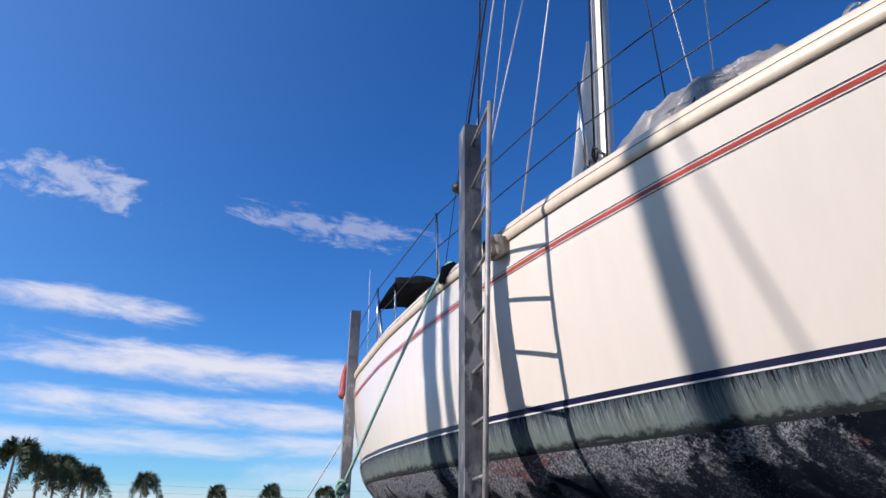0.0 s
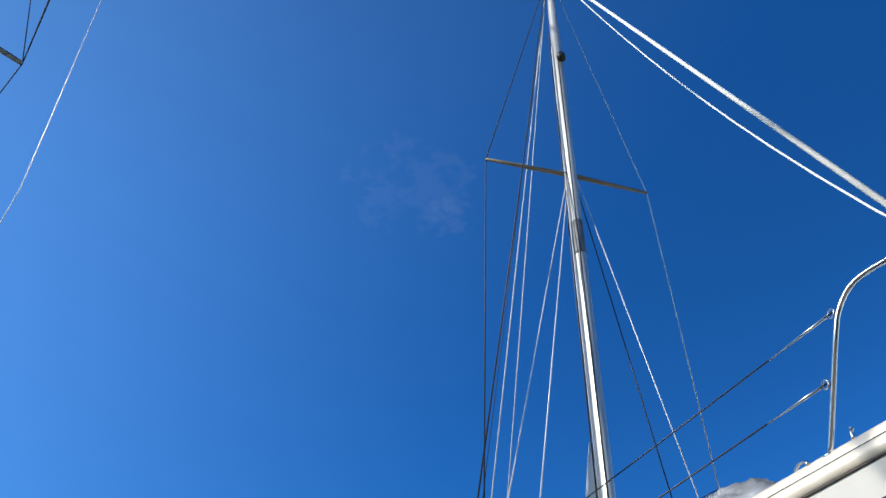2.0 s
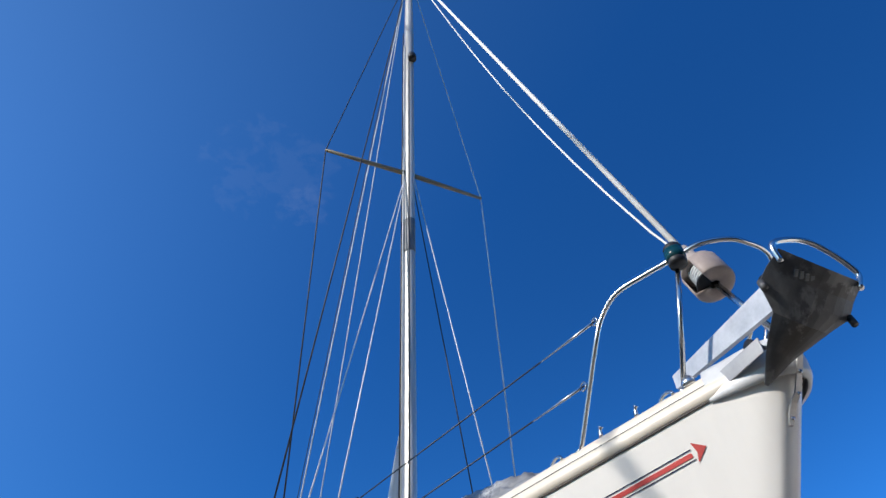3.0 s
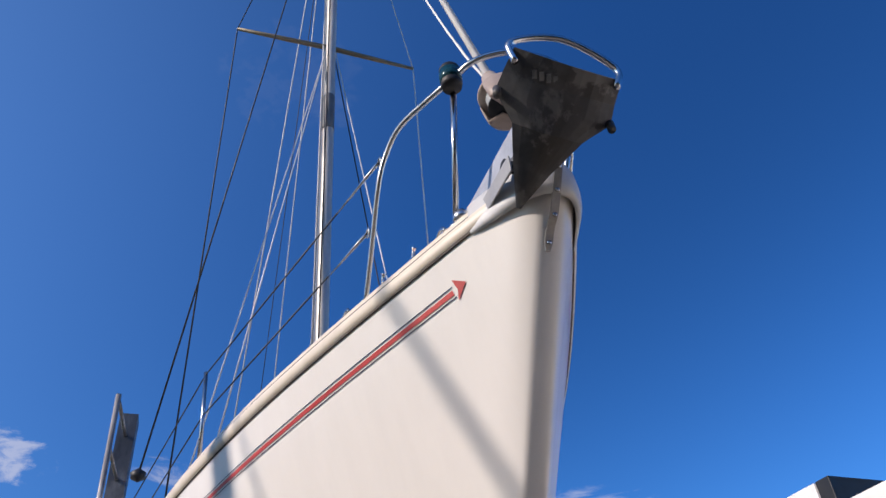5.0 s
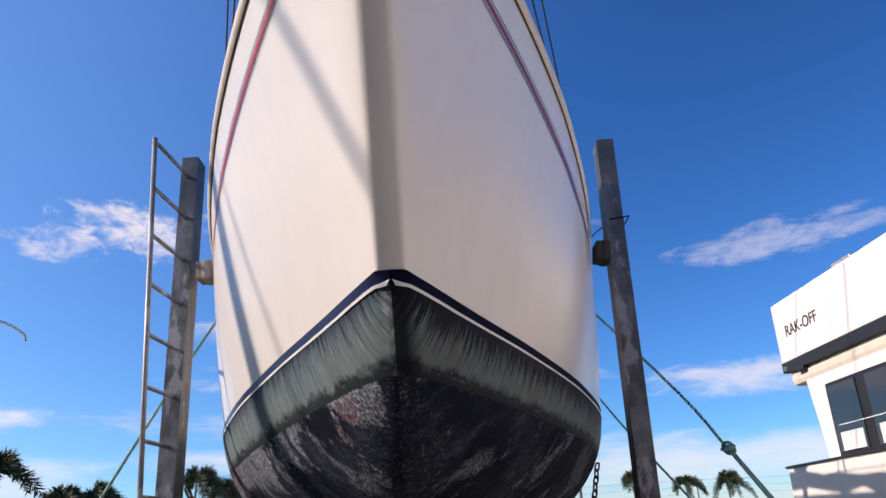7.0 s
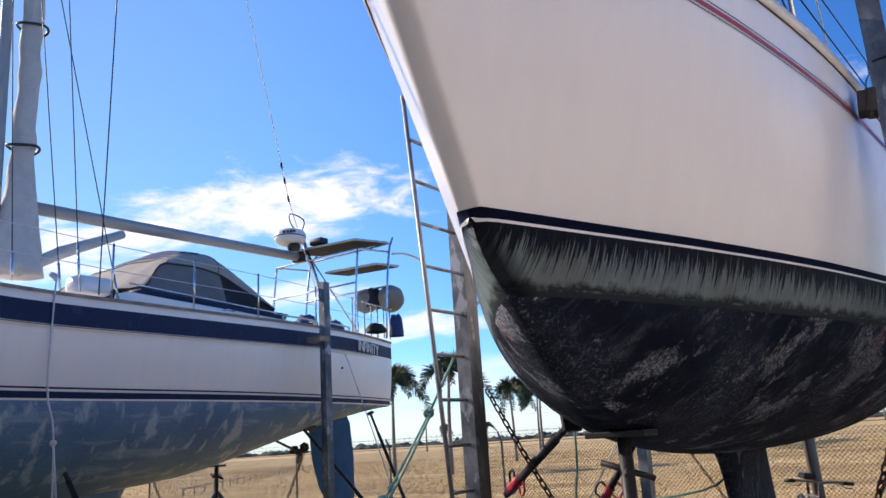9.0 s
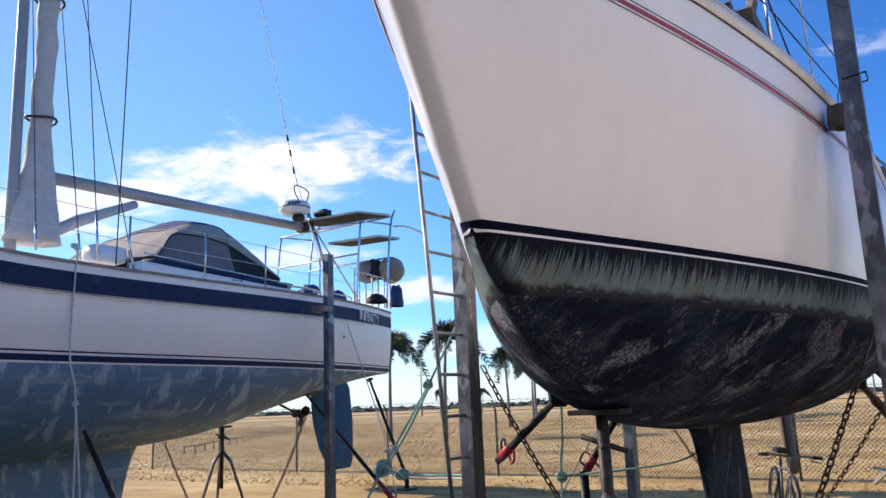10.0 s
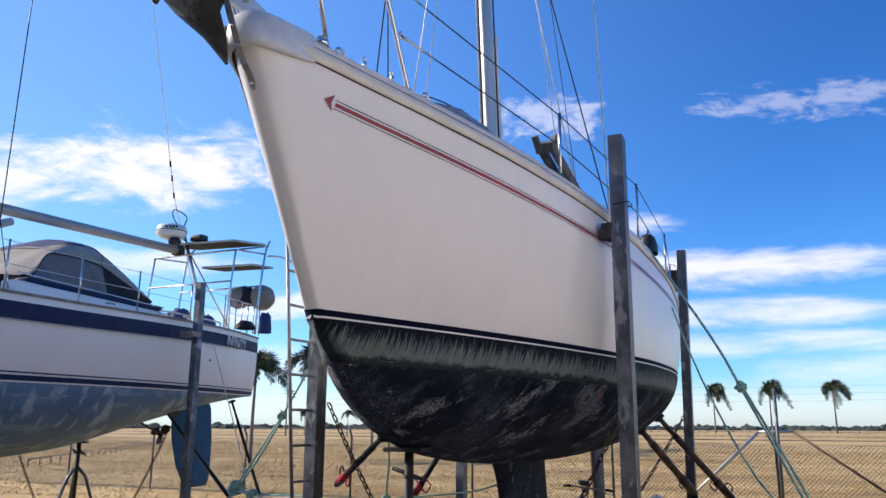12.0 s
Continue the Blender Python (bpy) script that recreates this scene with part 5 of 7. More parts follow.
    part("deck", bm, DECK, th)
    # low coachroof with dark side windows
    bm = bmesh.new()
    rows = []
    for k in range(17):
        y = -3.0 + 6.6 * k / 16
        h = 0.17 * min(1, 0.2 + k / 5)
        w = 0.9 + 0.35 * min(1, k / 6)
        rows.append([(-w, y, d(y)), (-w * 0.92, y, d(y) + h * 0.8), (-w * 0.75, y, d(y) + h), (0, y, d(y) + h * 1.1), (w * 0.75, y, d(y) + h), (w * 0.92, y, d(y) + h * 0.8), (w, y, d(y))])
    v = grid_mesh(bm, rows)
    bm.faces.new(v[0]); bm.faces.new(v[-1])
    part("coachroof", bm, GEL_COOL, th)
    # keel and rudder
    bm = bmesh.new()
    rows = []
    for k in range(9):
        f = k / 8
        z, le, te = 1.45 - 1.35 * f, -2.6 + 0.5 * f, 2.05 - 0.25 * f + 0.55 * math.exp(-f * 7)
        rows.append([(math.copysign((0.14 + 0.3 * math.exp(-f * 6)) * math.sin(math.pi * ((1 - math.cos(a)) / 2) ** 0.7), math.sin(a)), le + (te - le) * (1 - math.cos(a)) / 2, z) for a in (2 * math.pi * j / 28 for j in range(28))])
    v = grid_mesh(bm, rows, closed=True)
    bm.faces.new(v[-1])
    part("long_keel", bm, BLUE_BOTTOM, th)
    bm = bmesh.new()
    rows = []
    for z, le, te in ((2.3, 6.1, 7.34), (1.95, 6.2, 7.6), (1.3, 6.3, 7.7), (0.8, 6.5, 7.7), (0.5, 6.75, 7.68), (0.38, 6.95, 7.6)):
        rows.append([(math.copysign(0.06 * math.sin(math.pi * ((1 - math.cos(a)) / 2) ** 0.7), math.sin(a)), le + (te - le) * (1 - math.cos(a)) / 2, z) for a in (2 * math.pi * j / 18 for j in range(18))])
    v = grid_mesh(bm, rows, closed=True)
    bm.faces.new(v[-1])
    part("rudder", bm, worn("blue rudder paint", (0.016, 0.085, 0.17), 0.85, var=0.35, scale=3), th, "blue rudder")
    part("propeller_shaft", rod([(0, 5.0, 1.75), (0, 5.9, 1.45)], 0.022, 10), DARKSTEEL, th)
    screw = part("propeller", lathe(bmesh.new(), [(0, -0.07), (0.045, -0.06), (0.055, 0.03), (0.03, 0.11), (0, 0.13)], along((0, 5.9, 1.45), (0, 6.9, 1.15)), 14), DARKSTEEL, th, "dull dark propeller ahead of the rudder")
    for k in range(3):
        bm = bmesh.new()
        blade = [(0.03, -0.03), (0.10, -0.085), (0.18, -0.075), (0.225, 0.0), (0.18, 0.075), (0.10, 0.085), (0.03, 0.03)]
        v = [bm.verts.new((r, w, 0.35 * w)) for r, w in blade]
        bm.faces.new(v)
        bmesh.ops.solidify(bm, geom=bm.faces[:], thickness=0.012)
        bm.transform(along((0, 5.9, 1.45), (0, 6.9, 1.15)) @ pose(0, 0, 0.02, 0, 0, 20 + 120 * k))
        part("blade", bm, DARKSTEEL, screw)
    # name on the quarter, facing the camera side
    letters("INFINITY", 0.255, 0.003, Matrix.Translation((inf_x(5.85, 3.15) + 0.035, 5.85, d(6.3) - 0.31)) @ pose(0, 0, 0, 90, 0, 90 + 11.5), PLASTIC, "boat_name", th)
    for y in (4.15, 4.3, 4.85):
        part("skin_fitting", lathe(bmesh.new(), [(0.02, 0), (0.02, 0.012), (0, 0.012)], Matrix.Translation((inf_x(y, 2.72), y, 2.72)) @ pose(0, 0, 0, 0, 90, 0), 10), BLACK, th)
    # mast with furled sail, boom, shrouds
    mast = wp("mast", mast_profile((-8.05, 2.25, 3.2), (-8.15, 2.0, 18.5), 0.06, 0.07), worn("grey painted mast", (0.30, 0.30, 0.30), 0.45, 0.2, 0.12, 3), None, "thick grey mast")
    bm = bmesh.new()
    rows = []
    for k in range(41):
        f = k / 40
        z = 3.75 + 3.9 * f
        w = 0.115 + 0.19 * max(0.0, 1 - f / 0.42) ** 1.5
        rows.append([(-8.03 + (w + 0.03 * noise.noise(Vector((a, z * 2.2, 1)))) * math.cos(a), 2.5 + (w * 1.15 + 0.05 * noise.noise(Vector((a * 1.5, z * 3, 4)))) * math.sin(a), z) for a in (2 * math.pi * j / 18 for j in range(18))])
    v = grid_mesh(bm, rows, closed=True)
    bm.faces.new(v[0]); bm.faces.new(v[-1])
    wp("furled_sail", bm, SAILCLOTH, mast, "grey sail cover laced round the mast")
    for z in (5.4, 7.1):
        wp("lacing", rod([(-8.03 + 0.17 * math.cos(a), 2.5 + 0.19 * math.sin(a), z + 0.02 * math.sin(2 * a)) for a in (2 * math.pi * k / 16 for k in range(17))], 0.018, 6), BLACK, mast)
    boom = wp("boom", rod([(-8.07, 2.6, 4.66), (-8.9, 8.2, 5.10)], 0.085, 16), worn("grey boom paint", (0.33, 0.33, 0.33), 0.4, 0.2, 0.1, 3), None, "long grey boom")
    wp("boom_end", boxed((-0.1, -0.1, -0.02), (0.1, 0.1, 0.16), 0.02, along((-8.9, 8.2, 5.10), (-9.0, 9, 5.16))), DARKSTEEL, boom)
    for a, b in (((-6.3, 2.35, 3.25), (-8.0, 2.2, 15.5)), ((-6.32, 2.15, 3.25), (-7.95, 2.25, 9.8)), ((-6.45, 2.9, 3.25), (-7.95, 2.25, 9.8)), ((-9.8, 2.35, 3.25), (-8.15, 2.2, 15.5)), ((-6.2, 1.6, 3.25), (-7.95, 2.0, 9.8))):
        wp("shroud", rod([a, b], 0.006, 6), DARKWIRE)
        wp("turnbuckle", rod([a, Vector(a).lerp(Vector(b), 0.045)], 0.014, 6), STEEL)
    tip = Vector((-6.9, 3.0, 9.45))
    wp("spreader", rod([(-8.08, 2.2, 9.35), tip], [0.05, 0.03], 10), worn("dull grey spreader", (0.2, 0.19, 0.17), 0.5, 0.3), mast, "swept grey spreader")
    for a, b in (((-6.35, 2.6, 3.25), tip), (tip, (-8.12, 2.05, 18.2)), (tip, (-8.1, 2.15, 13.6)), (tip, (-7.9, 2.5, 15.6))):
        wp("shroud", rod([a, b], 0.0075, 6), DARKWIRE)
    wp("backstay", rod([(-8.9, 9.2, 3.4), (-8.62, 7.72, 6.1), (-7.6, 5.5, 10.0), (-7.6, 4.2, 14.0), (-7.6, 2.87, 18.0)], 0.0085, 6), GEL_COOL)
    for z in (6.05, 6.35, 6.6):
        wp("insulator", rod([Vector((-8.62, 7.72, 6.1)).lerp(Vector((-7.6, 5.5, 10.0)), (z - 6.1) / 3.9), Vector((-8.62, 7.72, 6.1)).lerp(Vector((-7.6, 5.5, 10.0)), (z - 6.0) / 3.9)], 0.02, 8), BLACK)
    wp("forestay", rod([(-7.25, -3.9, 3.6), (-8.15, 2.0, 18.3)], 0.025, 8), SAILCLOTH, None, "furled headsail on the forestay")
    # sloping jib sausage on a stub pole
    wp("spare_pole", rod([(-7.85, 2.45, 3.75), (-8.0, 3.05, 4.12), (-8.05, 3.95, 4.55)], [0.07, 0.085, 0.06], 12), SAILCLOTH, None, "rolled sail lashed to a sloping pole")
    # stanchions, lifelines
    sx = lambda y, up=0.0: INF @ Vector((inf_x(y, d(y)) - 0.07, y, d(y) + 0.02 + up))
    sts = [-1.4, 0.15, 1.35, 2.6, 4.1, 5.4, 6.6]
    for y in sts:
        wp("stanchion", rod([sx(y), sx(y, 0.62)], 0.0125, 8), STEEL)
    for up in (0.32, 0.6):
        wp("lifeline", rod([sx(y, up) for y in sts], 0.0045, 6), WIRE)
    for y in (3.2, 4.4):
        wp("grab_rail", rod(smooth_path([sx(y, 0.02), sx(y + 0.03, 0.08), sx(y + 0.8, 0.08), sx(y + 0.83, 0.02)], 3), 0.014, 8), CREAM)
    for y in (1.9, 3.9):
        wp("deck_cleat", rod([sx(y, 0.05), sx(y + 0.09, 0.06), sx(y + 0.18, 0.05)], 0.016, 8), STEEL)
    # liferaft canister
    wp("liferaft", boxed((-0.17, -0.25, -0.12), (0.17, 0.25, 0.12), 0.1, Matrix.Translation((-7.55, 3.2, 3.62))), PLASTIC, None, "white liferaft canister")
    # angular sprayhood on a low coaming: seam and ridge stations, then roof, sides and windows
    sx_, sy_, sz_ = interp([(0, 1.05), (1, 0.82), (2, 0.88), (3, 0.95), (4, 1.05), (5, 1.15)]), interp([(0, 1.36), (1, 1.89), (2, 2.3), (3, 2.71), (4, 3.25), (5, 3.8)]), interp([(0, 3.62), (1, 4.05), (2, 4.07), (3, 4.03), (4, 3.82), (5, 3.61)])
    ry_, rz_ = interp([(0, 1.22), (1, 2.12), (2, 2.5), (3, 2.9), (4, 3.4), (5, 3.95)]), interp([(0, 3.62), (1, 4.22), (2, 4.44), (3, 4.48), (4, 4.25), (5, 3.78)])

    def roof_at(s, a, off=0.0):
        u, w = math.cos(a), math.sin(a)
        sag = 0.012 * math.sin(7 * a + 2.3 * s)
        return (math.copysign((sx_(s) + off) * abs(u) ** (0.75 + 0.11 * s), u), sy_(s) + (ry_(s) - sy_(s)) * w, sz_(s) + (rz_(s) - sz_(s) + off + sag) * max(0.0, w) ** 0.85)

    bm = bmesh.new()
    grid_mesh(bm, [[roof_at(s * 0.25, math.pi * j / 24) for j in range(25)] for s in range(21)])
    hood = part("sprayhood", bm, CANVAS, th, "grey canvas sprayhood with blue top panel")
    bm = bmesh.new()
    grid_mesh(bm, [[roof_at(1.15 + 1.9 * k / 10, math.pi / 2 + (0.95 - 0.5 * abs(k / 5 - 1) ** 2.5) * (j / 6 - 1), 0.008) for j in range(13)] for k in range(11)])
    part("top_panel", bm, BLUECLOTH, hood, "blue canvas panel")
    side_grey = worn("dark grey canvas", (0.17, 0.16, 0.15), 0.8, var=0.2)
    for side in (1, -1):
        for nm, s0, s1, mat in (("side_panel", 0.0, 3.15, side_grey), ("side_window", 3.15, 5.0, BLACKCLOTH)):
            bm = bmesh.new()
            rows = []
            for k in range(13):
                s = s0 + (s1 - s0) * k / 12
                top, foot = Vector((side * sx_(s), sy_(s), sz_(s))), Vector((side * 1.13, sy_(s), 3.54))
                rows.append([top.lerp(foot, q / 5) + Vector((side * 0.02 * math.sin(3.1 * q / 5) * math.sin(5 * s), 0, 0)) for q in range(6)])
            grid_mesh(bm, rows)
            part(nm, bm, mat, hood)
        part("seam", rod([(side * (sx_(s * 0.25) + 0.008), sy_(s * 0.25), sz_(s * 0.25) + 0.006) for s in range(21)], 0.013, 6), BLACK, hood)
        part("foot_rail", rod([(side * 1.17, 1.0 + 3.1 * k / 8, 3.58 - 0.02 * k / 8) for k in range(9)], 0.014, 6), STEEL, hood)
        part("coaming", boxed((min(side * 0.9, side * 1.15), 1.0, 3.15), (max(side * 0.9, side * 1.15), 4.3, 3.49), 0.03), GEL_COOL, th)
        # navy strip, with the shadow under the hood painted into it
        part("coaming_band", boxed((min(side * 0.92, side * 1.158), 1.2, 3.49), (max(side * 0.92, side * 1.158), 4.1, 3.555), 0.02), NAVY_HULL, th)
    for s in (1.0, 3.1):
        part("seam", rod([roof_at(s, math.pi * j / 16, 0.006) for j in range(17)], 0.009, 6), side_grey, hood)
    # stern arch with solar panels, radar pole, fenders
    for x in (-7.45, -9.55):
        wp("arch_leg", rod(smooth_path([(x, 9.05, 3.4), (x + 0.02, 9.1, 4.3), (x, 9.25, 5.15), (x - 0.05 if x < -8 else x - 0.1, 9.5, 5.45)], 4), 0.022, 8), STEEL)
        wp("arch_leg", rod(smooth_path([(x, 8.15, 3.4), (x + 0.02, 8.2, 4.3), (x, 8.3, 5.0)], 4), 0.02, 8), STEEL)
        wp("arch_tube", rod([(x, 8.3, 5.0), (x, 9.25, 5.1)], 0.018, 8), STEEL)
    for y, z in ((9.35, 5.3), (8.3, 5.0), (9.1, 4.4), (8.2, 4.35)):
        wp("arch_tube", rod([(-7.45, y, z), (-9.55, y, z)], 0.018, 8), STEEL)
    wp("davit", rod(smooth_path([(-7.5, 9.4, 5.1), (-7.45, 9.8, 5.15), (-7.4, 10.25, 5.08), (-7.4, 10.35, 4.98)], 4), 0.02, 8), STEEL)
    for c, rx, nm in (((-8.35, 8.9, 5.32), 9, "big"), ((-8.2, 9.2, 4.86), 7, "low")):
        m = Matrix.Translation(c) @ pose(0, 0, 0, rx, 0, 8)
        pnl = wp("solar_panel", boxed((-0.95 if nm == "big" else -0.5, -0.62 if nm == "big" else -0.45, -0.02), (0.7, 0.62 if nm == "big" else 0.4, 0.02), 0.006, m), ALU, None, "framed black solar panel", False)
        wp("cell_sheet", boxed((-0.92 if nm == "big" else -0.47, -0.59 if nm == "big" else -0.42, -0.028), (0.67, 0.59 if nm == "big" else 0.37, 0.026), 0.002, m), BLACKCLOTH, pnl, "", False)
    wp("controller_box", boxed((-0.15, -0.1, -0.07), (0.15, 0.1, 0.05), 0.015, Matrix.Translation((-8.5, 8.4, 5.36))), BLACK)
    pole = wp("radar_pole", rod([(-8.55, 8.95, 3.4), (-8.78, 8.2, 5.55)], 0.035, 10), STEEL, None, "leaning stainless radar pole")
    wp("radar_pole_stay", rod([(-8.0, 9.0, 3.45), (-8.75, 8.3, 5.2)], 0.016, 8), STEEL)
    m = Matrix.Translation((-8.82, 7.95, 5.42))
    dome = wp("radar_dome", lathe(bmesh.new(), [(0.0, -0.14), (0.2, -0.13), (0.28, -0.08), (0.30, -0.02), (0.30, 0.05), (0.27, 0.11), (0.16, 0.145), (0, 0.15)], m, 28), PLASTIC, pole, "white radar dome")
    wp("seam_ring", lathe(bmesh.new(), [(0.301, -0.015), (0.304, -0.005), (0.301, 0.005)], m, 28), BLACK, dome)
    for k in range(4):
        wp("lettering_bar", boxed((0.292, -0.04 + 0.065 * k, 0.015), (0.31, 0.005 + 0.065 * k, 0.06), 0.002, m @ pose(0, 0, 0, 0, 0, -62)), BLACK, dome, "", False)
    wp("camera_pod", lathe(bmesh.new(), [(0, -0.08), (0.11, -0.06), (0.13, 0), (0.1, 0.05), (0, 0.06)], Matrix.Translation((-8.72, 7.95, 5.22)), 16), BLACK, pole)
    wp("whip_rack", rod(smooth_path([(-8.8, 8.2, 5.5), (-8.9, 8.05, 5.75), (-8.7, 7.85, 5.85), (-8.6, 8.1, 5.75), (-8.8, 8.25, 5.6)], 4), 0.012, 6), BLACK, pole)
    wp("fender_ball", lathe(bmesh.new(), [(0, -0.27), (0.12, -0.25), (0.23, -0.14), (0.27, 0), (0.23, 0.14), (0.12, 0.25), (0.05, 0.3), (0, 0.3)], Matrix.Translation((-7.55, 9.35, 4.2)) @ pose(0, 0, 0, 70, 0, 10), 22), TANBALL, None, "big tan ball fender")
    wp("fender_ball", lathe(bmesh.new(), [(0, -0.24), (0.11, -0.22), (0.21, -0.12), (0.24, 0), (0.21, 0.12), (0.11, 0.22), (0.05, 0.27), (0, 0.27)], Matrix.Translation((-8.0, 9.15, 4.2)) @ pose(0, 0, 0, 60, 0, -10), 22), TANBALL, None, "big tan ball fender")
    wp("cloth_bag", cloth_heap((-7.85, 9.2, 4.05), (0.22, 0.2, 0.38), 14, 0.12, 20, 12), BLACKCLOTH)
    wp("blue_bag", cloth_heap((-7.4, 9.3, 3.45), (0.13, 0.15, 0.42), 15, 0.12, 18, 12), BLUECLOTH, None, "blue canvas bag")
    for k, (x, y) in enumerate(((-7.5, 7.0), (-7.9, 7.25), (-7.45, 7.6), (-7.1, 8.3))):
        wp("deck_bag", cloth_heap((x, y, 3.4), (0.17, 0.2, 0.24 - 0.03 * k), 20 + k, 0.15, 18, 10), BLUECLOTH if k % 2 == 0 else BLACKCLOTH)
    for k in range(6):
        y = 8.0 + 0.22 * k
        wp("stern_upright", rod([(-7.25 - 0.03 * k, y, 3.38), (-7.25 - 0.03 * k, y, 3.95)], 0.012, 6), STEEL)
    wp("stern_tube", rod([(-7.2, 7.9, 3.95), (-7.42, 9.3, 3.95)], 0.0125, 8), STEEL)
    return th


build_infinity()


# ---- the white motor boat ----
def build_cruiser():
    th = thing("motor_boat", "white motor boat with a tall overhanging wheelhouse and black trim", "motorboat", m=pose(4.16, 7.43, -0.36, 0, 0, 4.5) @ Matrix.Diagonal((1.25, 1.25, 1.25, 1)))
    flat_part("upper_fascia", boxed((0, -3.42, 2.90), (2.9, 0, 3.50), 0.02), GEL_COOL, th, "white upper deck fascia")
    flat_part("aft_screen", boxed((0.01, -3.56, 2.90), (2.85, -3.425, 3.50), 0.006), BLACK, th, "black screen behind the fascia")
    flat_part("aft_fascia", boxed((0.04, -12, 2.90), (2.86, -3.57, 3.30), 0.02), GEL_COOL, th)
    flat_part("black_trim", boxed((-0.012, -12, 2.80), (2.85, -0.02, 2.90), 0.004), BLACK, th)
    flat_part("underside", boxed((0.03, -12, 2.66), (2.8, -0.06, 2.80), 0.05), CREAM, th)
    # the overhang's shade is put into the soffit's brown
    flat_part("soffit", boxed((0.06, -1.6, 2.70), (2.6, -0.10, 2.805), 0.03), worn("shaded brown soffit board", (0.16, 0.13, 0.10), 0.7, var=0.2), th, "brown soffit under the overhang, its shade in the colour")
    bm = boxed((0.04, -12, 1.3), (2.7, -0.30, 2.80), 0.012)
    for v in bm.verts:
        if v.co.y > -1:
            v.co.y -= 0.16 * (2.8 - v.co.z)
    flat_part("wheelhouse_wall", bm, GEL_COOL, th, "white wheelhouse side with a raked front edge")
    flat_part("hull", boxed((-0.16, -13, 0.50), (3.1, 0.0, 1.90), 0.03), GEL_COOL, th, "white lower hull and side deck")
    part("gunwale_trim", rod([(-0.165, -6, 1.905), (-0.165, 0.005, 1.905), (2.9, 0.005, 1.905)], 0.012, 6), BLACK, th)
    flat_part("hull_bottom", boxed((-0.12, -12.9, 0.29), (2.95, -0.2, 0.52), 0.08), NAVY_HULL, th, "dark bottom resting on the yard")
    win = flat_part("window", boxed((0.020, -1.66, 1.925), (0.044, -0.66, 2.575), 0.006), BLACK, th, "black-framed sliding window")
    for a, b in ((-1.62, -1.29), (-1.14, -0.70)):
        flat_part("pane", boxed((0.012, a, 1.965), (0.024, b, 2.54), 0.001), GLASS, win)
        flat_part("blind", boxed((0.008, a + 0.03, 1.975), (0.0115, b - 0.06, 2.13), 0.0005), PLASTIC, win, "pale board behind the pane")
    flat_part("inner_rail", boxed((0.008, -1.60, 2.19), (0.0115, -0.76, 2.198), 0.0005), PLASTIC, win)
    ph = part("porthole", lathe(bmesh.new(), [(0.085, 0), (0.085, 0.012), (0.07, 0.016), (0, 0.016)], Matrix.Translation((0.042, -2.0, 2.23)) @ pose(0, 0, 0, 0, -90, 0), 20), BLACK, th)
    part("porthole_glass", lathe(bmesh.new(), [(0.068, 0.017), (0, 0.019)], Matrix.Translation((0.042, -2.0, 2.23)) @ pose(0, 0, 0, 0, -90, 0), 20), GLASS, ph)
    part("panel_joint", boxed((-0.0025, -1.02, 2.92), (0.004, -1.016, 3.49), 0.0005), CREAM, th)
    letters("RAK-OFF", 0.155, 0.002, Matrix.Translation((-0.003, -0.52, 3.13)) @ pose(0, 0, 0, 90, 0, -90), BLACK, "boat_name", th)
    part("roof_hatch", boxed((0.03, -1.48, 3.50), (0.5, -1.17, 3.545), 0.02), ALU, th)
    part("corner_lamp", boxed((-0.012, -0.14, 2.815), (0.05, -0.04, 2.87), 0.008), PLASTIC, th)
    part("floodlight", boxed((-0.02, -0.42, 2.76), (0.04, -0.28, 2.80), 0.01), BLACK, th)
    return th


build_cruiser()


# ---- props, stands and chains ----
def stand(name, label, x, y, top, tripod=True):
    th = thing(name, label, "boat stand", "stands under the yachts", m=Matrix.Translation((x, y, 0)))
    part("pole", rod([(0, 0, 0.35), (0, 0, top)], 0.032, 10), DARKSTEEL, th)
    part("screw", rod([(0, 0, top - 0.22), (0, 0, top - 0.02)], 0.022, 10), RUST, th)
    for k in range(3):
        a = 0.5 + k * 2.094
        part("leg", rod([(0, 0, top - 0.38), (0.16 * math.cos(a), 0.16 * math.sin(a), 0.75), (0.42 * math.cos(a), 0.42 * math.sin(a), 0.03)], 0.022, 8), GALV, th)
    part("handle", rod([(-0.11, -0.03, top - 0.12), (0.11, 0.04, top - 0.20)], 0.014, 8), DARKSTEEL, th)
    part("handle", rod([(-0.04, 0.11, top - 0.15), (0.04, -0.11, top - 0.17)], 0.014, 8), DARKSTEEL, th)
    flat_part("head_plate", boxed((-0.15, -0.09, top - 0.015), (0.13, 0.09, top + 0.012), 0.006), BLACKCLOTH, th)
    return th


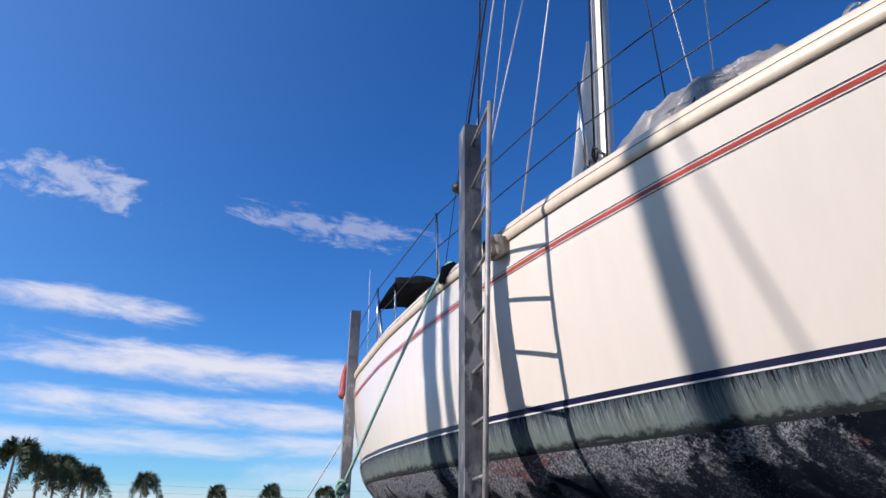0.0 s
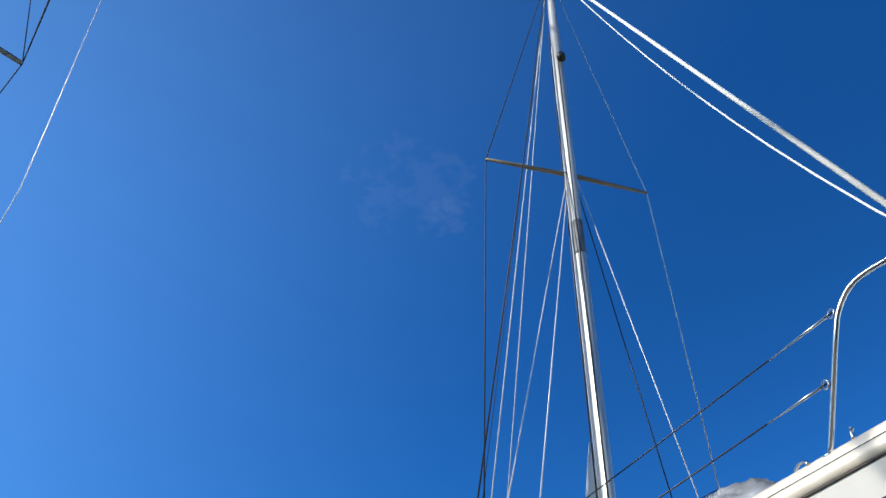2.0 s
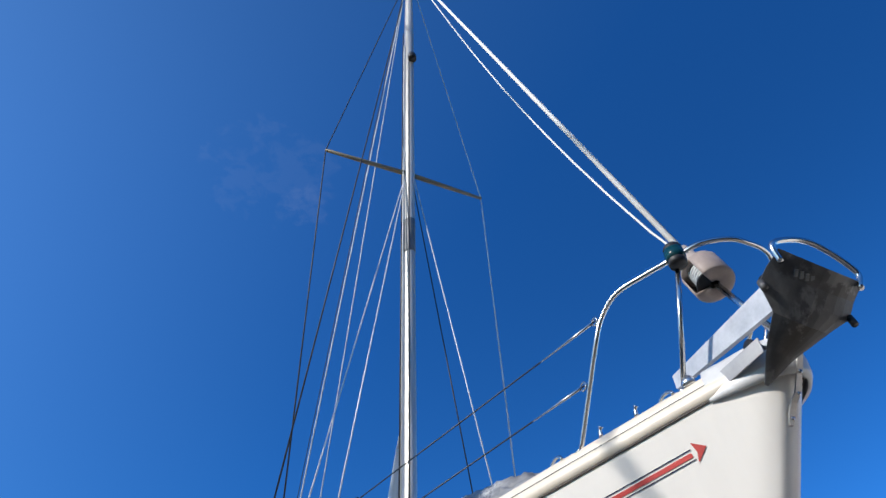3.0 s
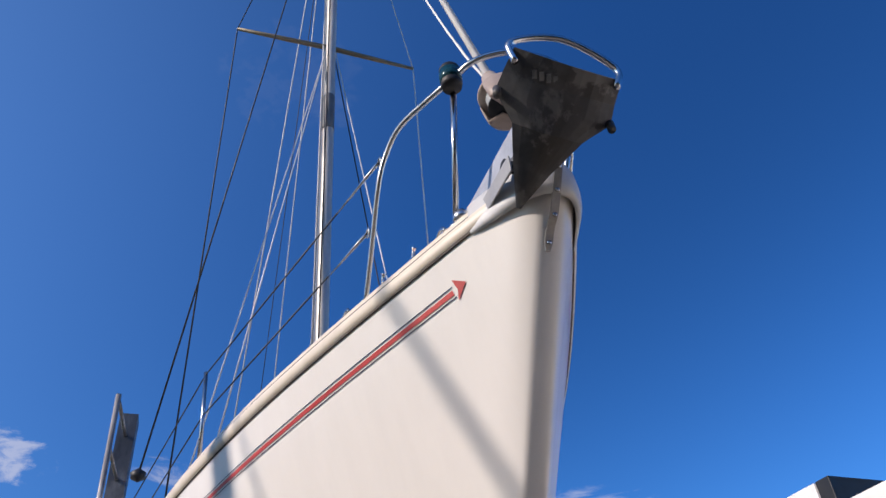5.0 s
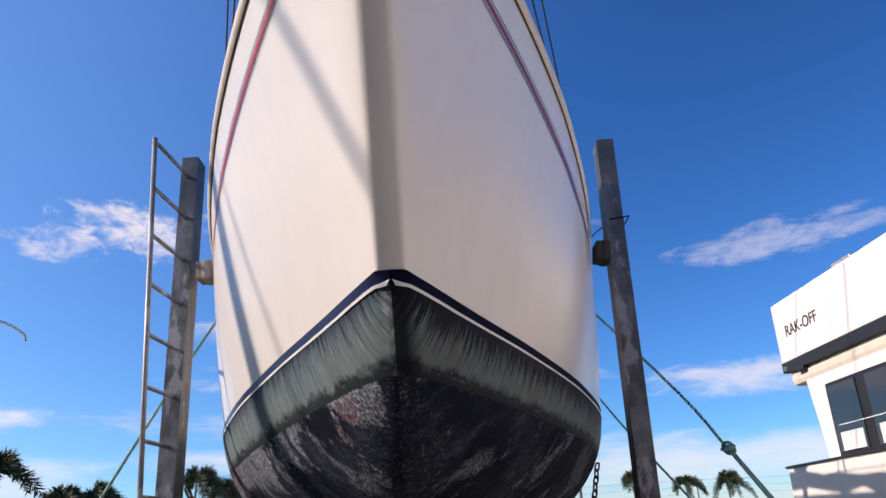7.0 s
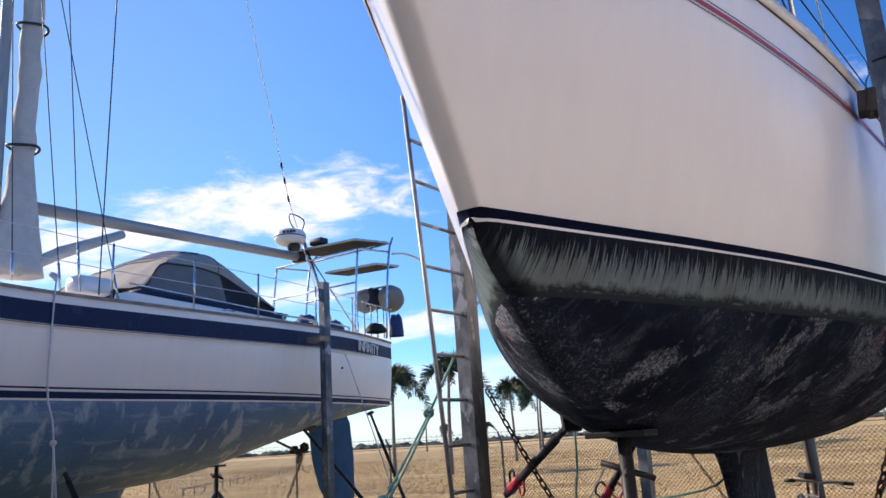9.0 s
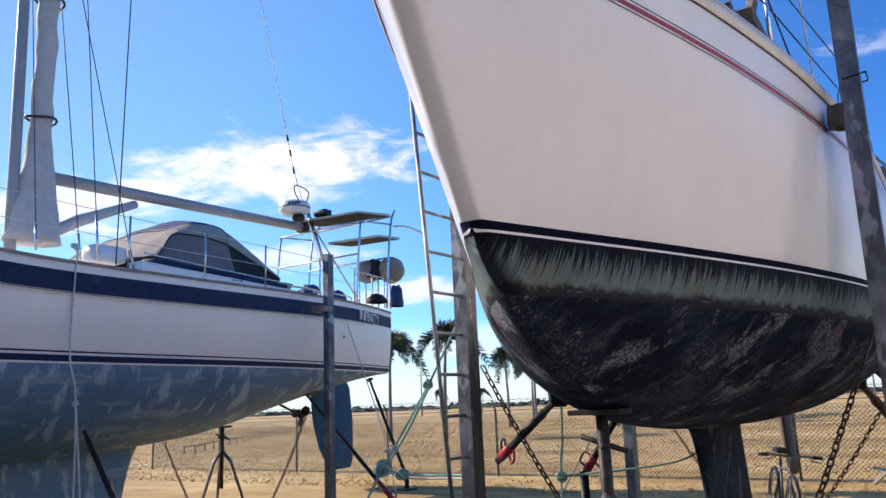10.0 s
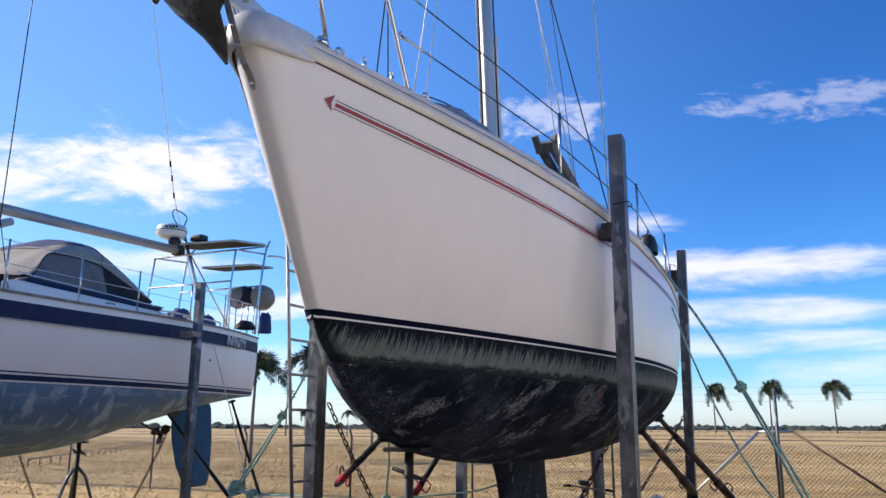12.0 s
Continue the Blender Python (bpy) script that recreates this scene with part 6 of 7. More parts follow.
def prop(top, low, label, red=True, foot=True, board=False, sleeve=None, skin=None, girth=1.0):
    th = thing("shoring_prop", label, "prop", "props under the yachts", m=Matrix.Translation((low[0], low[1], 0)))
    t, l = Vector(top) - Vector((low[0], low[1], 0)), Vector((0, 0, low[2]))
    part("outer_tube", rod([l, l.lerp(t, 0.8)], 0.030 * girth, 10), skin or DARKSTEEL, th)
    part("inner_tube", rod([l.lerp(t, 0.78), t], 0.023 * girth, 10), skin or DARKSTEEL, th)
    part("hull_pad", boxed((-0.055, -0.055, -0.02), (0.055, 0.055, 0.02), 0.008, along(t, t + (t - l))), DARKSTEEL, th)
    if board:
        flat_part("timber_pad", boxed((-0.10, -0.28, -0.03), (0.10, 0.28, 0.05), 0.008, Matrix.Translation(t) @ pose(0, 0, 0, 0, 50, 0)), DARKTIMBER, th, "dark timber pad against the hull")
    if red:
        s = part("screw_sleeve", rod([l.lerp(t, 0.06), l.lerp(t, 0.26)], 0.038 * girth, 12), sleeve or REDPAINT, th, "screw sleeve with loop handles")
        for q in (0.1, 0.22):
            c = l.lerp(t, q)
            ax = (t - l).normalized()
            sd = ax.cross(Vector((0, 0, 1))).normalized()
            u = sd.cross(ax)
            sg = -1 if q > 0.15 else 1
            part("loop_handle", rod(smooth_path([c, c + u * 0.1 * sg, c + u * 0.1 * sg + ax * 0.1, c + ax * 0.1], 4), 0.009, 6), (sleeve or REDPAINT) if q > 0.15 else DARKSTEEL, s)
    if foot:
        part("foot_post", rod([(0, 0, 0.0), l + Vector((0, 0, 0.03))], 0.04, 10), DARKSTEEL, th)
        flat_part("foot_plate", boxed((-0.14, -0.14, 0.0), (0.14, 0.14, 0.035), 0.004), DARKSTEEL, th)
    return th


stand("keel_stand", "screw stand with a flat plate under the forefoot", -0.07, 1.32, 1.45)
stand("hull_stand", "tall tripod stand under the blue yacht", -8.62, 6.1, 1.32)
stand("hull_stand", "dark screw stand under the blue yacht's bilge", -8.98, 6.4, 1.32)
prop((-0.68, 2.10, 1.53), (-1.72, 3.10, 1.06), "black tubular prop with a red screw sleeve, braced to the hull", foot=False)
prop((-0.95, 4.0, 1.47), (-1.42, 4.1, 0.86), "black tubular prop with a red screw sleeve, under the bilge")
prop((0.72, 5.6, 1.57), (1.10, 7.0, 0.79), "rusty brown tubular prop braced against the port bilge", sleeve=RUST, skin=RUST, girth=1.45)
prop((0.78, 6.6, 1.71), (1.56, 7.3, 0.67), "long rusty brown prop braced from the aft post", sleeve=RUST, skin=RUST, girth=1.35)
prop((-7.55, 6.86, 1.86), (-5.2, 6.47, 0.04), "dark steel prop braced against the blue yacht", foot=False, board=True)
prop((-6.85, 2.55, 1.55), (-5.9, 2.6, 0.35), "pale steel prop with a timber pad against the blue yacht", red=False, board=True)
prop((-8.2, 9.4, 2.08), (-7.35, 9.4, 0.23), "slim dark prop under the blue yacht's counter", red=False)
th = thing("square_post", "tall steel post beside the blue yacht", "post", m=Matrix.Translation((-6.22, 6.05, 0)))
flat_part("tube", channel((0, 0, 0), (-0.12, 0.12, 3.88), 0.052, 0.062, 0.008, 1), GALV, th)
flat_part("pad", boxed((-0.28, -0.1, 2.98), (-0.02, 0.1, 3.06), 0.01), TIMBER, th)
th = thing("keel_block", "stacked timber blocks under the fin keel", "timber blocks", m=Matrix.Translation((-0.23, 4.3, 0)))
for k in range(2):
    flat_part("sleeper", boxed((-0.5, -0.3 + 0.35 * k, 0.0), (0.5, -0.05 + 0.35 * k, 0.17), 0.012), TIMBER, th)


def link_mesh(r, w, l):
    bm = bmesh.new()
    pts = []
    for k in range(16):
        a = 2 * math.pi * k / 16
        c, s = math.cos(a), math.sin(a)
        pts.append(Vector((w * c, 0, (l - w) * (1 if s > 0 else -1) * min(1, abs(s) * 3) + w * s)))
    tube(bm, pts + [pts[0]], r, 5, False)
    me = bpy.data.meshes.new("link")
    bm.to_mesh(me)
    bm.free()
    me.materials.append(RUST)
    me.shade_smooth()
    return me


LINK = link_mesh(0.0065, 0.0165, 0.036)


def chain(a, b, sag, label, size=1.0):
    a, b = Vector(a), Vector(b)
    th = thing("chain", label, "chain", "chains under the yachts", m=Matrix.Translation(a))
    n = int((b - a).length / (0.056 * size))
    f = lambda t: (b - a) * t - Vector((0, 0, sag * 4 * t * (1 - t)))
    for k in range(n):
        t = (k + 0.5) / n
        q = (f(min(1, t + 0.01)) - f(max(0, t - 0.01))).to_track_quat("Z", "Y").to_matrix().to_4x4()
        o = new("link", LINK)
        o.parent = th
        o.matrix_basis = Matrix.Translation(f(t)) @ q @ pose(0, 0, 0, 0, 0, 90 * (k % 2) + 20) @ Matrix.Diagonal((size, size, size, 1))
    return th


chain((-1.54, 2.62, 1.80), (-0.55, 2.5, 0.35), 0.06, "rusty steel chain slung from the ladder post")
chain((1.06, 7.1, 1.80), (0.05, 7.1, 0.30), 0.06, "rusty steel chain slung from the aft post")
chain((1.05, 3.2, 1.86), (0.55, 1.95, 0.45), 0.03, "rusty steel chain slung under the hull beside the keel")
chain((-1.2, 6.0, 1.22), (-0.55, 6.0, 0.25), 0.03, "thin rusty chain behind the keel", 0.75)
chain((-7.42, 6.8, 1.44), (-8.2, 6.8, 0.1), 0.05, "rusty chain under the blue yacht", 1.1)
chain((-8.2, 4.6, 1.35), (-7.4, 4.7, 0.1), 0.05, "rusty chain hanging by the blue keel", 0.9)


# ---- ropes ----
def rope(pts, r, mat, label, knots=(), loops=()):
    pts = [Vector(p) for p in pts]
    th = thing("rope", label, "rope", "mooring ropes", m=Matrix.Translation(pts[0]))
    part("line", rod([p - pts[0] for p in smooth_path(pts, 4)], r, 6), mat, th)
    rnd = random.Random(len(pts) * 7 + int(pts[0].x * 10))
    for c, size, n in knots:
        bm = bmesh.new()
        c = Vector(c) - pts[0]
        for k in range(n):
            ax = Vector((rnd.uniform(-1, 1), rnd.uniform(-1, 1), rnd.uniform(-1, 1))).normalized()
            u = ax.orthogonal().normalized()
            v = ax.cross(u)
            rr = size * rnd.uniform(0.55, 1.0)
            o = c + Vector((rnd.uniform(-1, 1), rnd.uniform(-1, 1), rnd.uniform(-1, 1))) * size * 0.3
            tube(bm, [o + rr * (math.cos(t) * u + math.sin(t) * v) for t in (2 * math.pi * j / 12 for j in range(13))], r, 5)
        part("knot", bm, mat, th)
    return th


K, LOOP = (-2.62, 2.73, 1.02), (-2.28, 2.96, 1.7)
rope([(-1.50, 3.40, 3.36), (-1.58, 3.44, 3.28), (-1.95, 3.19, 2.47), LOOP], 0.011, ROPE_GREEN, "pale green rope led down from the rail", ((LOOP, 0.04, 4),))
rope([LOOP, (-2.45, 2.845, 1.36), K], 0.010, ROPE_GREEN, "pale green rope doubled down to a knot", ((K, 0.065, 12),))
rope([(-2.26, 2.94, 1.68), (-2.41, 2.83, 1.34), (-2.60, 2.72, 0.99)], 0.010, ROPE_GREEN, "second part of the doubled green rope")
rope([K, (-2.3, 2.66, 0.98), (-1.95, 2.58, 0.99), (-1.64, 2.52, 1.0)], 0.010, ROPE_GREEN, "pale green rope tied across to the ladder post", (((-2.38, 2.67, 0.98), 0.045, 7),))
rope([(-2.60, 2.72, 1.0), (-2.3, 2.66, 0.955), (-1.95, 2.58, 0.965), (-1.64, 2.52, 0.975)], 0.008, ROPE_WHITE, "pale line tied alongside the green rope")
rope([K, (-2.8, 2.6, 0.6), (-3.0, 2.5, 0.03)], 0.010, ROPE_GREEN, "green rope tail led down to the yard")
rope([(1.03, 2.3, 1.10), (1.12, 2.27, 1.09), (1.30, 2.27, 1.09), (1.42, 2.4, 1.09), (1.7, 4.5, 0.94), (2.1, 7.3, 0.70)], 0.010, ROPE_WHITE, "white rope knotted round the post", (((1.36, 2.32, 1.10), 0.035, 6),))
rope([(-1.47, 8.0, 3.2), (-2.2, 7.6, 1.9), (-3.2, 7.2, 0.2)], 0.009, ROPE_WHITE, "thin pale rope from the stern down to the yard")
rope([(-0.75, 2.3, 1.60), (-0.9, 2.6, 1.25), (-1.0, 2.75, 1.0), (-1.1, 2.9, 0.05)], 0.009, ROPE_GREEN, "green rope hanging under the hull", (((-1.0, 2.75, 0.98), 0.04, 5),))
rope([(-1.0, 2.75, 0.98), (-0.3, 3.2, 1.05), (-0.4, 4.4, 1.12)], 0.008, ROPE_GREEN, "green rope stretched under the keel")
rope([(-5.95, 1.9, 3.30), (-5.98, 1.9, 2.2), (-5.9, 1.95, 1.68), (-5.9, 2.0, 0.03)], 0.010, ROPE_WHITE, "white rope hanging down the blue yacht's side", (((-5.9, 1.95, 1.68), 0.03, 4), ((-6.0, 1.9, 3.30), 0.05, 5)))
rope([(-5.9, 1.95, 1.66), (-5.84, 2.0, 0.9), (-5.82, 2.05, 0.03)], 0.010, ROPE_WHITE, "doubled white rope end beside the blue yacht")
rope([(-7.05, 7.3, 3.2), (-6.6, 7.4, 1.9), (-6.2, 7.4, 0.85), (-6.15, 7.5, 0.05)], 0.008, ROPE_WHITE, "thin line led down from the blue yacht's quarter", (((-6.2, 7.4, 0.86), 0.05, 5),))
R1, R2 = (1.93, 3.18, 1.91), (2.36, 2.72, 0.98)
rope([(1.10, 4.08, 3.34), (1.20, 3.96, 3.22), (1.727, 3.40, 2.33), R1], 0.011, ROPE_GREEN, "grey-green rope led from the port rail", ((R1, 0.045, 5),))
rope([R1, (2.14, 2.96, 1.46), R2], 0.010, ROPE_GREEN, "grey-green rope doubled down to a coil", ((R2, 0.075, 14),))
rope([(1.96, 3.17, 1.88), (2.19, 2.97, 1.42), (2.41, 2.74, 0.96)], 0.010, ROPE_GREEN, "second part of the doubled rope")
rope([(1.13, 5.2, 3.1), (1.55, 4.1, 2.05), (2.0, 3.2, 1.2), (2.34, 2.74, 0.95)], 0.009, ROPE_GREEN, "thin pale rope from the port quarter to the coil")
rope([R2, (2.42, 2.66, 0.5), (2.5, 2.6, 0.03)], 0.012, ROPE_WHITE, "rope tail led down to the yard")


# ---- bicycle under the hull ----
def build_bicycle():
    th = thing("bicycle", "old grey bicycle leaning under the stern", "bicycle", m=pose(-0.15, 6.26, 0, 0, 6, 20))
    chrome, dark = worn("dull chrome", (0.25, 0.25, 0.25), 0.4, 0.7), BLACK
    for name, y in (("front_wheel", -0.05), ("rear_wheel", 1.0)):
        w = part(name, rod([(0, y + 0.33 * math.cos(a), 0.34 + 0.33 * math.sin(a)) for a in (2 * math.pi * k / 32 for k in range(33))], 0.019, 8), dark, th)
        part("rim", rod([(0, y + 0.305 * math.cos(a), 0.34 + 0.305 * math.sin(a)) for a in (2 * math.pi * k / 32 for k in range(33))], 0.009, 6), chrome, w)
        bm = bmesh.new()
        for k in range(14):
            a = 2 * math.pi * k / 14
            tube(bm, [(0.02 * (-1) ** k, y, 0.34), (0, y + 0.3 * math.cos(a), 0.34 + 0.3 * math.sin(a))], 0.0015, 3)
        part("spokes", bm, chrome, w)
    fr = worn("faded bicycle paint", (0.10, 0.10, 0.11), 0.4, 0.2, 0.3)
    for a, b in (((0, 0.06, 0.72), (0, 0.60, 0.70)), ((0, 0.08, 0.60), (0, 0.52, 0.30)), ((0, 0.62, 0.78), (0, 0.52, 0.30)), ((0, 0.52, 0.30), (0, 1.0, 0.34)), ((0, 0.60, 0.68), (0, 1.0, 0.34))):
        part("frame_tube", rod([a, b], 0.015, 8), fr, th)
    part("fork", rod([(0, 0.10, 0.80), (0, 0.06, 0.6), (0.04, -0.05, 0.34)], 0.013, 8), fr, th)
    part("fork", rod([(0, 0.06, 0.6), (-0.04, -0.05, 0.34)], 0.011, 8), fr, th)
    part("stem", rod([(0, 0.10, 0.78), (0, 0.04, 0.86)], 0.014, 8), chrome, th)
    bar = part("handlebar", rod(smooth_path([(-0.30, 0.10, 0.86), (-0.16, 0.05, 0.87), (0, 0.03, 0.86), (0.16, 0.05, 0.87), (0.30, 0.10, 0.86)], 4), 0.012, 8), chrome, th)
    for s in (-1, 1):
        part("grip", rod([(s * 0.21, 0.07, 0.865), (s * 0.31, 0.105, 0.86)], 0.018, 8), dark, bar)
        part("brake_lever", rod([(s * 0.16, 0.03, 0.86), (s * 0.20, -0.02, 0.83), (s * 0.28, 0.02, 0.82)], 0.006, 6), chrome, bar)
    part("saddle", boxed((-0.07, 0.5, 0.86), (0.07, 0.76, 0.92), 0.03), dark, th)
    part("seat_post", rod([(0, 0.62, 0.76), (0, 0.63, 0.88)], 0.013, 8), chrome, th)


build_bicycle()


# ---- fence ----
FY = 12.2


def build_fence():
    th = thing("chain_link_fence", "galvanised chain-link fence with barbed wire on top", "fence", m=Matrix.Translation((0, FY, 0)))
    wire = worn("dull fence wire", (0.065, 0.06, 0.055), 0.6, 0.3, 0.2)
    x0, x1, top, cell = -19.0, 9.0, 1.34, 0.075
    n = int((x1 - x0) / cell)
    rows = int(top / cell)
    vs, fs = [], []
    hw = 0.0042
    for k in range(n):
        for s in (0, 1):
            base = len(vs)
            for j in range(rows + 1):
                x = x0 + cell * (k + ((j + s) % 2))
                z = 0.03 + j * cell
                yy = 0.004 * (1 if s else -1)
                vs += [(x - hw, yy, z), (x + hw, yy, z), (x, yy + 0.007, z)]
            for j in range(rows):
                a = base + 3 * j
                for c in range(3):
                    fs.append((a + c, a + (c + 1) % 3, a + 3 + (c + 1) % 3, a + 3 + c))
    me = bpy.data.meshes.new("wire_mesh")
    me.from_pydata(vs, [], fs)
    me.materials.append(wire)
    ob = new("wire_mesh", me)
    ob.parent = th
    for x in range(-19, 10, 3):
        part("post", rod([(x, 0.04, 0), (x, 0.04, 1.36), (x, -0.10, 1.60)], 0.024, 8), GALV, th)
    for z, y in ((1.37, 0.0),):
        part("top_wire", rod([(x0, y, z), (x1, y, z)], 0.006, 5), wire, th)
    for k, (z, y) in enumerate(((1.44, 0.0), (1.52, -0.05), (1.59, -0.09))):
        part("barbed_wire", rod([(x0 + 0.5 * j, y, z - 0.01 * (j % 6 == 3)) for j in range(57)], 0.004, 4), wire, th)
        bm = bmesh.new()
        for j in range(186):
            x = x0 + 0.15 * j + 0.04 * k
            tube(bm, [(x, y - 0.015, z - 0.02), (x, y + 0.015, z + 0.02)], 0.003, 3)
            tube(bm, [(x + 0.01, y - 0.015, z + 0.02), (x + 0.01, y + 0.015, z - 0.02)], 0.003, 3)
        tagged(part("barbs", bm, wire, th), kind="stuff")
    return th


build_fence()
fr = thing("pipe_brace", "galvanised pipe brace frame by the fence", "brace", m=Matrix.Translation((2.05, 11.9, 0)))
part("upright", rod([(0.0, 0, 0), (0.02, 0, 2.30)], 0.03, 10), GALV, fr)
part("cross_pipe", rod([(-0.30, 0, 1.52), (0.26, 0, 1.53)], 0.026, 8), ALU, fr)
part("sloping_pipe", rod([(-0.30, 0, 1.52), (-1.9, -0.1, 0.03)], 0.028, 8), ALU, fr)
part("sloping_pipe", rod([(0.26, 0, 1.53), (2.3, -0.1, 0.03)], 0.022, 8), RUST, fr)


# ---- palms and far ground ----
def palm(name, height, spread, seed, lean=0.0):
    th = thing(name, "slender palm with windblown green fronds beyond the fence", "palm tree", "palms beyond the fence")
    r = random.Random(seed)
    top = Vector((lean * height, 0.02 * height, height))
    part("trunk", rod(smooth_path([(0, 0, 0), (lean * height * 0.35, 0, height * 0.5), top], 5), [0.085 * (1.25 - 0.55 * k / 10) for k in range(11)], 8), BARK, th)
    part("crown_shaft", rod([top - Vector((0, 0, 0.5)), top + Vector((0, 0, 0.15))], [0.06, 0.045], 8), FROND, th)
    bm = bmesh.new()
    nf = 11
    wind = Vector((0.45, 0.12, 0.02))
    for k in range(nf):
        az = k * 2.4 + r.uniform(-0.35, 0.35)
        el = (1.25, 0.95, 0.6, 0.35)[k % 4] + r.uniform(-0.15, 0.15)
        L = spread * r.uniform(0.85, 1.1)
        d = Vector((math.cos(az), math.sin(az), 0))
        n = 22
        pts = [top + d * (L * f * math.cos(el) * (1 - 0.12 * f)) + Vector((0, 0, L * (math.sin(el) * f - 0.95 * f ** 2.3))) + wind * (0.35 * L * f * f) for f in (j / n for j in range(n + 1))]
        tube(bm, pts[::2], [0.03 - 0.022 * q / 11 for q in range(12)], 4, False)
        for j in range(2, n + 1):
            f = j / n
            t = (pts[min(n, j + 1)] - pts[j - 1]).normalized()
            u = t.orthogonal().normalized()
            v = t.cross(u)
            ll = 0.2 * spread * (math.sin(math.pi * min(1, 0.12 + f * 0.80)) ** 0.6)
            for q in range(9):
                a = 6.283 * (q + r.random()) / 9
                out = u * math.cos(a) + v * math.sin(a)
                o = pts[j] + t * r.uniform(-0.5, 0.5) * L / n
                tip = o + out * ll * r.uniform(0.6, 1.05) + t * ll * r.uniform(0.5, 1.0) + Vector((0, 0, -0.06 * ll)) + wind * ll * 0.2
                w = t * (0.026 * spread)
                m2 = o.lerp(tip, 0.55)
                p = [bm.verts.new(x) for x in (o - w * 0.4, o + w * 0.4, m2 + w * 0.5, m2 - w * 0.5, tip)]
                bm.faces.new((p[0], p[1], p[2], p[3]))
                bm.faces.new((p[3], p[2], p[4]))
    part("crown", bm, FROND, th, smooth=False)
    return th


proto = [palm("palm_tree", 4.6, 2.2, 3), palm("palm_tree", 4.6, 2.1, 9, 0.02), palm("palm_tree", 4.6, 2.3, 21, -0.03), palm("palm_tree", 4.6, 2.75, 33)]
spots = [(-20.8, 26.3, 4.3), (-18.7, 27.8, 4.7), (-22.9, 41.6, 4.35), (-22.3, 44.2, 4.7), 
         (-15.1, 40.4, 4.9), (-15.2, 46.2, 4.6), (-15.2, 49.6, 4.9), (-14.7, 51.3, 4.6), (-14.5, 54.6, 4.6), (-12.5, 65.5, 5.0),
         (18.1, 65.5, 4.6), (21.4, 64.6, 4.6), (14.9, 71.5, 5.4), (-64.8, 108.0, 3.6), (-65.1, 96.0, 3.4), (-26.5, 52.0, 4.6),
         (-17.2, 236.7, 11.4), (-1.9, 236.7, 11.9), (14.6, 236.7, 11.7)]
for n, (x, y, h) in enumerate(spots):
    k = n % 3 if y < 200 else 3
    c = copy_thing(proto[k], pose(x, y, 0, 0, 0, (-1) ** n * 14 * (n % 4)) @ Matrix.Diagonal((h / 4.6,) * 3 + (1,)))
    c.matrix_basis = pose(x, y, 0, 0, 0, (-1) ** n * 14 * (n % 4)) @ Matrix.Diagonal((h / 4.6,) * 3 + (1,))
for p in proto:
    for o in (*p.children_recursive, p):
        bpy.data.objects.remove(o)


def build_treeline():
    """Low far scrub on the horizon, many small clumps."""
    bm = bmesh.new()
    r = random.Random(11)
    for k in range(1500):
        a = radians(-75 + 130 * r.random())
        D = r.uniform(420, 700)
        c = Vector((D * math.sin(a), D * math.cos(a), 0))
        w, h = r.uniform(2, 6), r.uniform(0.9, 2.6) * (1.5 if r.random() < 0.1 else 1)
        rows = []
        for i in range(4):
            f = i / 3
            rows.append([c + Vector((w * math.cos(t) * math.cos(f * 1.5) * r.uniform(0.7, 1.2), w * math.sin(t) * math.cos(f * 1.5), h * math.sin(f * 1.5) * r.uniform(0.75, 1.2))) for t in (2 * math.pi * j / 6 for j in range(6))])
        grid_mesh(bm, rows, closed=True)
    return tagged(part("far_scrub", bm, worn("far scrub green", (0.05, 0.062, 0.045), 0.9, var=0.35, scale=0.05), smooth=False), "dark low scrub along the far edge of the field", "bushes", kind="stuff")


build_treeline()


def build_grass():
    """Tufts of dry grass beyond the fence."""
    r = random.Random(5)
    vs, fs = [], []
    for k in range(46000):
        u = r.random()
        y = 9.6 + 48 * u ** 1.4
        x = r.uniform(-34 - 1.3 * (y - 12), 10 + 0.2 * (y - 12))
        h = r.uniform(0.012, 0.05) * (1 + y * 0.01) * (2.0 if r.random() < 0.06 else 1)
        for q in range(3):
            a = r.uniform(0, 6.28)
            w = 0.005 + y * 0.0004
            dx, dy = math.cos(a) * w, math.sin(a) * w
            lx, ly = r.uniform(-0.08, 0.12), r.uniform(-0.06, 0.06)
            b = len(vs)
            vs += [(x - dx, y - dy, 0), (x + dx, y + dy, 0), (x + lx, y + ly, h)]
            fs.append((b, b + 1, b + 2))
    me = bpy.data.meshes.new("dry_grass")
    me.from_pydata(vs, [], fs)
    me.materials.append(worn("straw grass", (0.62, 0.43, 0.18), 0.9, var=0.3, scale=0.8))
    return tagged(new("dry_grass", me), "tufts of dry straw-coloured grass beyond the fence", "grass", kind="stuff")


build_grass()


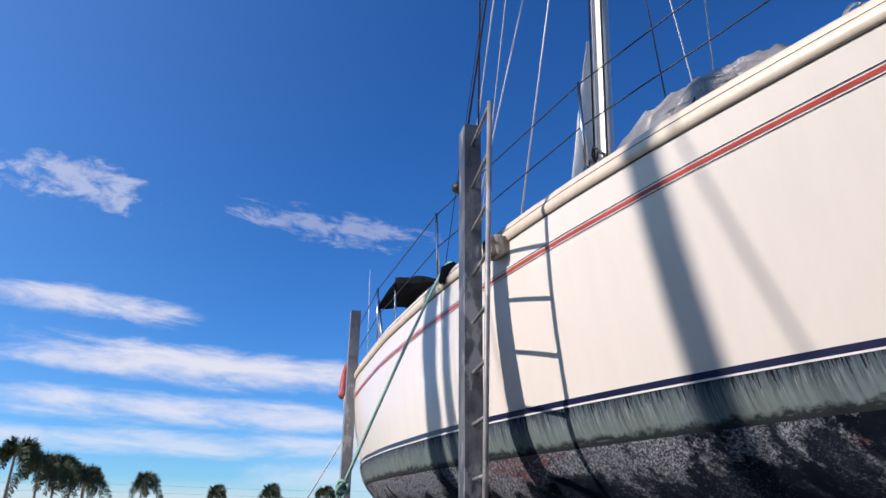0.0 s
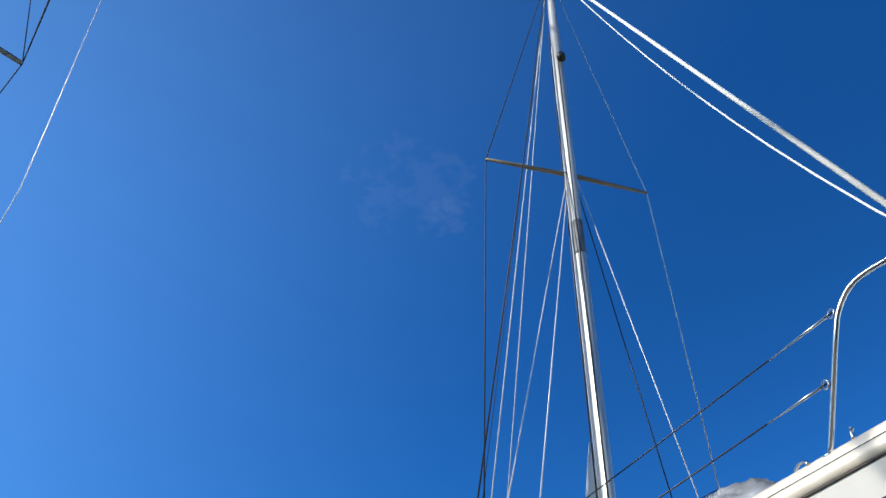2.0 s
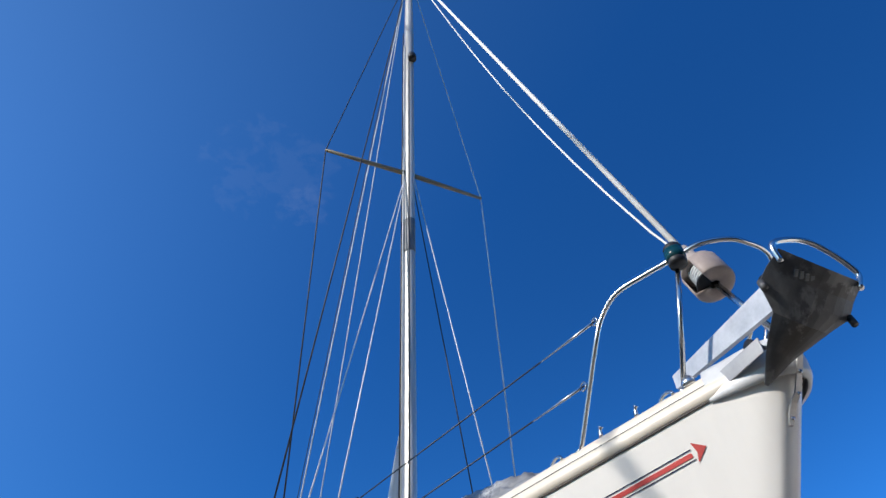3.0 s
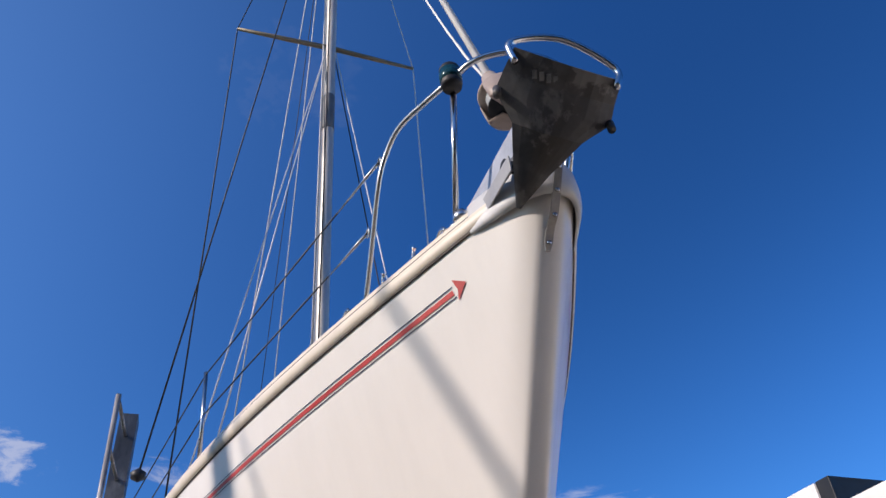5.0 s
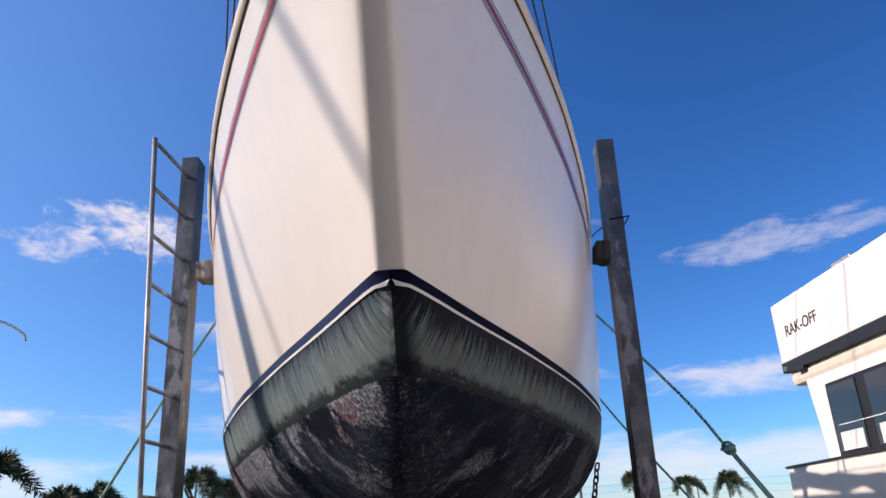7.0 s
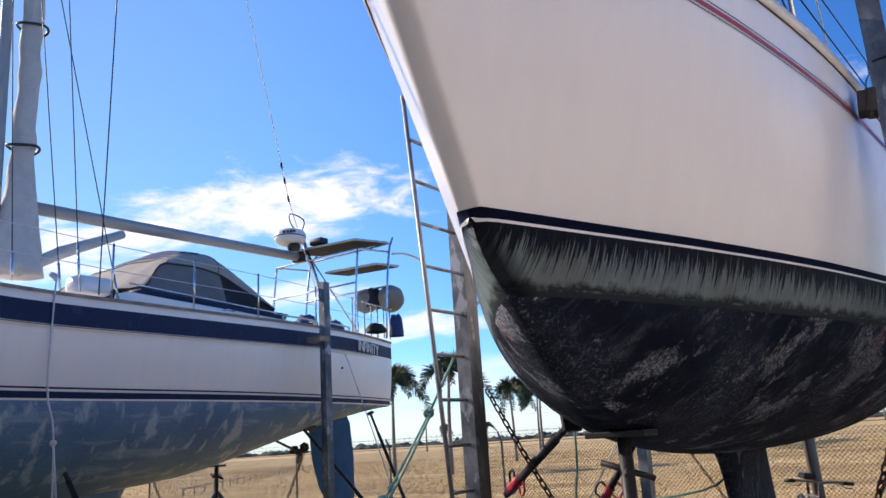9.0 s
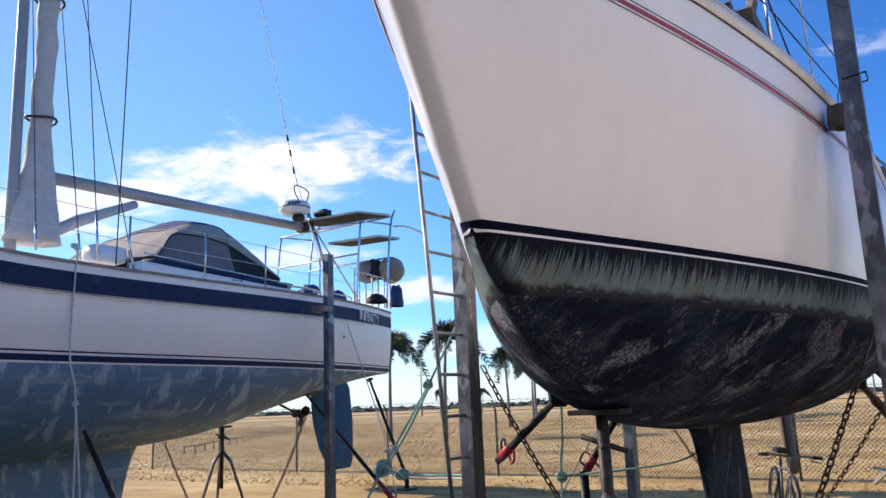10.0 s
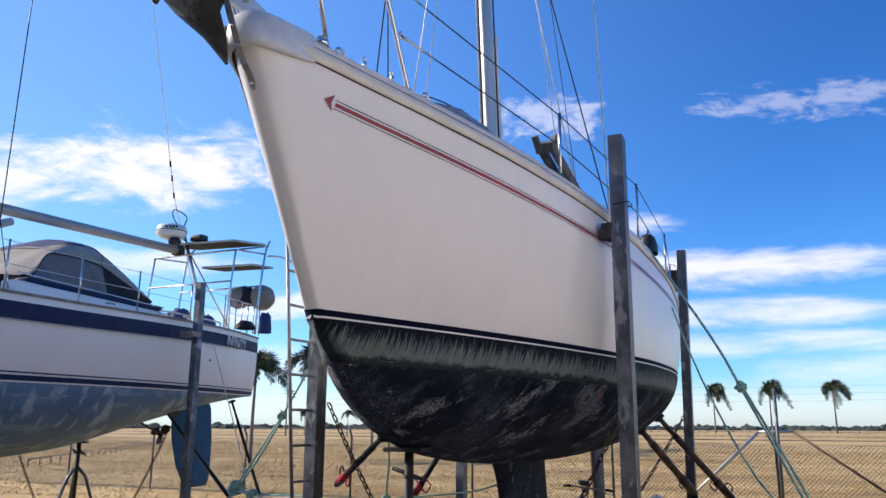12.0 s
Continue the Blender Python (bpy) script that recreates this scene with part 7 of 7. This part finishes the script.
# ---- clouds, far off ----
def cloud_material(name, streak, puff, gain, opacity, seed):
    m = bpy.data.materials.new(name)
    m.use_nodes = True
    n, l = m.node_tree.nodes, m.node_tree.links
    n.clear()
    out = n.new("ShaderNodeOutputMaterial")
    tc = n.new("ShaderNodeTexCoord")
    mp = n.new("ShaderNodeMapping")
    mp.inputs["Scale"].default_value = (streak, puff, 1)
    mp.inputs["Location"].default_value = (seed * 3.7, seed * 1.9, seed)
    l.new(tc.outputs["UV"], mp.inputs["Vector"])
    t = n.new("ShaderNodeTexNoise")
    t.inputs["Scale"].default_value, t.inputs["Detail"].default_value, t.inputs["Roughness"].default_value = 1.0, 9, 0.62
    t.inputs["Distortion"].default_value = 0.35
    l.new(mp.outputs["Vector"], t.inputs["Vector"])
    sep = n.new("ShaderNodeSeparateXYZ")
    l.new(tc.outputs["UV"], sep.inputs[0])

    def op(kind, a, b=None, c=None):
        q = n.new("ShaderNodeMath")
        q.operation = kind
        for k, v in enumerate((a, b, c)):
            if v is None:
                continue
            if isinstance(v, bpy.types.NodeSocket):
                l.new(v, q.inputs[k])
            else:
                q.inputs[k].default_value = v
        return q.outputs[0]

    u, v = op("MULTIPLY_ADD", sep.outputs["X"], 2.0, -1.0), op("MULTIPLY_ADD", sep.outputs["Y"], 2.0, -1.0)
    d = op("ADD", op("POWER", op("ABSOLUTE", u), 2.2), op("POWER", op("ABSOLUTE", v), 2.0))
    mask = op("SUBTRACT", 1.0, d)
    val = op("MULTIPLY_ADD", op("SUBTRACT", t.outputs["Fac"], 0.5), gain, op("SUBTRACT", mask, 0.42))
    mr = n.new("ShaderNodeMapRange")
    mr.interpolation_type = "SMOOTHSTEP"
    mr.inputs["From Min"].default_value, mr.inputs["From Max"].default_value, mr.inputs["To Max"].default_value = 0.0, 0.75, opacity
    l.new(val, mr.inputs["Value"])
    edge = n.new("ShaderNodeMapRange")
    edge.inputs["From Min"].default_value, edge.inputs["From Max"].default_value = 0.0, 0.15
    l.new(mask, edge.inputs["Value"])
    alpha = op("MULTIPLY", mr.outputs["Result"], edge.outputs["Result"])
    em = n.new("ShaderNodeEmission")
    em.inputs["Color"].default_value, em.inputs["Strength"].default_value = (0.93, 0.96, 1.0, 1), 0.80
    tr = n.new("ShaderNodeBsdfTransparent")
    mx = n.new("ShaderNodeMixShader")
    l.new(alpha, mx.inputs[0])
    l.new(tr.outputs[0], mx.inputs[1])
    l.new(em.outputs[0], mx.inputs[2])
    l.new(mx.outputs[0], out.inputs["Surface"])
    return m


def cloud(az, el, w, h, streak, puff, gain, opacity, tilt=0.0, dist=3200):
    rows, uv = [], []
    nu, nv = 16, 6
    vs, fs, uvs = [], [], []
    for j in range(nv + 1):
        for i in range(nu + 1):
            u, v = i / nu, j / nv
            a = radians(az + (u - 0.5) * w)
            e = radians(el + (v - 0.5) * h + tilt * (u - 0.5))
            vs.append((dist * math.cos(e) * math.sin(a), dist * math.cos(e) * math.cos(a), dist * math.sin(e)))
            uvs.append((u, v))
    for j in range(nv):
        for i in range(nu):
            a = j * (nu + 1) + i
            fs.append((a, a + 1, a + nu + 2, a + nu + 1))
    me = bpy.data.meshes.new("cloud")
    me.from_pydata(vs, [], fs)
    lay = me.uv_layers.new(name="UVMap")
    for lp in me.loops:
        lay.data[lp.index].uv = uvs[lp.vertex_index]
    me.materials.append(cloud_material("cloud", streak, puff, gain, opacity, az * 0.37 + el))
    return tagged(new("backdrop", me), "thin white fair-weather cloud far off", "cloud", kind="structure")


# the last three, low and wide, are horizon haze painted as glowing sheets
for spec in ((-15.5, 22.9, 14, 4.5, 7, 4, 2.8, 0.42), (-25.5, 21.8, 13, 5, 6, 4, 2.4, 0.8, -1), (-46.0, 18.2, 30, 9, 6, 4.5, 2.2, 0.98, 1.5), (-60.0, 14.5, 26, 7, 5, 4, 2.2, 0.85, 5),
             (4.0, 22.0, 22, 3.2, 9, 3.4, 3.0, 0.28, -2.2), (-14.0, 14.8, 22, 3.4, 4, 2.2, 1.8, 0.75, -1), (-6.0, 11.2, 44, 4.4, 6, 2.4, 1.7, 0.8, -1.5), (-8.0, 8.0, 52, 3.4, 7, 2, 1.6, 0.75, -1), (-4.0, 5.8, 60, 2.8, 8, 2, 1.6, 0.6),
             (24.0, 18.8, 22, 3.6, 6, 3, 2.4, 0.36, 0.5), (20.0, 9.6, 22, 3.6, 5, 2.5, 1.8, 0.6), (-36.0, 8.6, 22, 3.4, 5, 2.4, 1.8, 0.75, 2), (5.6, 51.5, 20, 9, 7, 6, 4.2, 0.014), (9.0, 49.5, 8, 4, 5, 4, 3.2, 0.02), (-30.0, 20.5, 9, 4, 4, 3, 2.4, 0.6), (-48.0, 11.0, 26, 4, 5, 2.4, 1.8, 0.6, 2), (-45.0, 4.6, 60, 5.5, 7, 2, 1.5, 0.6, 0), (20.0, 4.2, 60, 5, 7, 2, 1.5, 0.6, 0), (-15.0, 1.2, 190, 6.5, 5, 1.5, 0.5, 0.62, 0)):
    cloud(*spec)


# ---- the mast of a yacht parked further along, with its stays ----
far = thing("yacht_mast", "bare aluminium mast with forestays standing beyond the blue yacht", "mast", m=Matrix.Translation((-10.6, -0.33, 0)))
part("spar", mast_profile((0, 0, 0), (0, 0, 14.1), 0.085, 0.105), ALU, far)
part("forestay", rod([(0, 0, 13.7), (0, -3.83, 0.9)], 0.027, 8), SAILCLOTH, far)
part("inner_stay", rod([(0, 0, 9.6), (0, -2.18, 0.9)], 0.014, 8), WIRE, far)


# ---- low timber rail fence far across the field ----
farm = thing("farm_fence", "low weathered timber rail fence far across the field", "fence", m=Matrix.Translation((-25.0, 18.0, 0)))
for k in range(22):
    f = k / 21
    part("post", rod([(-20 * f, 27 * f, 0), (-20 * f, 27 * f, 0.34)], 0.035, 6), TIMBER, farm)
for z in (0.29,):
    part("rail", rod([(0, 0, z), (-20, 27, z)], 0.02, 6), TIMBER, farm)


# ---- far power line ----
pl = thing("power_line", "thin overhead power line on timber poles far across the field", "power line", m=Matrix.Translation((0, 105, 0)))
for x in (-75, -25, 30, 85):
    part("pole", rod([(x, 0, 0), (x, 0, 7.6)], [0.13, 0.09], 8), BARK, pl)
    part("crossarm", rod([(x - 0.9, 0, 6.9), (x + 0.9, 0, 6.9)], 0.05, 6), BARK, pl)
for z in (7.0, 6.1, 5.2):
    part("wire", rod(smooth_path([(x, 0, z - (0.35 if n % 2 else 0.0)) for n, x in enumerate((-75, -50, -25, 2, 30, 58, 85))], 5), 0.012, 4), DARKWIRE, pl)

# ---- unseen wall added behind the walk to darken the bow ----
unseen_wall = thing("wall_south", "unseen dark grey corrugated wall added to darken the bow", "wall", kind="structure")
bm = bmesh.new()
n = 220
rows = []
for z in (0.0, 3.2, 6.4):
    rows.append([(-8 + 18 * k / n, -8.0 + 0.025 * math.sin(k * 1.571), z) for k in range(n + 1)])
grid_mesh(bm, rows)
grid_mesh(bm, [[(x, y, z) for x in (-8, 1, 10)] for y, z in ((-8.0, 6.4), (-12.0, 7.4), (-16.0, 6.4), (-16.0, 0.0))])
part("sheeting", bm, worn("dark grey sheeting", (0.07, 0.075, 0.08), 0.55, 0.1, 0.25, 1.5), unseen_wall)
